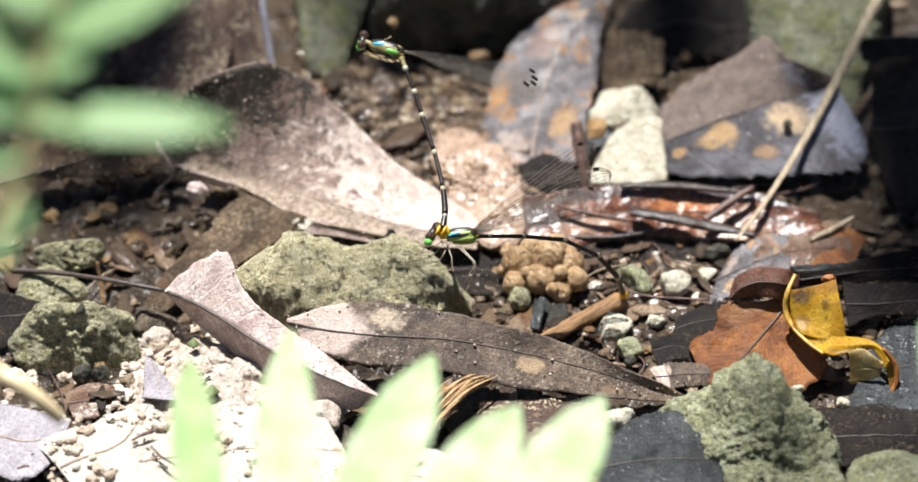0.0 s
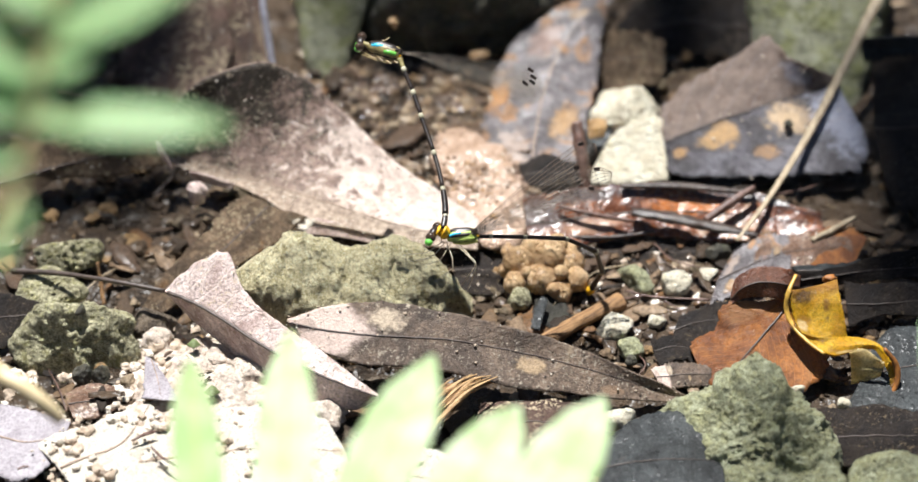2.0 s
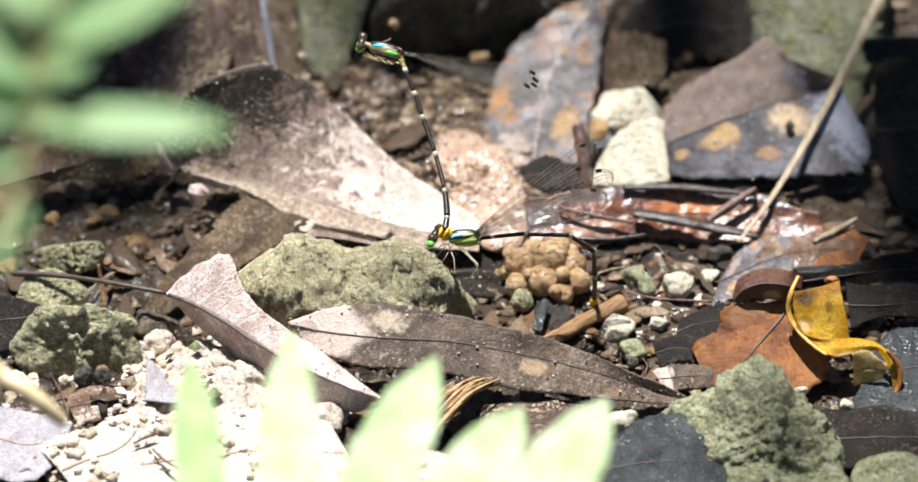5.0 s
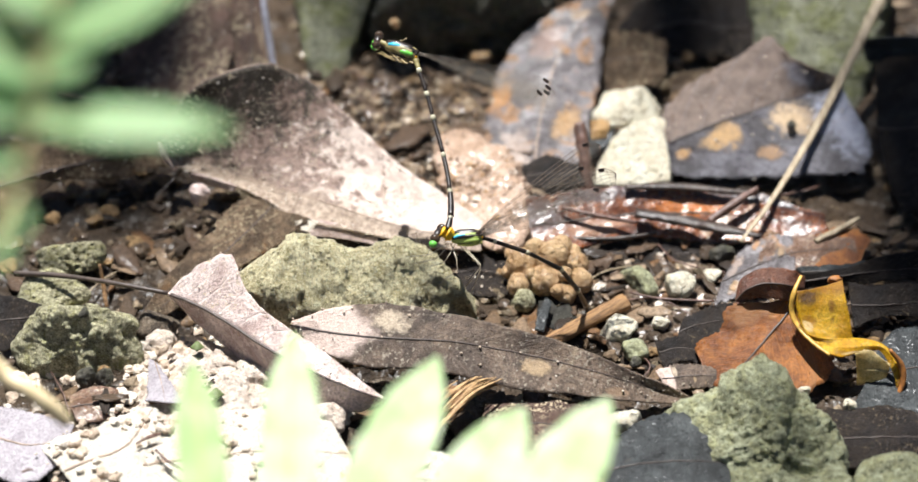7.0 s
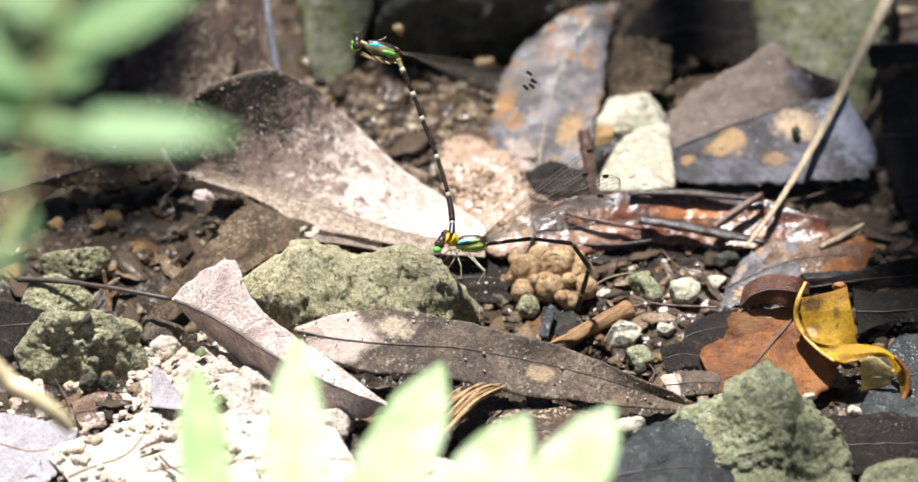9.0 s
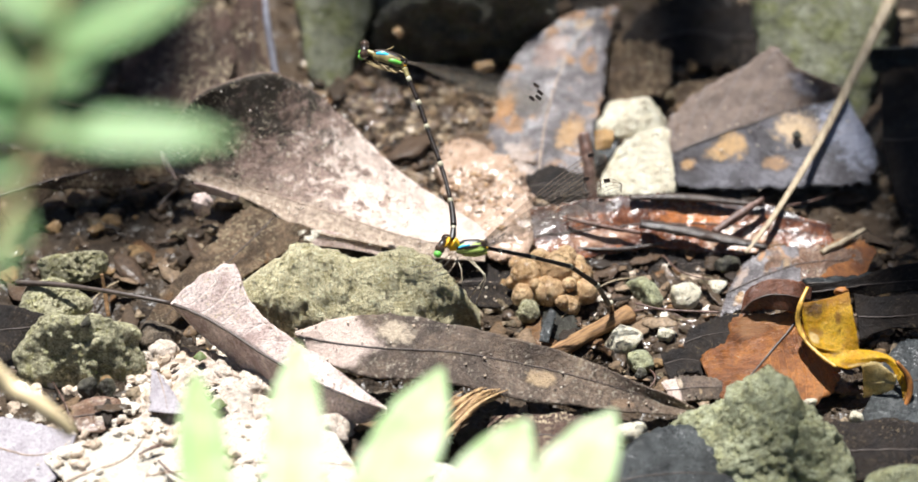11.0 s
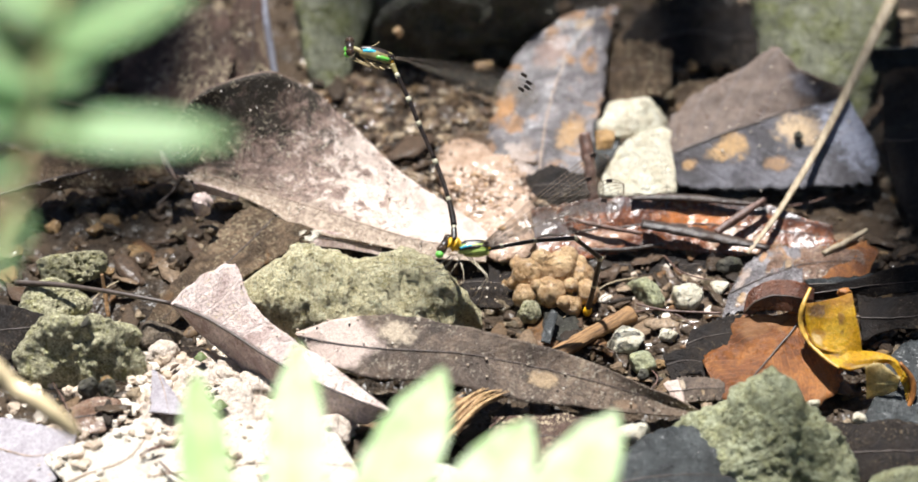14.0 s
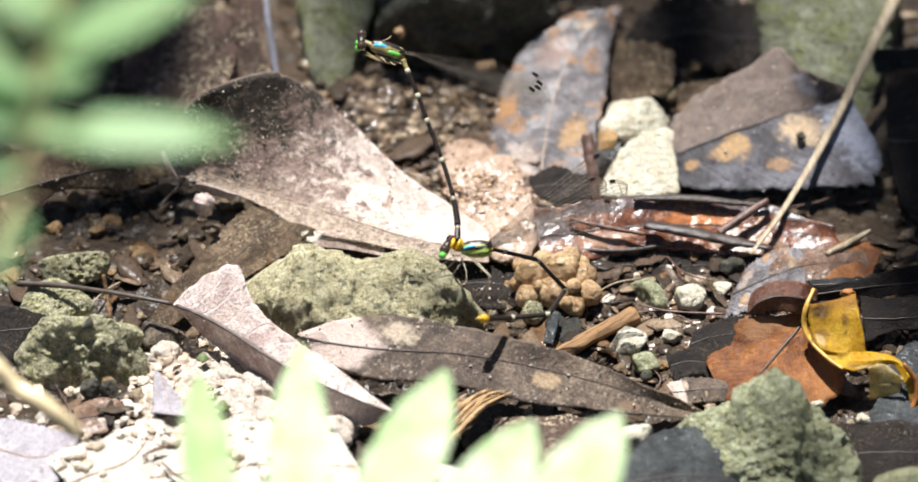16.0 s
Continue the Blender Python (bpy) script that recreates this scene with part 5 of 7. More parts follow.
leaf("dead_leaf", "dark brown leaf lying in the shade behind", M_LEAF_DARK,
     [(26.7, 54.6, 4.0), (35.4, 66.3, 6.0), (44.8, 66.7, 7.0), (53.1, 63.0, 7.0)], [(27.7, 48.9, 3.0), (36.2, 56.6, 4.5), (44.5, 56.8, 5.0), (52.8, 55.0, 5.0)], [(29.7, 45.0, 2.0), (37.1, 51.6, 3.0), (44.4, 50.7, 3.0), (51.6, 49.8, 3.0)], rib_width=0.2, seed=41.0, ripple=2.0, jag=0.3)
leaf("dead_leaf", "black wet leaf poking from under the pebbles", M_LEAF_DARK,
     [(-79.5, -21.6, 6.0), (-73.5, -23.7, 7.0), (-67.1, -25.1, 6.0)], [(-79.3, -26.1, 4.0), (-73.4, -26.6, 5.0), (-67.6, -25.1, 5.0)], [(-79.0, -32.2, 2.0), (-74.2, -30.6, 2.0), (-70.7, -24.9, 3.0)], rib_width=0.15, seed=42.0, ripple=0.4)
leaf("dead_leaf", "dark leaf shred on the wet soil", M_LEAF_DARK,
     [(31.6, -31.6, 4.0), (35.5, -31.0, 4.5), (40.8, -32.4, 4.0)], [(32.1, -33.4, 3.0), (36.0, -32.8, 3.5), (41.3, -34.2, 3.0)], [(33.0, -36.0, 2.0), (36.9, -35.1, 2.5), (41.7, -36.0, 2.0)], rib_width=0.1, seed=43.0, ripple=0.6, jag=0.2)
leaf("dead_leaf", "tan leaf scrap with a dark spot", M_LEAF_B2,
     [(31.5, -38.0, 3.0), (36.3, -36.8, 3.5), (41.6, -37.8, 3.5)], [(32.4, -39.7, 2.5), (36.7, -39.5, 3.0), (41.5, -39.5, 3.0)], [(33.3, -42.1, 2.0), (37.2, -41.3, 2.0), (41.5, -41.0, 2.0)], rib_width=0.1, seed=44.0, ripple=0.6, jag=0.2)
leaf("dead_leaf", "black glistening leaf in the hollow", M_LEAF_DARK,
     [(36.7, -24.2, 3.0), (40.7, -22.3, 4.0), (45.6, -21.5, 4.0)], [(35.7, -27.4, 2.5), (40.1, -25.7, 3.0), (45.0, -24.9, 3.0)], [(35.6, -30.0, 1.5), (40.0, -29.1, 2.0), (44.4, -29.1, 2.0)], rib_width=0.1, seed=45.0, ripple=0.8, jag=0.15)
leaf("dead_leaf", "brown leaf half under the long leaf", M_LEAF_PLUM,
     [(3.5, -47.0, 3.0), (11.1, -46.1, 3.5), (21.7, -47.0, 3.0)], [(2.5, -51.8, 2.0), (11.1, -50.9, 2.5), (21.6, -51.1, 2.0)], [(1.6, -59.4, 1.0), (11.0, -58.0, 1.0), (20.5, -58.0, 1.0)], rib_width=0.2, seed=46.0, ripple=0.7)
leaf("dead_leaf", "reddish brown dry leaf under the pale leaf", M_LEAF_PLUM,
     [(-27.5, -31.0, 6.0), (-23.5, -35.1, 5.0), (-18.6, -42.2, 4.0)], [(-29.4, -34.6, 4.0), (-25.4, -39.5, 3.0), (-20.5, -46.4, 2.5)], [(-30.3, -38.3, 2.0), (-27.2, -45.2, 1.5), (-22.3, -51.2, 1.5)], rib_width=0.15, seed=47.0, ripple=0.5)
leaf("dead_leaf", "pale brown dry leaf edge behind the olive stone", M_LEAF_B,
     [(-27.8, -0.1, 6.0), (-22.3, -1.7, 6.0), (-14.3, -3.7, 5.0)], [(-28.3, -1.5, 5.0), (-22.3, -2.8, 5.0), (-14.3, -4.6, 4.5)], [(-28.2, -2.9, 4.0), (-22.3, -3.5, 4.0), (-14.3, -5.6, 4.0)], rib_width=0.1, seed=48.0, ripple=0.3)
leaf("leaf_shard", "dark olive grey stiff leaf shard stuck in soil", M_SHARD,
     [(13.5, -14.0, 2.4), (12.7, -18.4, 1.6), (11.8, -23.3, 0.8)], [(14.7, -13.6, 2.6), (15.2, -18.8, 1.8), (15.4, -24.6, 0.8)], [(16.0, -14.3, 2.4), (17.8, -18.7, 1.6), (19.9, -23.9, 0.8)], rib_width=0.0, seed=28.0, ripple=0.3, n=24, m=8, jag=0.04, category="leaf shard", group="leaf scraps")
leaf("leaf_shard", "shrivelled brown leaf tip hanging from the big leaf", M_LEAF_B,
     [(-45.0, 0.1, 13.0), (-43.5, 0.1, 13.0), (-42.4, -1.4, 12.0)], [(-46.2, -0.9, 12.0), (-44.4, -2.5, 12.5), (-42.8, -1.7, 11.0)], [(-45.8, -1.5, 10.0), (-44.5, -2.8, 10.0), (-43.0, -2.0, 10.0)], rib_width=0.0, seed=29.0, ripple=0.8, n=20, m=7, jag=0.3, cup=-0.8, category="leaf shard", group="leaf scraps")
leaf("leaf_shard", "thin curled sliver at the big leaf's end", M_LEAF_B,
     [(-51.8, 10.3, 14.0), (-51.2, 9.0, 12.0), (-49.3, 8.7, 9.0)], [(-51.4, 10.3, 14.0), (-50.6, 9.0, 12.0), (-49.1, 8.7, 9.0)], [(-50.9, 11.3, 13.0), (-50.1, 10.3, 11.0), (-48.9, 8.7, 9.0)], rib_width=0.0, seed=51.0, ripple=0.2, n=20, m=4, category="leaf shard", group="leaf scraps")
leaf("leaf_shard", "dark torn rim curling under the big leaf", M_LEAF_B,
     [(-45.9, 6.7, 10.0), (-43.8, 6.0, 10.0), (-38.3, 4.4, 9.0)], [(-46.2, 7.3, 9.0), (-43.4, 6.0, 9.0), (-38.3, 4.2, 8.5)], [(-45.5, 7.7, 8.0), (-42.9, 6.0, 8.0), (-38.5, 4.0, 8.0)], rib_width=0.0, seed=52.0, ripple=0.2, n=20, m=4, category="leaf shard", group="leaf scraps")
leaf("leaf_shard", "grey torn leaf shred standing by the shard", M_LEAF_SLATE,
     [(11.8, -26.6, 2.5), (12.5, -22.8, 3.2), (13.8, -19.9, 4.0)], [(12.5, -26.9, 2.5), (13.3, -23.6, 3.2), (14.3, -20.4, 4.0)], [(13.5, -27.0, 2.2), (14.1, -24.1, 3.0), (14.9, -20.8, 3.8)], rib_width=0.0, seed=53.0, ripple=0.6, n=20, m=4, jag=0.3, category="leaf shard", group="leaf scraps")

leaf("leaf_shard", "small chalk white leaf chip under the curled leaf", M_LEAF_PALE,
     [(-28.1, -3.2, 7.0), (-26.2, -2.6, 7.0), (-24.4, -2.9, 7.0)], [(-28.2, -3.5, 6.5), (-26.2, -3.5, 6.5), (-24.6, -3.2, 6.5)], [(-27.5, -4.2, 6.0), (-26.0, -4.5, 6.0), (-25.0, -3.5, 6.0)], rib_width=0.0, ripple=0.3, n=20, m=5, jag=0.2, category="leaf shard", group="leaf scraps", seed=61.0)
leaf("leaf_shard", "ochre leaf chip beside the upright stick", M_LEAF_OCHRE,
     [(22.3, 23.9, 8.0), (23.8, 23.9, 8.5), (25.6, 23.4, 8.5)], [(22.3, 22.7, 7.0), (23.8, 22.0, 7.5), (25.5, 22.0, 7.5)], [(22.4, 21.3, 6.0), (23.6, 21.0, 6.0), (25.0, 21.3, 6.0)], rib_width=0.0, ripple=0.3, n=20, m=5, jag=0.2, category="leaf shard", group="leaf scraps", seed=62.0)
leaf("leaf_shard", "dark slate piece behind the upright stick", M_LEAF_SLATE,
     [(22.2, 30.5, 5.0), (24.8, 31.2, 5.0), (27.3, 30.5, 5.5)], [(22.1, 26.7, 4.0), (24.6, 26.7, 4.0), (26.8, 26.9, 4.5)], [(22.4, 20.9, 3.0), (23.8, 20.9, 3.0), (25.7, 23.3, 3.5)], rib_width=0.0, ripple=0.3, n=20, m=5, jag=0.2, category="leaf shard", group="leaf scraps", seed=63.0)
# Black sheet put where the cavity under the grey leaf is only shade.
leaf("dead_leaf", "sheet of painted shade in the hollow under the grey leaf", M_LEAF_DARK,
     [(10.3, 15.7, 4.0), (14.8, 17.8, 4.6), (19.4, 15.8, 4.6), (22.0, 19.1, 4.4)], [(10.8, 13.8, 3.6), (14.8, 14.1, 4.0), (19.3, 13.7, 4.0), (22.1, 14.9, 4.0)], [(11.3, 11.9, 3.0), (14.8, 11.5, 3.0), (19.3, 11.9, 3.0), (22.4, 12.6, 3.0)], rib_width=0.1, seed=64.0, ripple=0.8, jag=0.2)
leaf("dead_leaf", "rusty wet leaf piece on the mud at the rim", M_LEAF_TAN,
     [(50.2, -8.0, 4.0), (55.4, -4.0, 4.0), (61.3, -3.5, 4.5), (66.3, -4.0, 4.0)], [(49.6, -10.4, 3.4), (55.2, -7.8, 3.6), (61.2, -6.7, 3.6), (66.7, -6.4, 3.4)], [(50.0, -13.1, 3.0), (55.1, -11.2, 3.0), (61.0, -10.2, 3.0), (66.1, -8.6, 3.0)], rib_width=0.12, seed=65.0, ripple=0.9, jag=0.2)
leaf("dead_leaf", "grey brown wet leaf strip behind the yellow curl", M_LEAF_SLATE,
     [(55.9, -13.3, 5.0), (62.8, -12.8, 5.5), (70.7, -12.1, 6.0), (78.7, -9.7, 6.0)], [(56.4, -13.9, 4.4), (62.7, -14.1, 4.8), (70.6, -13.7, 5.0), (78.6, -12.4, 5.0)], [(57.9, -14.2, 3.6), (63.2, -15.3, 4.0), (70.6, -15.0, 4.0), (78.5, -14.7, 4.0)], rib_width=0.15, seed=66.0, ripple=0.8, jag=0.2)
leaf("dead_leaf", "tan leaf lying in the shade behind the limestone", M_LEAF_MID,
     [(35.9, 41.9, 3.0), (40.0, 43.7, 4.0), (44.1, 43.0, 5.0)], [(35.6, 39.8, 2.6), (39.9, 40.0, 3.4), (44.6, 41.4, 4.0)], [(35.8, 37.7, 2.0), (39.9, 37.9, 2.4), (44.0, 38.4, 3.0)], rib_width=0.1, seed=67.0, ripple=0.8, jag=0.2)
leaf("dead_leaf", "mottled dark brown leaf crumpled in the shade", M_LEAF_MID,
     [(25.4, 51.9, 6.0), (28.7, 50.9, 8.0), (32.8, 48.6, 9.0), (36.4, 46.5, 8.0)], [(25.0, 45.3, 5.0), (28.8, 44.8, 6.0), (32.7, 43.5, 7.0), (36.3, 43.1, 6.0)], [(25.5, 40.1, 2.0), (29.0, 38.4, 3.0), (32.6, 38.8, 4.0), (35.8, 40.6, 4.0)], rib_width=0.15, seed=68.0, ripple=1.6, jag=0.25)
leaf("green_scrap", "tiny green leaf scrap on the pale soil", M_GREENSCRAP, [(-44.8, -33.9, 5.0), (-43.8, -33.1, 5.4), (-42.8, -33.9, 5.0)], [(-45.0, -34.1, 5.0), (-43.8, -34.1, 5.6), (-42.6, -34.1, 5.0)], [(-44.8, -34.3, 4.8), (-43.8, -35.1, 5.0), (-42.8, -34.3, 4.8)], rib_width=0.0, n=12, m=4, ripple=0.2, jag=0.2, seed=70.0, group="green scraps", category="leaf scrap")
leaf("green_scrap", "tiny green leaf scrap on the pale soil", M_GREENSCRAP, [(-41.5, -46.1, 5.0), (-40.3, -45.1, 5.4), (-39.1, -46.1, 5.0)], [(-41.7, -46.3, 5.0), (-40.3, -46.3, 5.6), (-38.9, -46.3, 5.0)], [(-41.5, -46.5, 4.8), (-40.3, -47.5, 5.0), (-39.1, -46.5, 4.8)], rib_width=0.0, n=12, m=4, ripple=0.2, jag=0.2, seed=71.0, group="green scraps", category="leaf scrap")
stone("pebble", "small black crumb lying on the wet leaf", M_DARKROCK, (57.0, 22.5, 8.2), (1.0, 0.9, 0.9), 0.4, "pebbles", 39.0, 3, category="pebble")
stone("pebble", "tiny rusty crumb lying on the wet leaf", M_BROWNCLUMP, (54.2, 18.9, 5.2), (0.55, 0.5, 0.5), 0.4, "pebbles", 40.0, 3, category="pebble")
stone("stone", "small dark brown stone beside the grey green stone", M_UMBER, (-50.9, -26.1, 2.5), (4.2, 3.4, 3.4), 0.5, seed=44.0)
# Two black lumps stand for the shade in the grey stone's hollows.
stone("pebble", "black lump for the shade under the grey green stone", M_DARKROCK, (-61.8, -41.2, 4.5), (1.8, 1.6, 2.4), 0.1, "pebbles", 45.0, category="pebble")
stone("pebble", "black lump for the shade in the grey stone's hollow", M_DARKROCK, (-58.7, -41.5, 4.5), (1.7, 1.4, 2.0), 0.4, "pebbles", 46.0, category="pebble")
stone("pebble", "black bead of wet stone on the grey green stone", M_DARKROCK, (-62.3, -33.1, 11.5), (1.1, 1.0, 1.1), 0.4, "pebbles", 47.0, 3, category="pebble")

# ---- sticks, straw, bark ----
stick("straw", "dry bent straw leaning over the leaves", M_STRAW, [(75.0, 53.5, 15.0), (67.1, 35.4, 10.5), (60.3, 19.7, 8.0), (53.1, 4.8, 6.0), (47.0, -5.1, 4.0)], [1.05, 0.85, 0.66, 0.52, 0.36], "straw", "straws", 12, 0.12, 0.5, 50)
stick("twig", "short split brown twig with fibrous ends", M_TWIG, [(13.8, -29.0, 0.9), (17.2, -25.7, 1.0), (22.2, -21.5, 1.1), (27.2, -18.0, 1.3)], [1.5, 1.35, 1.35, 1.65], "twig", "sticks", 16, 0.12, 0.9, 40, 3.0, 39.0)
stick("bark_strip", "torn strip of fibrous orange brown bark", M_TWIG, [(-6.8, -52.2, 3.0), (-4.2, -50.2, 5.0), (-0.3, -46.8, 5.5), (5.9, -42.1, 4.5)], [1.4, 2.2, 1.9, 0.9], "bark", "sticks", 14, 0.4, 0.45, 40, 5.0)
stick("stick", "upright plum brown stick with a dark tip", M_STICK_PLUM, [(21.8, 12.2, 2.0), (21.1, 15.6, 6.0), (20.3, 20.4, 10.0)], [0.95, 1.0, 1.1], seed=7.0)
stick("stick", "short grey stick lying across the wet leaf", M_STICK_PLUM, [(41.9, -0.7, 5.0), (46.0, 2.0, 6.5), (50.3, 5.3, 7.5)], [0.7, 0.75, 0.5], seed=8.0)
stick("stick", "flat black wet stick on the wet leaf", M_STICK, [(29.3, 0.1, 6.2), (36.4, -0.9, 5.6), (43.4, -2.0, 4.6), (50.8, -3.5, 4.0)], [1.0, 1.3, 1.2, 0.6], flat=0.5, seed=9.0)
stick("stick", "thin brown stalk across the wet leaf", M_STICK_PLUM, [(17.0, 0.7, 7.0), (23.5, -0.8, 6.2), (29.5, -1.4, 5.4)], [0.35, 0.4, 0.3], seed=10.0)
stick("stick", "thin dark stalk along the leaf's rim", M_STICK, [(15.5, -2.5, 3.0), (25.5, -3.1, 3.2), (33.0, -1.5, 3.2)], [0.3, 0.35, 0.25], seed=11.0)
stick("stick", "dark stick along the wet leaf's upper rim", M_STICK, [(27.6, 5.0, 8.0), (37.6, 5.8, 7.4), (50.6, 5.6, 6.0)], [0.6, 0.9, 0.5], seed=12.0, flat=0.6)
stick("stick", "thin grey stalk on the wet soil", M_STICK_PLUM, [(27.9, -17.4, 3.0), (33.0, -18.5, 2.5), (42.0, -19.2, 2.5)], [0.18, 0.2, 0.18], seed=13.0)
stick("stick", "pale tan stalk on the mud", M_STRAW, [(59.7, -5.1, 4.0), (63.8, -2.5, 4.5), (67.4, 0.1, 5.0)], [0.5, 0.6, 0.4], seed=14.0)
stick("stick", "thin upright ochre stalk beside the pebbles", M_TWIG, [(-59.5, -19.8, 2.0), (-60.1, -17.2, 5.0), (-60.6, -16.0, 8.0)], [0.35, 0.35, 0.3], seed=15.0)
stick("stick", "thin grey twig under the fern", M_STICK_PLUM, [(-70.0, 30.6, 9.0), (-63.6, 28.5, 9.0), (-55.9, 27.3, 8.0)], [0.35, 0.45, 0.35], seed=16.0)
stick("stick", "thin pinkish twig in the shade", M_STICK_PLUM, [(-70.2, 33.0, 8.0), (-65.1, 38.8, 11.0), (-61.2, 45.2, 14.0)], [0.3, 0.55, 0.45], seed=17.0)
stick("stick", "thin dark stalk in the gap", M_STICK, [(-52.5, 8.8, 3.0), (-49.3, 13.2, 4.0), (-46.4, 17.0, 6.0)], [0.2, 0.25, 0.2], seed=18.0)

stick("stick", "thin dark sliver lying in the sun", M_STICK_PLUM, [(-49.6, -60.2, 5.0), (-47.8, -62.8, 5.0), (-45.1, -65.3, 5.0)], [0.18, 0.26, 0.12], seed=30.0, n=12, sides=6)
stick("stick", "thin dark sliver lying in the sun", M_STICK_PLUM, [(-52.8, -58.7, 5.0), (-50.9, -57.5, 5.2), (-49.4, -56.8, 5.0)], [0.18, 0.26, 0.12], seed=31.0, n=12, sides=6)
stick("stick", "thin dark sliver lying in the sun", M_STICK_PLUM, [(-51.1, -57.3, 5.2), (-49.9, -56.8, 5.2), (-48.8, -56.4, 5.0)], [0.18, 0.26, 0.12], seed=32.0, n=12, sides=6)
stick("stick", "thin dark sliver lying in the sun", M_STICK_PLUM, [(-70.9, -64.6, 4.0), (-69.8, -64.0, 4.0), (-69.0, -64.1, 4.0)], [0.18, 0.26, 0.12], seed=33.0, n=12, sides=6)


def bark_fibres():
    """The torn fibres along the strip of bark."""
    rng = random.Random(44)
    ob = thing("bark_shred", (-0.5, -47.5, 2.0), "shredded straw coloured fibres of torn bark", "bark", "sticks")
    line = np.array([(-6.2, -54.8, 3.0), (-3.9, -52.5, 5.5), (0.2, -48.0, 7.0), (5.3, -43.7, 6.0)])
    for k in range(26):
        off = np.array([rng.uniform(-2.2, 2.2), rng.uniform(-1.6, 1.6), rng.uniform(-0.3, 1.2)])
        a, b = rng.uniform(0, 0.3), rng.uniform(0.6, 1.0)
        path = spline(line + off + np.array([[rng.uniform(-0.5, 0.5) for _ in range(3)] for _ in line]), 40)[int(a * 40):int(b * 40)]
        v, f = tube(path, [0.10, rng.uniform(0.22, 0.42), 0.08], 6, 0.6, 0.2, k)
        build("fibre", v, f, M_FIBRE if rng.random() < 0.6 else M_TWIG, ob)


bark_fibres()


# ---- damselflies ----
def wing(parent, root, tip, drop, broad, seed, vein=1.0):
    """A narrow stalked wing: membrane, its long veins and cross veins, and the dark cell near the tip."""
    root, tip, drop = np.array(root, float), np.array(tip, float), np.array(drop, float)
    drop /= np.linalg.norm(drop)
    length = np.linalg.norm(tip - root)
    s = np.linspace(0, 1, 40)
    wide = broad * np.interp(s, [0, 0.12, 0.3, 0.55, 0.78, 0.91, 0.97, 1], [0.10, 0.13, 0.45, 0.82, 1.0, 0.90, 0.66, 0.05])
    lead = root + (tip - root) * s[:, None] - drop * (0.02 * length * np.sin(math.pi * s))[:, None] + drop * (broad * 0.45 * np.clip((s - 0.88) / 0.12, 0, 1) ** 2.2)[:, None]
    verts, faces, rows = [], [], 7
    for i in range(len(s)):
        for k in range(rows):
            w = k / (rows - 1)
            verts.append(lead[i] + drop * wide[i] * w + np.array([0, -0.5, 0.6]) * 0.12 * math.sin(6 * w + 3 * s[i] + seed))
    for i in range(len(s) - 1):
        for k in range(rows - 1):
            q = i * rows + k
            faces.append((q, q + 1, q + rows + 1, q + rows))
    ob = build("wing", verts, faces, M_WING, parent, "clear veined wing")
    grid = np.array(verts).reshape(len(s), rows, 3)
    up = np.array([0.0, -0.3, 0.4]) * 0.08
    pieces = []
    for k in range(rows):
        pieces.append(tube(grid[:, k] + up, [vein * 0.04, vein * (0.07 if k in (0, 1) else 0.05), vein * (0.06 if k < 2 else 0.042)], 4))
    for i in range(11, len(s) - 1, 2):
        a = grid[i] + up
        pieces.append(tube(a[:: 2], [0.03 * vein, 0.03 * vein], 3))
    v, f = merge(pieces)
    build("wing_venation", v, f, M_VEIN, ob, "fine brown veins")
    i = 35
    a, b = grid[i, 0] + up * 2, grid[i + 2, 0] + up * 2
    d = drop * 0.5
    b = a + (b - a) * 0.6
    cell = np.array([a, b + (b - a) * 0.25, b + d, a + d - (b - a) * 0.25])
    thick = np.array([0, -0.06, 0.08])
    build("wing_spot", np.vstack([cell + thick, cell - thick]), [(0, 1, 2, 3), (7, 6, 5, 4), (0, 4, 5, 1), (1, 5, 6, 2), (2, 6, 7, 3), (3, 7, 4, 0)], M_BLACK, ob, "dark wing spot", smooth=False)
    return ob


def segment(parent, length, r0, r1, ring=True, tip=False):
    """One abdomen piece that hangs from its joint along its own -z: dark tube, pale ring at the joint."""
    base = BASE[parent.name]
    z = np.linspace(0, -length, 14)
    path = np.column_stack([np.zeros(14), np.zeros(14), z]) + base
    v, f = tube(path, [r0, r0 * 0.92, r1, r1 * 1.1], 12)
    ob = build("abdomen_segment", v, f, M_BLACK, parent)
    if ring:
        v, f = tube(np.array([[0, 0, 0.25], [0, 0, -0.1], [0, 0, -0.55]]) + base, [r0 * 0.95, r0 * 1.14, r0 * 1.02], 12)
        build("ring", v, f, M_RING, ob, "cream ring")
    if tip:
        v, f = tube(np.array([[0, 0, -length + 1.9], [0, 0, -length + 0.9], [0, 0, -length - 0.1]]) + base, [r1 * 1.02, r1 * 1.5, r1 * 0.9], 12)
        build("tip", v, f, M_YELLOW, ob, "yellow tip")
        v, f = tube(np.array([[0, 0, -length], [0, 0.1, -length - 0.7]]) + base, [r1 * 0.6, r1 * 0.25], 8)
        build("ovipositor", v, f, M_OLIVECUT, ob)
    return ob


def leg(parent, path, r=0.14, material=None):
    v, f = tube(np.array(path, float), [r, r, r * 0.8, r * 0.6], 6)
    build("leg", v, f, material or M_LEG, parent, "thin pale leg")


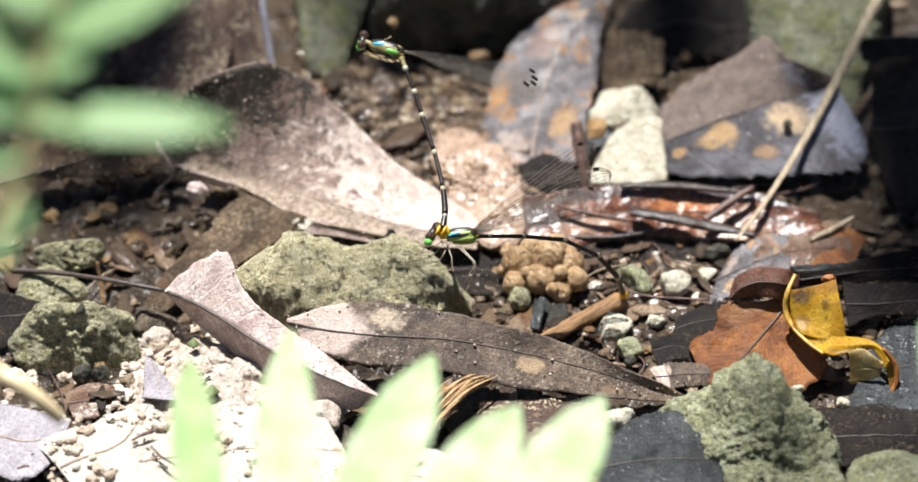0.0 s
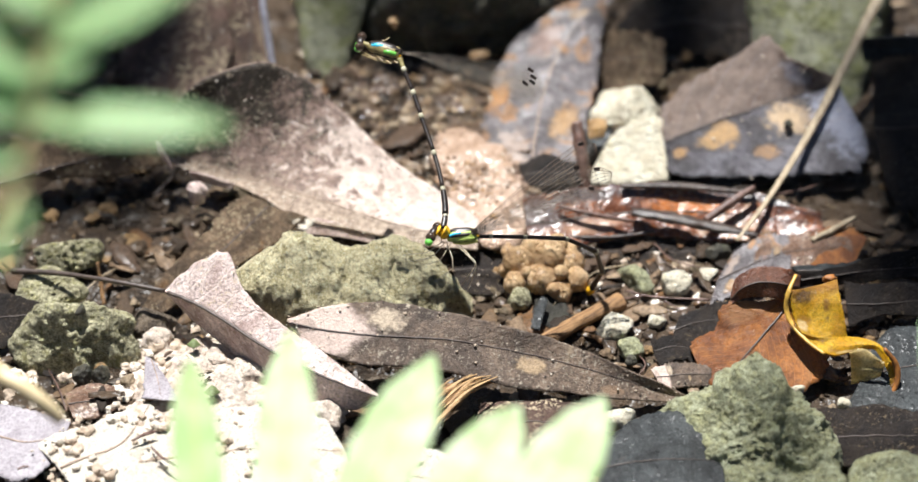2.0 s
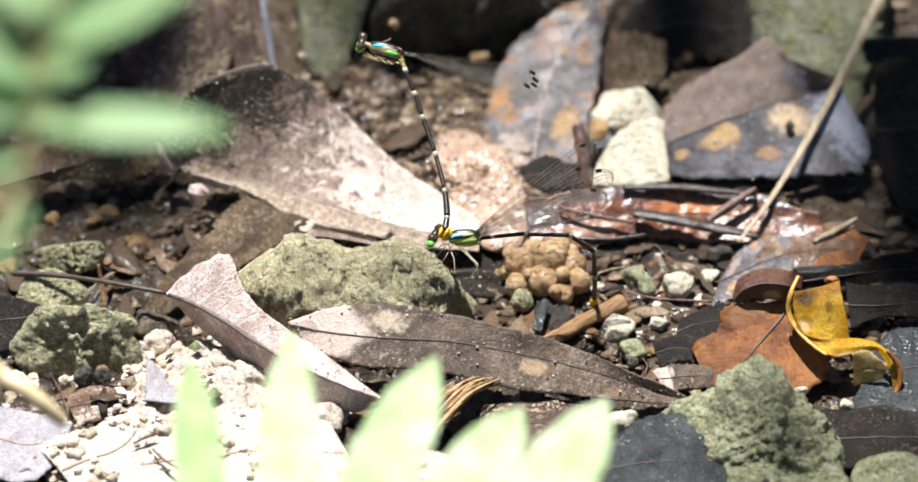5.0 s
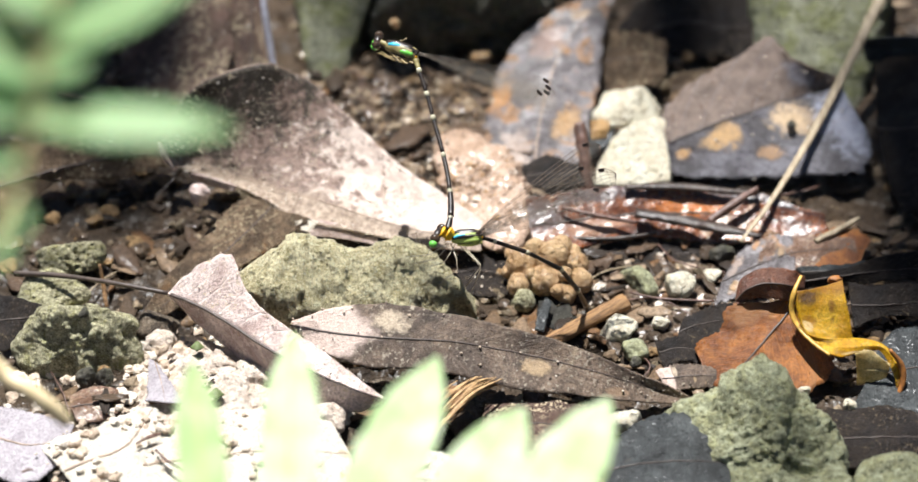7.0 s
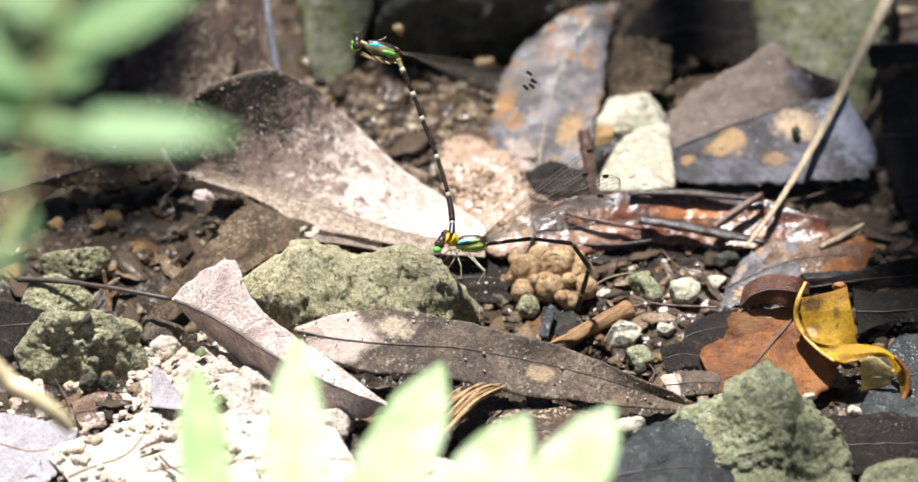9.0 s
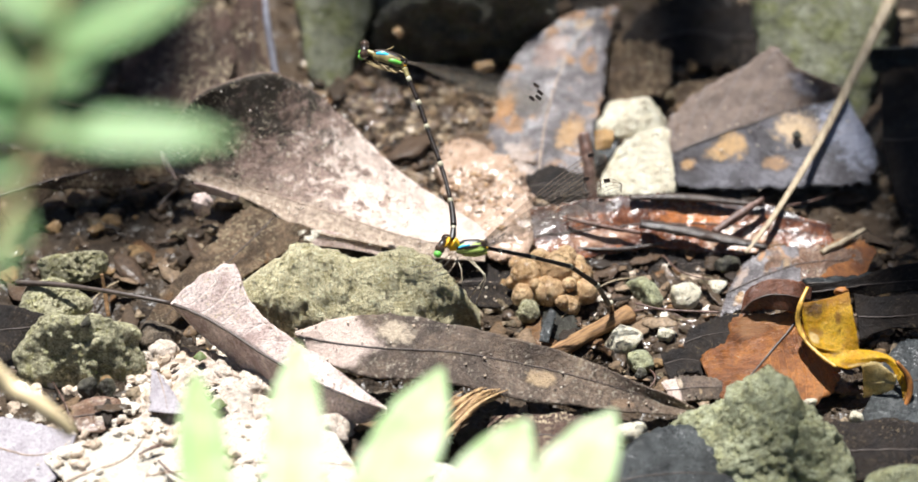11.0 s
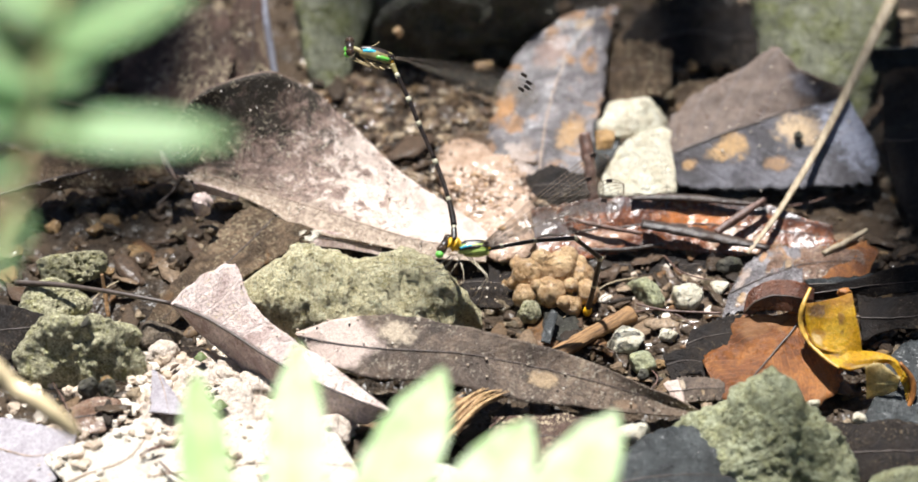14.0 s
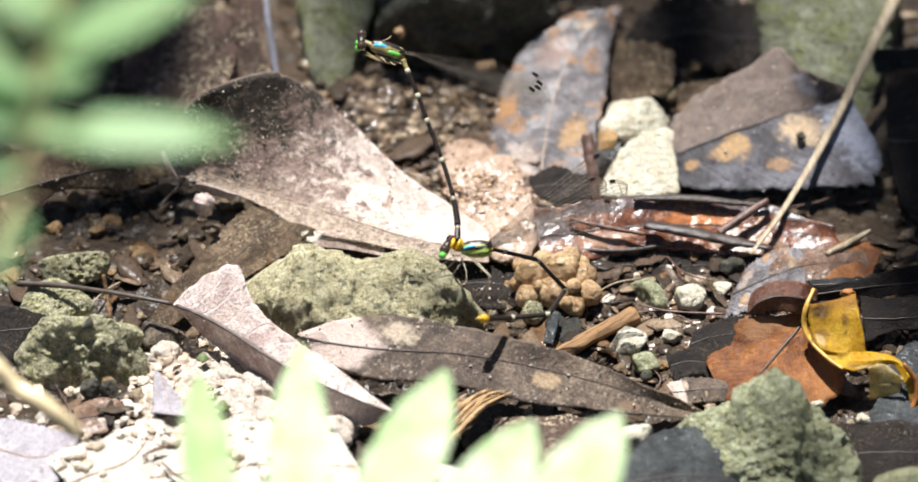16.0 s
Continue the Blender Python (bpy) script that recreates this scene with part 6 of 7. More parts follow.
def head(parent, at, face, side, r):
    """A wide head: a crossbar with a round eye at either end, and the green face between them."""
    at, face, side = np.array(at, float), np.array(face, float), np.array(side, float)
    side /= np.linalg.norm(side)
    v, f = tube(np.array([at - side * r * 1.3, at, at + side * r * 1.3]), [r * 0.55, r * 0.75, r * 0.55], 12)
    ob = build("head", v, f, M_BLACK, parent)
    for s in (-1, 1):
        v, f = ball(at + side * s * r * 1.35, (r * 0.82, r * 0.82, r * 0.82), 3)
        build("eye", v, f, M_EYE, ob, "glossy dark eye")
    for s in (-1, 1):
        v, f = ball(at + face * 0.9 + side * s * r * 0.6, (r * 0.66, r * 0.62, r * 0.58), 3)
        build("cheek", v, f, M_GREEN, ob, "bright green face")
    for s in (-1, 1):
        v, f = tube(np.array([at + face * 0.3, at + face * 1.3 + side * s * 0.9, at + face * 1.9 + side * s * 1.8]), [0.07, 0.05, 0.03], 5)
        build("antenna", v, f, M_BLACK, ob)


def thorax(parent, front, back, r, up, green, body, belly, start, lift, patch):
    """The chest: dark above, green flank cut by a dark seam, blue shoulder stripe, mottled wing roots."""
    front, back, up = np.array(front, float), np.array(back, float), np.array(up, float)
    up /= np.linalg.norm(up)
    axis = back - front
    out = np.cross(axis, up)
    out /= np.linalg.norm(out)
    if out[1] > 0:
        out = -out
    path = spline([front, front + axis * 0.3 + up * 0.15, front + axis * 0.7 + up * 0.1, back], 18)
    v, f = tube(path, [r * 0.62, r * 1.0, r * 1.12, r * 1.05, r * 0.6], 16)
    ob = build("thorax", v, f, body, parent)
    v, f = tube(path + up * r * 0.44, [r * 0.4, r * 0.74, r * 0.78, r * 0.5], 12)
    build("back_plate", v, f, M_BLACK, ob, "black back")
    side = out * r * 0.72
    v, f = tube(spline([front + axis * start + side + up * r * (lift - 0.3), front + axis * 0.6 + side * 1.1 + up * r * lift, front + axis * 0.88 + side + up * r * lift], 16), [r * 0.14, r * 0.40, r * 0.44, r * 0.3], 10)
    build("flank_stripe", v, f, green, ob, "green flank stripe")
    v, f = tube(spline([front + axis * 0.18 - up * r * 0.75 + side * 0.7, front + axis * 0.6 - up * r * 0.85 + side * 0.7, front + axis * 0.98 - up * r * 0.6 + side * 0.6], 12), [r * 0.2, r * 0.36, r * 0.3], 10)
    build("belly", v, f, belly, ob, "yellowish underside")
    v, f = tube(spline([front + axis * 0.2 + side * 1.15 - up * r * 0.52, front + axis * 0.6 + side * 1.2 - up * r * 0.42, front + axis * 0.9 + side * 1.0 - up * r * 0.36], 12), [r * 0.10, r * 0.22, r * 0.08], 6)
    build("flank_seam", v, f, M_BLACK, ob, "thin dark seam")
    if body == green:
        v, f = tube(spline([front + axis * 0.04 + side * 0.95 + up * r * 0.30, front + axis * 0.45 + side * 1.15 + up * r * 0.46, front + axis * 0.92 + side * 0.95 + up * r * 0.52], 14), [r * 0.22, r * 0.34, r * 0.30, r * 0.16], 8)
        build("side_band", v, f, M_BLACK, ob, "black side band")
    for k, (along, high, tone) in enumerate(((0.80, 0.55, M_YELLOW), (0.90, 0.30, M_OLIVECUT), (0.97, 0.55, M_BLACK), (0.99, 0.15, M_YELLOW), (0.86, 0.80, M_BLACK))):
        v, f = ball(front + axis * along + side * 0.75 + up * r * high, (r * 0.22, r * 0.2, r * 0.2), 2, k, 0.25, 1.5, k)
        build("wing_root", v, f, tone, ob)
    proud = 1.25 if body == green else 0.72
    v, f = tube(spline([front + axis * 0.08 + side * proud + up * r * 0.42, front + axis * 0.26 + side * proud + up * r * 0.68, front + axis * 0.46 + side * proud + up * r * 0.80], 10), [patch * 0.22, patch * 0.42, patch * 0.26], 8)
    build("shoulder_stripe", v, f, M_BLUE, ob, "sky blue shoulder stripe")
    v, f = tube(spline([front + axis * 0.72 + up * r * 0.85, front + axis * 0.95 + up * r * 0.9], 6), [r * 0.3, r * 0.35, r * 0.2], 8)
    build("wing_base", v, f, M_OLIVECUT, ob)
    return ob


def make_male():
    base = (-2.6, -27.6, 24.0)
    ob = thing("damselfly", base, "male damselfly, black, green and blue, standing upright on its mate's neck", "damselfly", "damselfly pair")
    head(ob, (-16.8, 3.0, 40.0), np.array([-0.45, -0.5, -0.85]), (-16.6, 5.2, 40.2) - np.array((-17.1, 0.3, 39.8)), 0.95)
    v, f = tube(spline([(-16.4, 2.6, 40.0), (-15.0, 1.9, 39.8)], 6), [0.35, 0.55], 10)
    build("neck", v, f, M_OLIVECUT, ob)
    thorax(ob, (-15.3, 1.9, 39.8), (-10.0, 0.2, 39.1), 1.15, (0.1, 0.3, 1.0), M_GREEN, M_OLIVECUT, M_TANCUT, 0.40, 0.28, 1.15)
    for k, (t, s) in enumerate([((13.7, -2.9, 38.5), 0.0), ((14.2, -5.1, 38.5), 1.0), ((12.7, -6.3, 38.0), 2.0), ((14.0, -5.3, 37.5), 3.0)]):
        wing(ob, np.array((-10.5, 1.0, 39.5)) + np.array([0, k * 0.25, -k * 0.12]), t, (-0.12, -0.5 + 0.05 * k, -0.8), 4.2, s, 0.2)
    line = spline([(-10.2, -0.5, 39.0), (-9.5, -2.2, 38.0), (-7.8, -5.8, 35.6), (-6.2, -10.0, 33.0), (-4.2, -15.3, 30.0), (-2.8, -20.5, 27.3), (-2.3, -24.4, 25.2), (-2.6, -27.4, 24.0)], 57)
    for a, b in ((0, 7), (7, 15), (15, 22), (22, 31), (31, 40), (40, 49), (49, 56)):
        r = 0.62 if a < 7 else 0.46
        v, f = tube(line[a:b + 1], [r * 0.85, 0.38, 0.38] if b < 49 else [0.42, 0.52, 0.54], 10)
        seg = build("abdomen_segment", v, f, M_BLACK if a else M_OLIVECUT, ob)
        if 0 < a:
            d = line[a + 1] - line[a]
            d /= np.linalg.norm(d)
            v, f = tube(np.array([line[a] - d * 0.1, line[a] + d * 0.35, line[a] + d * 0.85]), [0.40, 0.47, 0.40], 10)
            build("ring", v, f, M_RING, seg, "cream ring")
    for s in (-0.5, 0.5):
        v, f = tube(spline([(-2.6, -26.9, 24.2), (-2.9, -27.8, 24.0), (-3.2, -28.1, 23.4)], 8) + np.array([s, -0.3, 0]), [0.3, 0.24, 0.14], 8)
        build("clasper", v, f, M_YELLOW, ob, "yellow claspers")
    for a, b, c in (((-14.8, 1.3, 39.3), (-13.0, -1.0, 38.8), (-16.9, 2.0, 39.0)), ((-14.0, 0.9, 39.1), (-11.6, -1.3, 38.5), (-15.7, 0.3, 38.8)), ((-13.0, 0.5, 39.0), (-10.5, -1.1, 38.6), (-14.6, -0.1, 38.6)),
                    ((-14.6, 1.3, 39.4), (-13.0, -0.3, 39.0), (-16.7, 0.8, 38.9)), ((-13.8, 1.0, 39.3), (-12.0, -0.5, 38.9), (-15.2, 0.1, 38.7)), ((-12.8, 0.6, 39.1), (-10.9, -0.3, 38.8), (-14.0, -0.3, 38.5))):
        leg(ob, [a, b, (np.array(b) + np.array(c)) / 2 + np.array([0, 0, -0.2]), c], 0.12, M_TANCUT)
    v, f = tube(spline([(-14.0, 2.5, 40.1), (-12.5, 2.9, 40.5), (-12.0, 3.3, 40.7)], 6), [0.1, 0.08], 5)
    build("leg", v, f, M_TANCUT, ob)
    return ob


def make_female():
    base = (0.1, -26.9, 22.0)
    ob = thing("damselfly", base, "female damselfly, black and green, clinging to the stone, abdomen bent down", "damselfly", "damselfly pair")
    head(ob, (-4.1, -27.1, 23.0), np.array((-4.8, -29.1, 22.6)) - np.array((-4.1, -27.3, 23.0)), np.array((-3.4, -25.4, 23.0)) - np.array((-4.6, -28.3, 23.0)), 1.05)
    v, f = tube(spline([(-3.4, -26.6, 22.5), (-2.7, -26.7, 22.8), (-1.7, -27.0, 22.3)], 8), [0.7, 1.4, 0.8], 12)
    build("neck", v, f, M_YELLOW, ob, "yellow neck plate")
    thorax(ob, (-2.0, -27.1, 22.0), (3.1, -26.9, 22.2), 1.12, (-0.1, 0.35, 1.0), M_LIME, M_LIME, M_YELLOWGREEN, 0.12, -0.15, 0.62)
    for k, (t, d) in enumerate([((21.6, -14.9, 34.0), (0.45, -0.4, -0.8)), ((20.8, -17.8, 31.0), (0.4, -0.4, -0.8)), ((24.5, -17.1, 30.0), (0.3, -0.45, -0.8)), ((23.5, -20.2, 28.0), (0.25, -0.45, -0.8))]):
        wing(ob, np.array((1.9, -27.4, 23.2)) + np.array([k * 0.3, 0, -k * 0.15]), t, d, 4.2, k + 0.5, 1.0)
    for a, b, c, e in (((-2.1, -27.0, 21.0), (-1.1, -30.0, 20.0), (-1.0, -30.9, 18.5), (-4.0, -31.4, 16.0)), ((-0.8, -27.3, 21.0), (2.3, -31.5, 20.5), (2.6, -32.2, 19.8), (0.4, -31.2, 15.2)), ((-0.2, -27.3, 21.0), (2.7, -32.0, 20.6), (2.8, -32.5, 19.8), (1.2, -31.9, 14.2)),
                       ((-2.3, -27.2, 21.0), (-3.7, -28.7, 20.0), (-4.7, -28.7, 19.0), (-8.1, -26.1, 16.0)), ((-1.3, -27.2, 21.0), (-2.5, -29.3, 20.0), (-3.2, -29.0, 18.5), (-5.4, -26.1, 15.5)), ((-2.6, -26.9, 21.0), (-4.7, -28.6, 20.4), (-5.4, -28.2, 19.6), (-9.1, -25.5, 17.0))):
        leg(ob, [a, b, c, e], 0.09)
    v, f = tube(spline([(2.8, -27.0, 22.2), (3.3, -26.9, 22.0)], 6), [0.62, 0.5], 12)
    build("abdomen_base", v, f, M_BLACK, ob)
    segs = []
    for i, n in enumerate((7.7, 7.5, 7.2, 6.0, 7.7)):
        s = segment(ob, n, (0.35, 0.35, 0.38, 0.42, 0.46)[i], (0.34, 0.36, 0.40, 0.45, 0.52)[i], i > 0, i == 4)
        if i == 0:
            v, f = tube(np.array([[0, 0, -1.7], [0, 0, -2.0], [0, 0, -2.3]]) + BASE[ob.name], [0.37, 0.42, 0.37], 12)
            build("ring", v, f, M_RING, s, "thin cream ring")
        segs.append(s)
    return ob, segs


male = make_male()
female, female_segments = make_female()


# ---- ferns over the litter ----
def frond(label, rachis, leaflets, material, first=None):
    """A frond: a stalk with leaflets, each a tapered, slightly folded blade."""
    ob = thing("fern_frond", rachis[-1], label, "fern", "fern fronds")
    v, f = tube(spline(rachis, 30), [0.6, 0.6, 0.6], 8)
    build("stalk", v, f, M_STEM, ob)
    for k, (a, b, w) in enumerate(leaflets):
        a, b = np.array(a, float), np.array(b, float)
        axis = b - a
        side = np.cross(axis, np.array([0.0, -0.35, 0.94]))
        side /= np.linalg.norm(side)
        mid = [a, a + axis * 0.3 + np.array([0, -0.6, 0.8]) * 0.8, a + axis * 0.7 + np.array([0, -0.6, 0.8]) * 0.8, b]
        prof = (0.55, 1.0, 0.85, 0.06)
        top = [p + side * w * q for p, q in zip(mid, prof)]
        low = [p - side * w * q for p, q in zip(mid, prof)]
        v, f, uv, line = sheet(top, mid, low, 30, 5, 0.2, 0.5, 0.08, 0.4, seed=30.0 + k)
        blade = build("leaflet", v, f, first if first and k == 0 else material, ob, "", uv)
        v, f = tube(line[:-2], [0.25, 0.18, 0.08], 6)
        build("leaflet_rib", v, f, M_STEM, blade)
    return ob


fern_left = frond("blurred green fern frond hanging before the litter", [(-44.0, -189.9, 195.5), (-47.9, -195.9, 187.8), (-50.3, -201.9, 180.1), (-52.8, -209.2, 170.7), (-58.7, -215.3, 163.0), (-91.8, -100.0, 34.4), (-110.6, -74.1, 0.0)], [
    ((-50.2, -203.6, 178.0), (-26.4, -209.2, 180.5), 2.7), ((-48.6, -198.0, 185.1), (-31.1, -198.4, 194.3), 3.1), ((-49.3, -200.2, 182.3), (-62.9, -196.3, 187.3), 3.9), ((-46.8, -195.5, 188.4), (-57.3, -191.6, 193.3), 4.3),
    ((-50.7, -202.8, 179.0), (-65.0, -201.5, 180.7), 3.4), ((-51.7, -206.6, 174.1), (-62.9, -206.2, 174.6), 2.6), ((-53.8, -211.0, 168.5), (-50.9, -211.2, 168.3), 3.1), ((-49.3, -199.8, 182.9), (-42.8, -200.7, 184.9), 2.6), ((-55.9, -213.5, 165.2), (-52.1, -212.7, 166.3), 2.2)], M_FERN_SHADED)
# The first leaflet's greener copy stands for its turn away from the sun.
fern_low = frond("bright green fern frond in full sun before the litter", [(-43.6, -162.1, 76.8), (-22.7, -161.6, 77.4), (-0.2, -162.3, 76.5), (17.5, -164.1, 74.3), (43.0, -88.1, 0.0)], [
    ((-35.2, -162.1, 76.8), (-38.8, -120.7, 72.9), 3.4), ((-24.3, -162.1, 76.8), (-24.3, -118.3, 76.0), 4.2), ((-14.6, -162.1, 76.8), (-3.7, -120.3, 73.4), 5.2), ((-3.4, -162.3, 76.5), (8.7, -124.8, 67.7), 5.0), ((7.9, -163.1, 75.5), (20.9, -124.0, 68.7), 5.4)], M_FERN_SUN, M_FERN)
fern_rim = frond("blurred green fern tip at the rim", [(72.2, -132.1, 64.0), (73.8, -135.2, 60.0), (78.3, -126.5, 40.0), (84.3, -91.8, 2.0)], [((73.3, -136.5, 60.0), (68.6, -101.1, 64.0), 2.4), ((73.1, -132.4, 62.0), (79.2, -105.2, 66.0), 2.2)], M_FERN_SHADED)
stick("stem", "pale yellow bent stem in full sun", M_PALESTEM, [(-104.8, -66.9, 0.0), (-78.3, -96.3, 55.4), (-67.8, -103.0, 55.0), (-63.0, -104.9, 52.5), (-59.3, -105.4, 48.6)], [1.2, 1.3, 1.4, 1.4, 1.0], "stem", "stems", 10, 0.1)


# ---- loose grit and litter ----
def scatter(name, label, category, material, zones, seed, sink=0.35):
    """Loose bits lying on the soil: lumps of many sizes."""
    rng = random.Random(seed)
    unit = [ball((0, 0, 0), (1, 1, 1), 2, 0, 0.55, 1.1, k) for k in range(8)]
    verts, faces, n = [], [], 0
    for count, x0, x1, y0, y1, small, large in zones:
        for _ in range(count):
            x, y = rng.uniform(x0, x1), rng.uniform(y0, y1)
            r = small + (large - small) * rng.random() ** 2.5
            v, f = unit[rng.randrange(8)]
            w = rng.uniform(0, 6.3)
            c, s = math.cos(w), math.sin(w)
            q = v * np.array([r * rng.uniform(0.7, 1.4), r, r * rng.uniform(0.5, 0.9)])
            q = q @ np.array([[c, s, 0], [-s, c, 0], [0, 0, 1]]) + np.array([x, y, level(x, y) + r * sink])
            verts.append(q)
            faces += [tuple(i + n for i in t) for t in f]
            n += len(q)
    ob = build(name, np.vstack(verts), faces, material, smooth=False)
    tagged(ob, label, category, kind="stuff")


scatter("soil_grit", "wet brown soil crumbs and grit on the ground", "grit", M_CRUMB,
        [(1500, -95, 95, -75, 95, 0.3, 1.1), (450, 0, 75, -32, 2, 0.3, 1.4), (200, -80, -32, -8, 28, 0.4, 2.0)], 5)
scatter("soil_lump", "glistening wet brown lumps of a small soil heap", "soil lumps", M_WETHEAP, [(2200, -28, 10, 12, 64, 0.25, 1.1)], 6)


def mud_grains():
    """Glistening grains that stud the tongue of mud."""
    rng = random.Random(27)
    unit = [ball((0, 0, 0), (1, 1, 1), 1, 0, 0.4, 1.1, k) for k in range(6)]
    skin = np.array([v.co[:] for v in mud.data.vertices if v.normal.z > 0.1]) / MM + np.array(mud.location[:]) / MM
    verts, faces, n = [], [], 0
    for _ in range(900):
        p = skin[rng.randrange(len(skin))]
        if wave(p, 0.15, 5.0) < -0.25:
            continue
        r = 0.14 + 0.42 * rng.random() ** 3
        v, f = unit[rng.randrange(6)]
        verts.append(v * np.array([r, r * rng.uniform(0.7, 1.3), r * 0.8]) + p)
        faces += [tuple(k + n for k in t) for t in f]
        n += len(v)
    ob = build("mud_grain", np.vstack(verts), faces, M_MUDGRAIN)
    tagged(ob, "glistening tan grains on the wet mud", "grains", kind="stuff")


mud_grains()
scatter("leaf_mould_crumb", "dark and tan crumbs of leaf mould in the shade", "crumbs", M_CRUMB, [(90, 22, 52, 40, 70, 0.4, 1.5), (160, -62, -38, 40, 80, 0.4, 1.6), (120, -24, 20, 60, 92, 0.4, 1.8)], 9, 2.0)
scatter("pale_crumb", "pale dry soil crumbs in the sun", "crumbs", M_CRUMB_PALE, [(450, -56, -22, -60, -22, 0.4, 1.6), (200, -80, -50, -65, -35, 0.4, 1.3), (90, 20, 50, -26, 0, 0.25, 1.0)], 7)


def leaf_grains():
    """Sand grains and crumbs that lie on the leaves."""
    rng = random.Random(21)
    unit = [ball((0, 0, 0), (1, 1, 1), 1, 0, 0.5, 1.1, k) for k in range(6)]
    verts, faces, n = [], [], 0
    for index, blade in enumerate(GRAINS[:9]):
        span = np.ptp(blade, axis=0)
        for _ in range(int((20 + 0.10 * span[0] * span[1]) * {0: 13.0, 1: 5.0, 2: 2.0}.get(index, 1.0))):
            p = blade[int(len(blade) * (rng.random() if index else rng.random() ** 1.5 * 0.9))]
            if wave(p, 0.12, 8.0) < -0.05:
                continue
            r = 0.06 + 0.14 * rng.random() ** 2 if index < 2 else 0.08 + 0.22 * rng.random() ** 3
            v, f = unit[rng.randrange(6)]
            q = v * np.array([r, r * rng.uniform(0.7, 1.3), r * 0.8]) + p + np.array([rng.uniform(-0.5, 0.5), rng.uniform(-0.5, 0.5), r * 0.4])
            verts.append(q)
            faces += [tuple(i + n for i in t) for t in f]
            n += len(q)
    ob = build("sand_grain", np.vstack(verts), faces, M_CRUMB_PALE)
    tagged(ob, "pale sand grains and crumbs lying on the dead leaves", "sand grains", kind="stuff")


leaf_grains()


def sunlit_crumbs():
    """Dry crumbs strewn over the pale sunlit leaves, thickest along their edges."""
    rng = random.Random(52)
    unit = [ball((0, 0, 0), (1, 1, 1), 2, 0, 0.55, 1.1, k) for k in range(6)]
    verts, faces, n = [], [], 0
    for blade in PALE_BLADES:
        for _ in range(170):
            p = blade[rng.randrange(len(blade))] + np.array([rng.uniform(-2.5, 2.5), rng.uniform(-2.5, 2.5), 0.0])
            if wave(p, 0.10, 4.0) < 0.0:
                continue
            r = 0.22 + 0.9 * rng.random() ** 3
            v, f = unit[rng.randrange(6)]
            verts.append(v * np.array([r, r * rng.uniform(0.7, 1.3), r * 0.75]) + p + np.array([0, 0, r * 0.3]))
            faces += [tuple(i + n for i in t) for t in f]
            n += len(v)
    ob = build("dry_crumb", np.vstack(verts), faces, M_CRUMB_PALE, smooth=False)
    tagged(ob, "pale dry crumbs strewn over the pale sunlit leaves", "crumbs", kind="stuff")


sunlit_crumbs()


def rootlets():
    """Thin dead roots and fibres over the soil."""
    rng = random.Random(33)
    for x, y in ((-70, 12), (-52, 18), (-62, -14), (-40, -36), (-66, -42), (22, -14), (34, -20), (14, -26), (40, -8), (28, -34), (-20, 44), (-2, 50), (66, -14), (60, 14), (38, -52), (-34, 30)):
        a, n = rng.uniform(0, 6.3), rng.uniform(4, 10)
        d = np.array([math.cos(a), math.sin(a), 0]) * n
        e = np.array([-d[1], d[0], 0]) * rng.uniform(-0.5, 0.5)
        c = np.array([x, y, level(x, y) + 1.0])
        stick("rootlet", "thin dead rootlet lying on the soil", M_STICK_PLUM if rng.random() < 0.6 else M_STRAW,
              [c - d, c - d * 0.3 + e + np.array([0, 0, 1.2]), c + d * 0.4 + e * 0.4 + np.array([0, 0, 0.8]), c + d - e * 0.6], [0.16, 0.13, 0.08], "rootlet", "rootlets", 6, 0.1, 1.0, 24)


rootlets()


def leaf_scraps():
    """Small shreds of rotten leaf between the larger leaves."""
    rng = random.Random(11)
    verts, faces, n = [], [], 0
    for k in range(640):
        x, y = rng.uniform(-90, 90), rng.uniform(-70, 90)
        if k > 420:
            x, y = rng.uniform(12, 85), rng.uniform(-38, 8)
        a, r = rng.uniform(0, 6.3), rng.uniform(1.0, 5.0 if k < 420 else 3.5)
        d, e = np.array([math.cos(a), math.sin(a), rng.uniform(-0.25, 0.25)]) * r, np.array([-math.sin(a), math.cos(a), rng.uniform(-0.2, 0.2)]) * r * rng.uniform(0.25, 0.6)
        c = np.array([x, y, level(x, y) + rng.uniform(0.5, 1.6)])
        v, f, _, _ = sheet([c - d + e * 0.3, c + e, c + d + e * 0.2], [c - d, c + np.array([0, 0, 0.4]), c + d], [c - d - e * 0.3, c - e * 0.9, c + d - e * 0.2], 9, 2, 0.2, 0.9, 0.4, seed=rng.uniform(0, 99))
        verts.append(v)
        faces += [tuple(i + n for i in t) for t in f]
        n += len(v)
    ob = build("leaf_scrap", np.vstack(verts), faces, M_SCRAP)
    tagged(ob, "small dark shreds of rotten leaf on the soil", "leaf scraps", kind="stuff")


leaf_scraps()


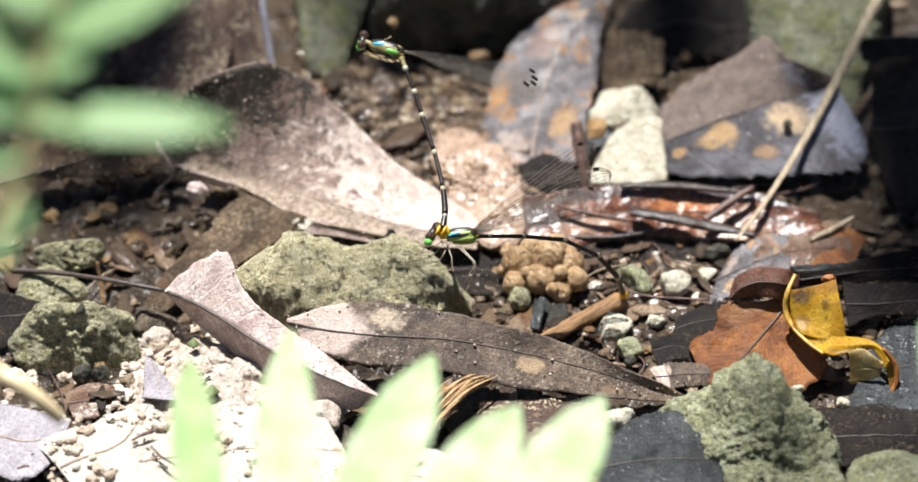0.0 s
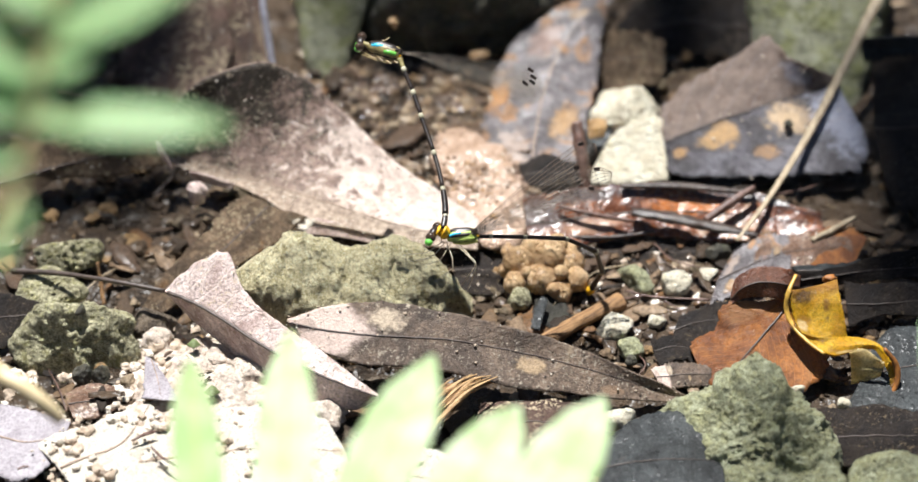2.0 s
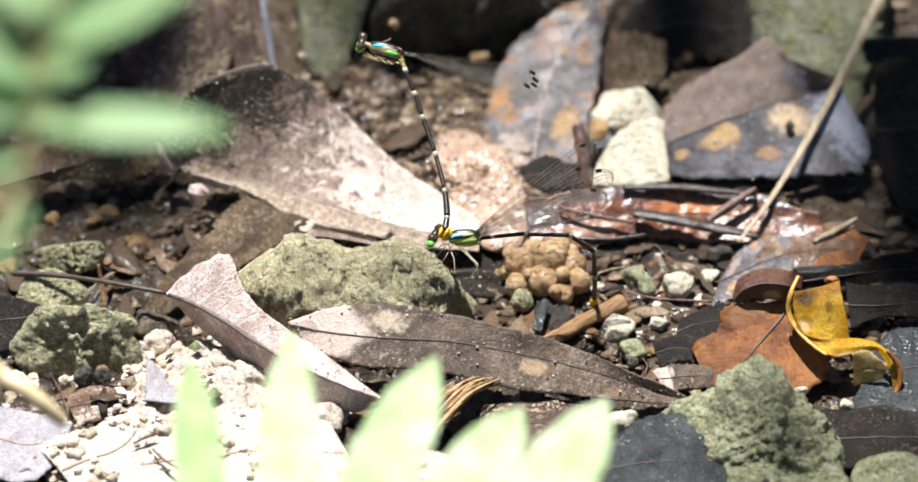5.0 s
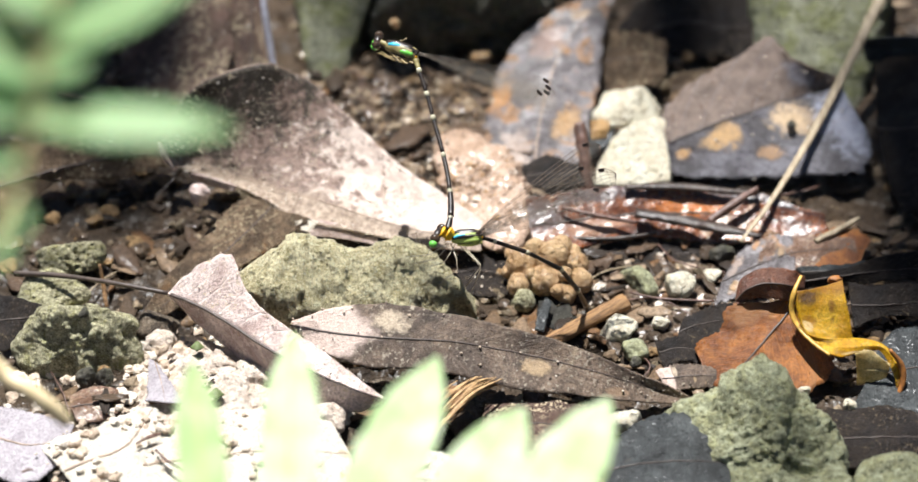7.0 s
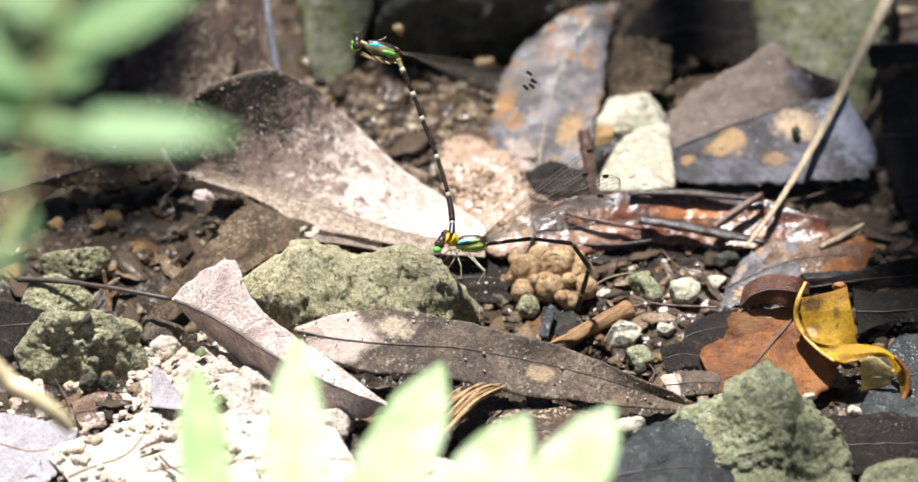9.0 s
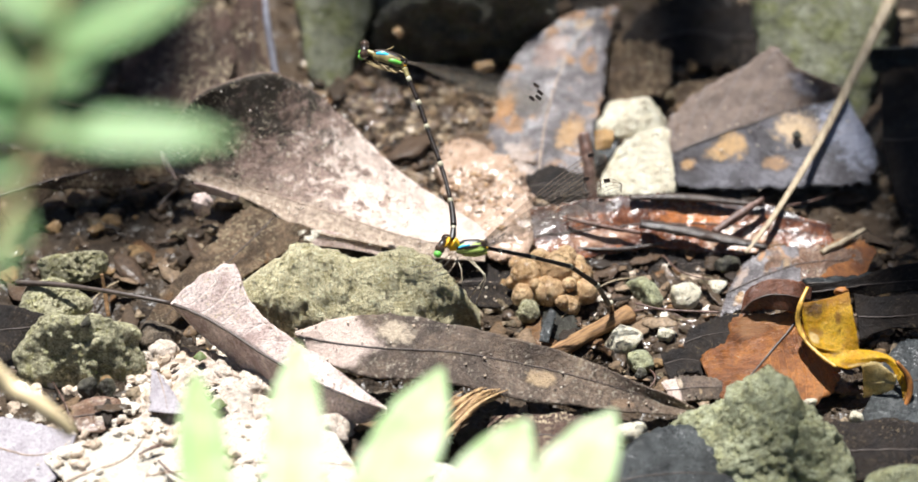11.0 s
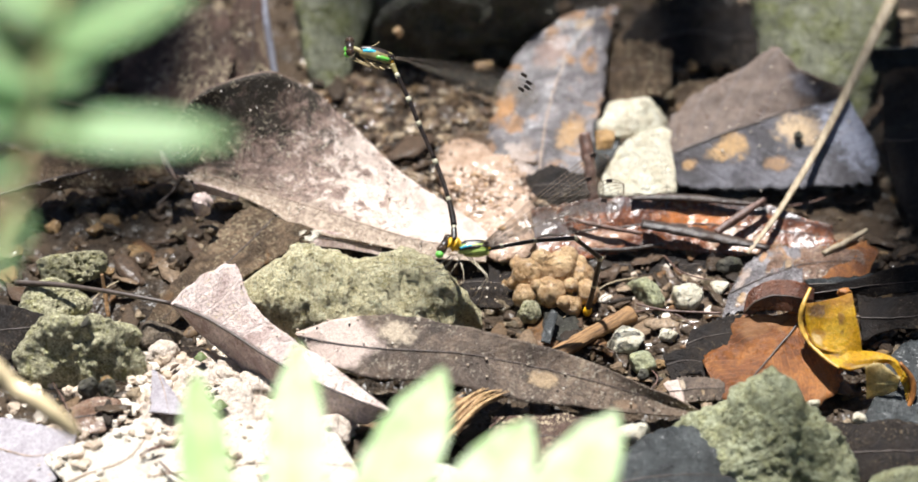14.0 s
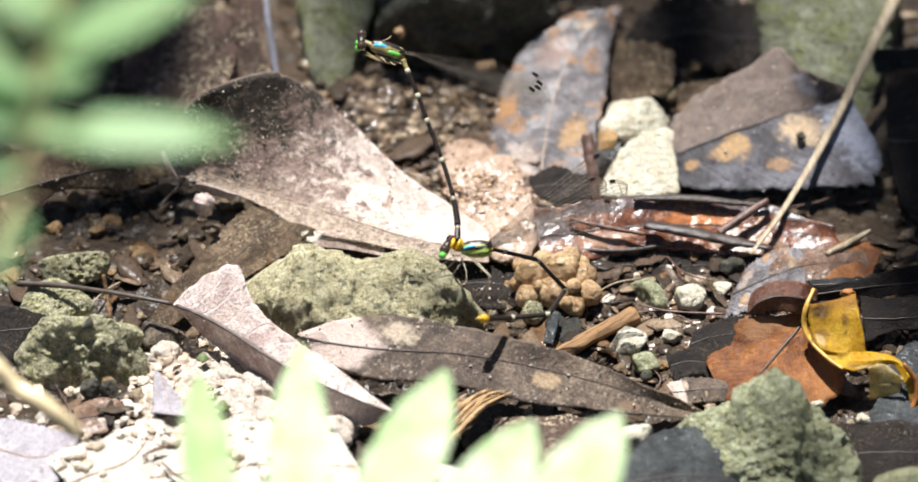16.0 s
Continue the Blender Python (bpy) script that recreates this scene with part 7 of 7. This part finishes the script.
# ---- shade from above ----
def canopy():
    """An unseen branch added out of view, its leaves set to shade chosen patches."""
    sx = np.array(SUN[:])
    ob = thing("unseen_shade_branch", (0, 900, 0), "unseen leafy branch added overhead to shade chosen patches", "branch")
    v, f = tube(spline([(300, 1900, 0), (260, 1800, 900), (-100, 1250, 1900), (-900, 1000, 2000)], 30), [40, 30, 18, 8], 10, 1.0, 0.1)
    build("limb", v, f, M_BARK, ob)
    for k, (x, y, r, far) in enumerate(SHADE):
        c = np.array([x, y, 0.0]) + sx * far
        a, b = c + np.array([-r, 0, 0]), c + np.array([r, 0, 0])
        mid = [a, c + np.array([-r * 0.4, 0, 3]), c + np.array([r * 0.4, 0, 3]), b]
        top = [p + np.array([0, r * q, 0]) for p, q in zip(mid, (0.25, 0.95, 0.8, 0.1))]
        low = [p - np.array([0, r * q, 0]) for p, q in zip(mid, (0.25, 0.9, 0.75, 0.1))]
        v, f, uv, _ = sheet(top, mid, low, 14, 4, 0.3, 1.0, 0.1, seed=60.0 + k)
        build("leaf_blade", v, f, M_CANOPY, ob, "", uv)


def shade_leaves():
    out = []
    for k, (count, x, y, rx, ry) in enumerate(((3, 68, -62, 16, 9), (7, 82, -8, 12, 12), (14, -64, 52, 26, 20), (8, 0, 76, 20, 16), (16, 81, 22, 8, 25), (7, 38, 60, 10, 11), (2, -62, 11, 12, 6), (8, 0, 57, 15, 6))):
        rng = random.Random(40 + k)
        for _ in range(count):
            a, q = rng.uniform(0, 6.3), math.sqrt(rng.random())
            out.append((x + rx * q * math.cos(a), y + ry * q * math.sin(a), rng.uniform(8, 13), rng.uniform(1700, 2500)))
    return out


SHADE = shade_leaves()
canopy()


def swaying_twig():
    """An unseen leafy twig added overhead, whose shade wanders over the olive stone."""
    ob = thing("unseen_shade_twig", (0, 0, 0), "unseen thin leafy twig added overhead, swaying slowly", "twig")
    v, f = tube(spline([(-300, 1170, 1920), (-290, 900, 2030), (-280, 700, 2080), (-276, 575, 2085)], 24), [8, 5, 3, 2], 8)
    build("stem", v, f, M_BARK, ob)
    sx = np.array(SUN[:])
    for k, (x, y, r, far) in enumerate(((-19, -22, 3.2, 2150), (-8, -19, 3.8, 2200))):
        c = np.array([x, y, 12.0]) + sx * far
        mid = [c + np.array([-1.3 * r, 0, 0]), c + np.array([-r * 0.4, 0, 3]), c + np.array([r * 0.4, 0, 3]), c + np.array([1.3 * r, 0, 0])]
        top = [p + np.array([0, r * q, 0]) for p, q in zip(mid, (0.2, 0.95, 0.8, 0.1))]
        low = [p - np.array([0, r * q, 0]) for p, q in zip(mid, (0.2, 0.9, 0.75, 0.1))]
        v, f, uv, _ = sheet(top, mid, low, 14, 4, 0.3, 1.0, 0.1, seed=90.0 + k)
        build("leaf_blade", v, f, M_CANOPY, ob, "", uv)
    return ob


twig_overhead = swaying_twig()


def bone(at, way):
    """The pose of a piece that hangs from a joint (mm, in its thing's space) and points along way."""
    turn = Vector((0, 0, -1)).rotation_difference(Vector(way)).to_matrix().to_4x4()
    return Matrix.Translation(Vector(at) * MM) @ turn


def sway(degrees, axis):
    """The male's pose, turned about the neck that it holds."""
    return Matrix.Translation(Vector((-2.6, -27.6, 24.0)) * MM) @ Matrix.Rotation(radians(degrees), 4, Vector(axis))


def motions():
    walk(male, [
        (0, sway(1.45, (-0.302, 0.237, -0.924))),
        (0.5, sway(1.37, (-0.625, 0.238, -0.744))),
        (1, sway(1.98, (-0.668, -0.302, -0.680))),
        (1.5, sway(0.00, (0.000, 1.000, 0.000))),
        (2, sway(1.34, (-0.594, -0.302, -0.746))),
        (2.5, sway(0.73, (0.937, 0.105, 0.332))),
        (3, sway(0.88, (0.891, -0.259, -0.373))),
        (3.5, sway(1.04, (0.711, -0.228, -0.665))),
        (4, sway(1.04, (-0.189, -0.174, -0.966))),
        (6.5, sway(4.11, (-0.308, 0.883, 0.356))),
        (7, sway(5.42, (-0.488, 0.626, -0.608))),
        (7.5, sway(16.70, (0.136, 0.607, 0.783))),
        (8, sway(15.83, (0.292, 0.585, 0.757))),
        (8.5, sway(9.54, (0.300, 0.666, 0.683))),
        (9, sway(10.08, (0.337, 0.672, 0.659))),
        (11.5, sway(6.50, (-0.355, 0.806, 0.474))),
        (12, sway(6.15, (-0.291, 0.793, 0.535))),
        (12.5, sway(6.78, (-0.269, 0.800, 0.537))),
        (13, sway(5.91, (-0.210, 0.815, 0.541))),
        (13.5, sway(6.37, (0.151, 0.862, 0.484))),
        (14, sway(11.97, (0.238, 0.557, 0.796))),
        (14.5, sway(15.16, (0.533, 0.551, 0.642))),
        (15, sway(13.62, (0.473, 0.578, 0.665))),
        (15.5, sway(12.05, (0.504, 0.591, 0.630))),
        (16, sway(11.70, (0.502, 0.611, 0.612))),
    ])
    walk(female_segments[0], [
        (0, bone((3.17, -0.00, 0.00), (0.936, 0.276, -0.218))),
        (0.5, bone((3.17, -0.00, 0.00), (0.944, 0.258, -0.203))),
        (1, bone((3.17, -0.00, 0.00), (0.932, 0.293, -0.213))),
        (1.5, bone((3.17, -0.00, 0.00), (0.952, 0.248, -0.178))),
        (2, bone((3.17, -0.00, 0.00), (0.958, 0.219, -0.187))),
        (2.5, bone((3.17, -0.00, 0.00), (0.946, 0.249, -0.207))),
        (3, bone((3.17, -0.00, 0.00), (0.946, 0.261, -0.194))),
        (3.5, bone((3.17, -0.00, 0.00), (0.951, 0.243, -0.191))),
        (4, bone((3.17, -0.00, 0.00), (0.948, 0.259, -0.186))),
        (4.2, bone((3.17, -0.00, 0.00), (0.932, 0.293, -0.211))),
        (6.3, bone((3.17, -0.00, 0.00), (0.920, 0.377, -0.108))),
        (6.5, bone((3.17, -0.00, 0.00), (0.917, 0.335, -0.217))),
        (7, bone((3.17, -0.00, 0.00), (0.925, -0.011, -0.380))),
        (7.5, bone((3.17, -0.00, 0.00), (0.978, 0.209, -0.002))),
        (8, bone((3.17, -0.00, 0.00), (0.939, 0.316, -0.135))),
        (8.5, bone((3.17, -0.00, 0.00), (0.881, 0.440, -0.173))),
        (9, bone((3.17, -0.00, 0.00), (0.914, 0.376, -0.153))),
        (9.2, bone((3.17, -0.00, 0.00), (0.912, 0.377, -0.160))),
        (11.3, bone((3.17, -0.00, 0.00), (0.929, 0.113, -0.353))),
        (11.5, bone((3.17, -0.00, 0.00), (0.927, 0.112, -0.358))),
        (12, bone((3.17, -0.00, 0.00), (0.955, 0.016, -0.296))),
        (12.5, bone((3.17, -0.00, 0.00), (0.949, 0.037, -0.315))),
        (13, bone((3.17, -0.00, 0.00), (0.925, 0.113, -0.363))),
        (13.3, bone((3.17, -0.00, 0.00), (0.954, 0.082, -0.289))),
        (13.6, bone((3.17, -0.00, 0.00), (0.917, -0.213, -0.338))),
        (14, bone((3.17, -0.00, 0.00), (0.914, 0.393, -0.101))),
        (14.3, bone((3.17, -0.00, 0.00), (0.906, 0.415, -0.083))),
        (14.6, bone((3.17, -0.00, 0.00), (0.968, 0.139, -0.208))),
        (15, bone((3.17, -0.00, 0.00), (0.978, 0.003, -0.207))),
        (15.3, bone((3.17, -0.00, 0.00), (0.968, 0.082, -0.238))),
        (15.6, bone((3.17, -0.00, 0.00), (0.968, 0.052, -0.245))),
        (16, bone((3.17, -0.00, 0.00), (0.936, 0.083, -0.343))),
    ])
    walk(female_segments[1], [
        (0, bone((10.38, 2.13, -1.68), (0.921, 0.253, -0.296))),
        (0.5, bone((10.44, 1.99, -1.56), (0.908, 0.277, -0.314))),
        (1, bone((10.35, 2.26, -1.64), (0.896, 0.316, -0.312))),
        (1.5, bone((10.50, 1.91, -1.37), (0.858, 0.372, -0.355))),
        (2, bone((10.55, 1.68, -1.44), (0.932, 0.261, -0.253))),
        (2.5, bone((10.46, 1.92, -1.60), (0.968, 0.151, -0.200))),
        (3, bone((10.45, 2.01, -1.50), (0.967, 0.063, -0.246))),
        (3.5, bone((10.50, 1.87, -1.47), (0.907, 0.248, -0.341))),
        (4, bone((10.47, 1.99, -1.43), (0.956, 0.154, -0.251))),
        (4.2, bone((10.35, 2.26, -1.63), (0.980, 0.097, -0.175))),
        (6.3, bone((10.26, 2.90, -0.83), (1.000, -0.009, 0.005))),
        (6.5, bone((10.23, 2.58, -1.67), (0.920, 0.223, -0.323))),
        (7, bone((10.29, -0.08, -2.92), (0.755, 0.193, -0.627))),
        (7.5, bone((10.70, 1.61, -0.01), (0.907, 0.368, -0.207))),
        (8, bone((10.40, 2.44, -1.04), (0.987, -0.062, -0.148))),
        (8.5, bone((9.96, 3.39, -1.33), (0.977, -0.001, -0.212))),
        (9, bone((10.21, 2.89, -1.18), (0.919, 0.236, -0.316))),
        (9.2, bone((10.20, 2.90, -1.23), (0.895, 0.279, -0.349))),
        (11.3, bone((10.32, 0.87, -2.72), (0.843, 0.254, -0.474))),
        (11.5, bone((10.31, 0.86, -2.76), (0.880, 0.225, -0.419))),
        (12, bone((10.53, 0.12, -2.28), (0.818, 0.309, -0.484))),
        (12.5, bone((10.48, 0.28, -2.42), (0.782, 0.350, -0.516))),
        (13, bone((10.29, 0.87, -2.79), (0.844, 0.266, -0.466))),
        (13.3, bone((10.52, 0.63, -2.23), (0.868, 0.268, -0.418))),
        (13.6, bone((10.23, -1.64, -2.60), (0.779, 0.187, -0.599))),
        (14, bone((10.21, 3.03, -0.78), (0.917, 0.351, -0.191))),
        (14.3, bone((10.15, 3.20, -0.64), (0.904, 0.174, -0.391))),
        (14.6, bone((10.63, 1.07, -1.60), (0.718, 0.132, -0.684))),
        (15, bone((10.71, 0.02, -1.59), (0.636, -0.115, -0.763))),
        (15.3, bone((10.62, 0.63, -1.83), (0.641, 0.052, -0.766))),
        (15.6, bone((10.63, 0.40, -1.89), (0.624, -0.101, -0.775))),
        (16, bone((10.38, 0.64, -2.64), (0.625, -0.056, -0.778))),
    ])
    walk(female_segments[2], [
        (0, bone((17.29, 4.02, -3.90), (0.780, 0.192, -0.596))),
        (0.5, bone((17.26, 4.06, -3.92), (0.806, 0.160, -0.570))),
        (1, bone((17.07, 4.63, -3.98), (0.859, 0.192, -0.475))),
        (1.5, bone((16.94, 4.70, -4.04), (0.871, 0.142, -0.471))),
        (2, bone((17.54, 3.64, -3.33), (0.701, 0.328, -0.633))),
        (2.5, bone((17.72, 3.05, -3.09), (0.698, 0.185, -0.692))),
        (3, bone((17.71, 2.49, -3.34), (0.606, 0.290, -0.740))),
        (3.5, bone((17.29, 3.73, -4.03), (0.607, 0.289, -0.740))),
        (4, bone((17.64, 3.14, -3.31), (0.567, 0.302, -0.767))),
        (4.2, bone((17.70, 2.98, -2.94), (0.594, 0.313, -0.741))),
        (6.3, bone((17.76, 2.83, -0.80), (0.542, 0.333, -0.771))),
        (6.5, bone((17.13, 4.25, -4.09), (0.463, 0.300, -0.834))),
        (7, bone((15.96, 1.36, -7.63), (0.409, 0.320, -0.855))),
        (7.5, bone((17.50, 4.37, -1.56), (0.597, 0.341, -0.726))),
        (8, bone((17.80, 1.97, -2.16), (0.261, 0.204, -0.943))),
        (8.5, bone((17.29, 3.38, -2.93), (0.396, 0.255, -0.882))),
        (9, bone((17.10, 4.67, -3.55), (0.422, 0.227, -0.878))),
        (9.2, bone((16.91, 5.00, -3.85), (0.515, 0.194, -0.835))),
        (11.3, bone((16.65, 2.77, -6.27), (0.637, 0.269, -0.722))),
        (11.5, bone((16.91, 2.55, -5.90), (0.559, 0.323, -0.764))),
        (12, bone((16.66, 2.44, -5.91), (0.650, 0.246, -0.720))),
        (12.5, bone((16.34, 2.90, -6.29), (0.651, 0.289, -0.702))),
        (13, bone((16.62, 2.87, -6.29), (0.638, 0.284, -0.715))),
        (13.3, bone((17.02, 2.64, -5.37), (0.612, 0.261, -0.747))),
        (13.6, bone((16.07, -0.24, -7.09), (0.584, 0.233, -0.778))),
        (14, bone((17.08, 5.66, -2.21), (0.612, 0.234, -0.755))),
        (14.3, bone((16.92, 4.50, -3.57), (0.253, 0.105, -0.962))),
        (14.6, bone((16.01, 2.07, -6.73), (-0.154, -0.969, -0.195))),
        (15, bone((15.47, -0.84, -7.32), (-0.357, -0.929, 0.098))),
        (15.3, bone((15.43, 1.02, -7.58), (-0.252, -0.967, 0.042))),
        (15.6, bone((15.31, -0.35, -7.70), (-0.369, -0.930, 0.014))),
        (16, bone((15.07, 0.21, -8.48), (-0.408, -0.913, 0.017))),
    ])
    walk(female_segments[3], [
        (0, bone((22.90, 5.41, -8.19), (0.583, 0.057, -0.810))),
        (0.5, bone((23.06, 5.22, -8.03), (0.551, 0.083, -0.830))),
        (1, bone((23.25, 6.01, -7.40), (0.569, 0.138, -0.811))),
        (1.5, bone((23.21, 5.72, -7.42), (0.551, 0.084, -0.830))),
        (2, bone((22.58, 6.00, -7.89), (0.199, 0.294, -0.935))),
        (2.5, bone((22.74, 4.38, -8.07), (0.035, 0.195, -0.980))),
        (3, bone((22.07, 4.57, -8.67), (0.002, 0.173, -0.985))),
        (3.5, bone((21.66, 5.81, -9.36), (0.067, 0.191, -0.979))),
        (4, bone((21.72, 5.31, -8.83), (0.082, 0.148, -0.986))),
        (4.2, bone((21.97, 5.24, -8.28), (0.050, 0.129, -0.990))),
        (6.3, bone((21.66, 5.23, -6.35), (0.024, 0.298, -0.954))),
        (6.5, bone((20.46, 6.41, -10.10), (0.054, 0.234, -0.971))),
        (7, bone((18.90, 3.66, -13.78), (0.235, 0.437, -0.868))),
        (7.5, bone((21.80, 6.82, -6.79), (0.073, 0.277, -0.958))),
        (8, bone((19.68, 3.44, -8.95), (-0.387, 0.116, -0.915))),
        (8.5, bone((20.13, 5.22, -9.28), (-0.358, -0.045, -0.933))),
        (9, bone((20.14, 6.30, -9.87), (-0.175, 0.114, -0.978))),
        (9.2, bone((20.61, 6.40, -9.86), (0.005, 0.131, -0.991))),
        (11.3, bone((21.23, 4.71, -11.47), (0.399, 0.273, -0.875))),
        (11.5, bone((20.93, 4.88, -11.40), (0.430, 0.202, -0.880))),
        (12, bone((21.34, 4.21, -11.09), (0.335, 0.241, -0.911))),
        (12.5, bone((21.03, 4.98, -11.35), (0.367, 0.230, -0.901))),
        (13, bone((21.22, 4.91, -11.44), (0.352, 0.196, -0.915))),
        (13.3, bone((21.43, 4.51, -10.74), (0.320, 0.208, -0.924))),
        (13.6, bone((20.28, 1.44, -12.69), (0.309, 0.470, -0.827))),
        (14, bone((21.49, 7.35, -7.64), (-0.132, 0.086, -0.988))),
        (14.3, bone((18.75, 5.26, -10.50), (-0.731, -0.620, -0.286))),
        (14.6, bone((14.90, -4.91, -8.14), (-0.960, -0.154, -0.236))),
        (15, bone((12.90, -7.53, -6.61), (-0.940, -0.294, 0.173))),
        (15.3, bone((13.62, -5.94, -7.28), (-0.941, -0.324, 0.096))),
        (15.6, bone((12.65, -7.05, -7.60), (-0.982, -0.186, -0.014))),
        (16, bone((12.13, -6.36, -8.35), (-0.956, -0.278, 0.099))),
    ])
    walk(female_segments[4], [
        (0, bone((26.40, 5.75, -13.05), (0.179, 0.409, -0.895))),
        (0.5, bone((26.36, 5.71, -13.01), (0.179, 0.409, -0.895))),
        (1, bone((26.66, 6.84, -12.27), (0.153, 0.375, -0.914))),
        (1.5, bone((26.51, 6.23, -12.41), (0.128, 0.417, -0.900))),
        (2, bone((23.78, 7.77, -13.50), (-0.272, 0.364, -0.891))),
        (2.5, bone((22.96, 5.55, -13.96), (-0.286, 0.290, -0.913))),
        (3, bone((22.08, 5.61, -14.58), (-0.442, 0.231, -0.867))),
        (3.5, bone((22.06, 6.96, -15.24), (-0.274, 0.320, -0.907))),
        (4, bone((22.21, 6.20, -14.75), (-0.122, 0.231, -0.965))),
        (4.2, bone((22.27, 6.01, -14.22), (-0.096, 0.203, -0.975))),
        (6.3, bone((21.80, 7.02, -12.08), (0.085, 0.208, -0.974))),
        (6.5, bone((20.79, 7.81, -15.92), (0.035, 0.253, -0.967))),
        (7, bone((20.31, 6.28, -18.99), (0.129, 0.533, -0.836))),
        (7.5, bone((22.24, 8.48, -12.54), (0.202, 0.238, -0.950))),
        (8, bone((17.36, 4.13, -14.44), (-0.387, 0.257, -0.885))),
        (8.5, bone((17.99, 4.95, -14.88), (-0.388, 0.179, -0.904))),
        (9, bone((19.09, 6.99, -15.73), (-0.144, 0.275, -0.951))),
        (9.2, bone((20.64, 7.19, -15.81), (0.101, 0.309, -0.946))),
        (11.3, bone((23.63, 6.35, -16.73), (0.099, 0.505, -0.857))),
        (11.5, bone((23.51, 6.09, -16.68), (0.100, 0.505, -0.857))),
        (12, bone((23.35, 5.66, -16.56), (0.100, 0.505, -0.857))),
        (12.5, bone((23.23, 6.36, -16.75), (0.101, 0.494, -0.864))),
        (13, bone((23.33, 6.09, -16.93), (0.102, 0.505, -0.857))),
        (13.3, bone((23.35, 5.76, -16.29), (0.103, 0.494, -0.863))),
        (13.6, bone((22.13, 4.26, -17.65), (0.116, 0.612, -0.782))),
        (14, bone((20.70, 7.86, -13.57), (-0.146, 0.173, -0.974))),
        (14.3, bone((14.36, 1.54, -12.21), (-0.821, -0.571, -0.023))),
        (14.6, bone((9.14, -5.83, -9.55), (-0.949, -0.265, 0.173))),
        (15, bone((7.26, -9.30, -5.58), (-0.938, -0.199, 0.283))),
        (15.3, bone((7.97, -7.88, -6.70), (-0.986, -0.073, 0.151))),
        (15.6, bone((6.76, -8.16, -7.68), (-0.751, -0.516, 0.412))),
        (16, bone((6.40, -8.03, -7.76), (-0.727, -0.552, 0.409))),
    ])
    walk(twig_overhead, [(0, pose(0, 0, 0)), (4, pose(0.001, 0, 0)), (8, pose(0.003, 0, 0)), (12, pose(0.0045, 0, 0)), (13, pose(0.0055, 0, 0)), (14, pose(0.008, 0, 0)), (16, pose(0.0115, 0, 0))])
    walk(fern_left, [
        (0, pose(-0.11071, -0.07408, 0.00001)),
        (0.5, pose(-0.11064, -0.07408, 0.00000)),
        (1, pose(-0.11062, -0.07408, 0.00000)),
        (1.5, pose(-0.11065, -0.07408, -0.00000)),
        (2, pose(-0.11069, -0.07408, -0.00000)),
        (2.5, pose(-0.11073, -0.07408, -0.00000)),
        (3, pose(-0.11074, -0.07409, -0.00001)),
        (3.5, pose(-0.11074, -0.07409, -0.00001)),
        (4, pose(-0.11074, -0.07409, -0.00001)),
        (6.5, pose(-0.11243, -0.07410, -0.00002)),
        (7, pose(-0.11252, -0.07410, -0.00002)),
        (7.5, pose(-0.11259, -0.07410, -0.00002)),
        (8, pose(-0.11264, -0.07410, -0.00003)),
        (8.5, pose(-0.11265, -0.07410, -0.00003)),
        (9, pose(-0.11266, -0.07410, -0.00003)),
        (11.5, pose(-0.11400, -0.07413, -0.00006)),
        (12, pose(-0.11417, -0.07413, -0.00006)),
        (12.5, pose(-0.11442, -0.07413, -0.00006)),
        (13, pose(-0.11475, -0.07414, -0.00007)),
        (13.5, pose(-0.11509, -0.07414, -0.00007)),
        (14, pose(-0.11537, -0.07414, -0.00008)),
        (14.5, pose(-0.11558, -0.07414, -0.00008)),
        (15, pose(-0.11574, -0.07415, -0.00008)),
        (15.5, pose(-0.11588, -0.07415, -0.00008)),
        (16, pose(-0.11600, -0.07415, -0.00009)),
    ])
    walk(fern_low, [
        (0, pose(0.04303, -0.08811, -0.00000)),
        (0.5, pose(0.04305, -0.08811, -0.00000)),
        (1, pose(0.04306, -0.08811, -0.00000)),
        (1.5, pose(0.04305, -0.08811, 0.00000)),
        (2, pose(0.04303, -0.08811, 0.00000)),
        (2.5, pose(0.04301, -0.08811, 0.00000)),
        (3, pose(0.04300, -0.08811, 0.00000)),
        (3.5, pose(0.04300, -0.08811, 0.00000)),
        (4, pose(0.04301, -0.08811, 0.00000)),
        (6.5, pose(0.04233, -0.08810, 0.00001)),
        (7, pose(0.04229, -0.08810, 0.00001)),
        (7.5, pose(0.04226, -0.08810, 0.00001)),
        (8, pose(0.04224, -0.08810, 0.00001)),
        (8.5, pose(0.04223, -0.08810, 0.00002)),
        (9, pose(0.04223, -0.08810, 0.00002)),
        (11.5, pose(0.04166, -0.08808, 0.00004)),
        (12, pose(0.04159, -0.08808, 0.00004)),
        (12.5, pose(0.04149, -0.08808, 0.00004)),
        (13, pose(0.04136, -0.08808, 0.00004)),
        (13.5, pose(0.04122, -0.08808, 0.00004)),
        (14, pose(0.04111, -0.08807, 0.00005)),
        (14.5, pose(0.04102, -0.08807, 0.00005)),
        (15, pose(0.04096, -0.08807, 0.00005)),
        (15.5, pose(0.04090, -0.08807, 0.00005)),
        (16, pose(0.04085, -0.08807, 0.00005)),
    ])


motions()
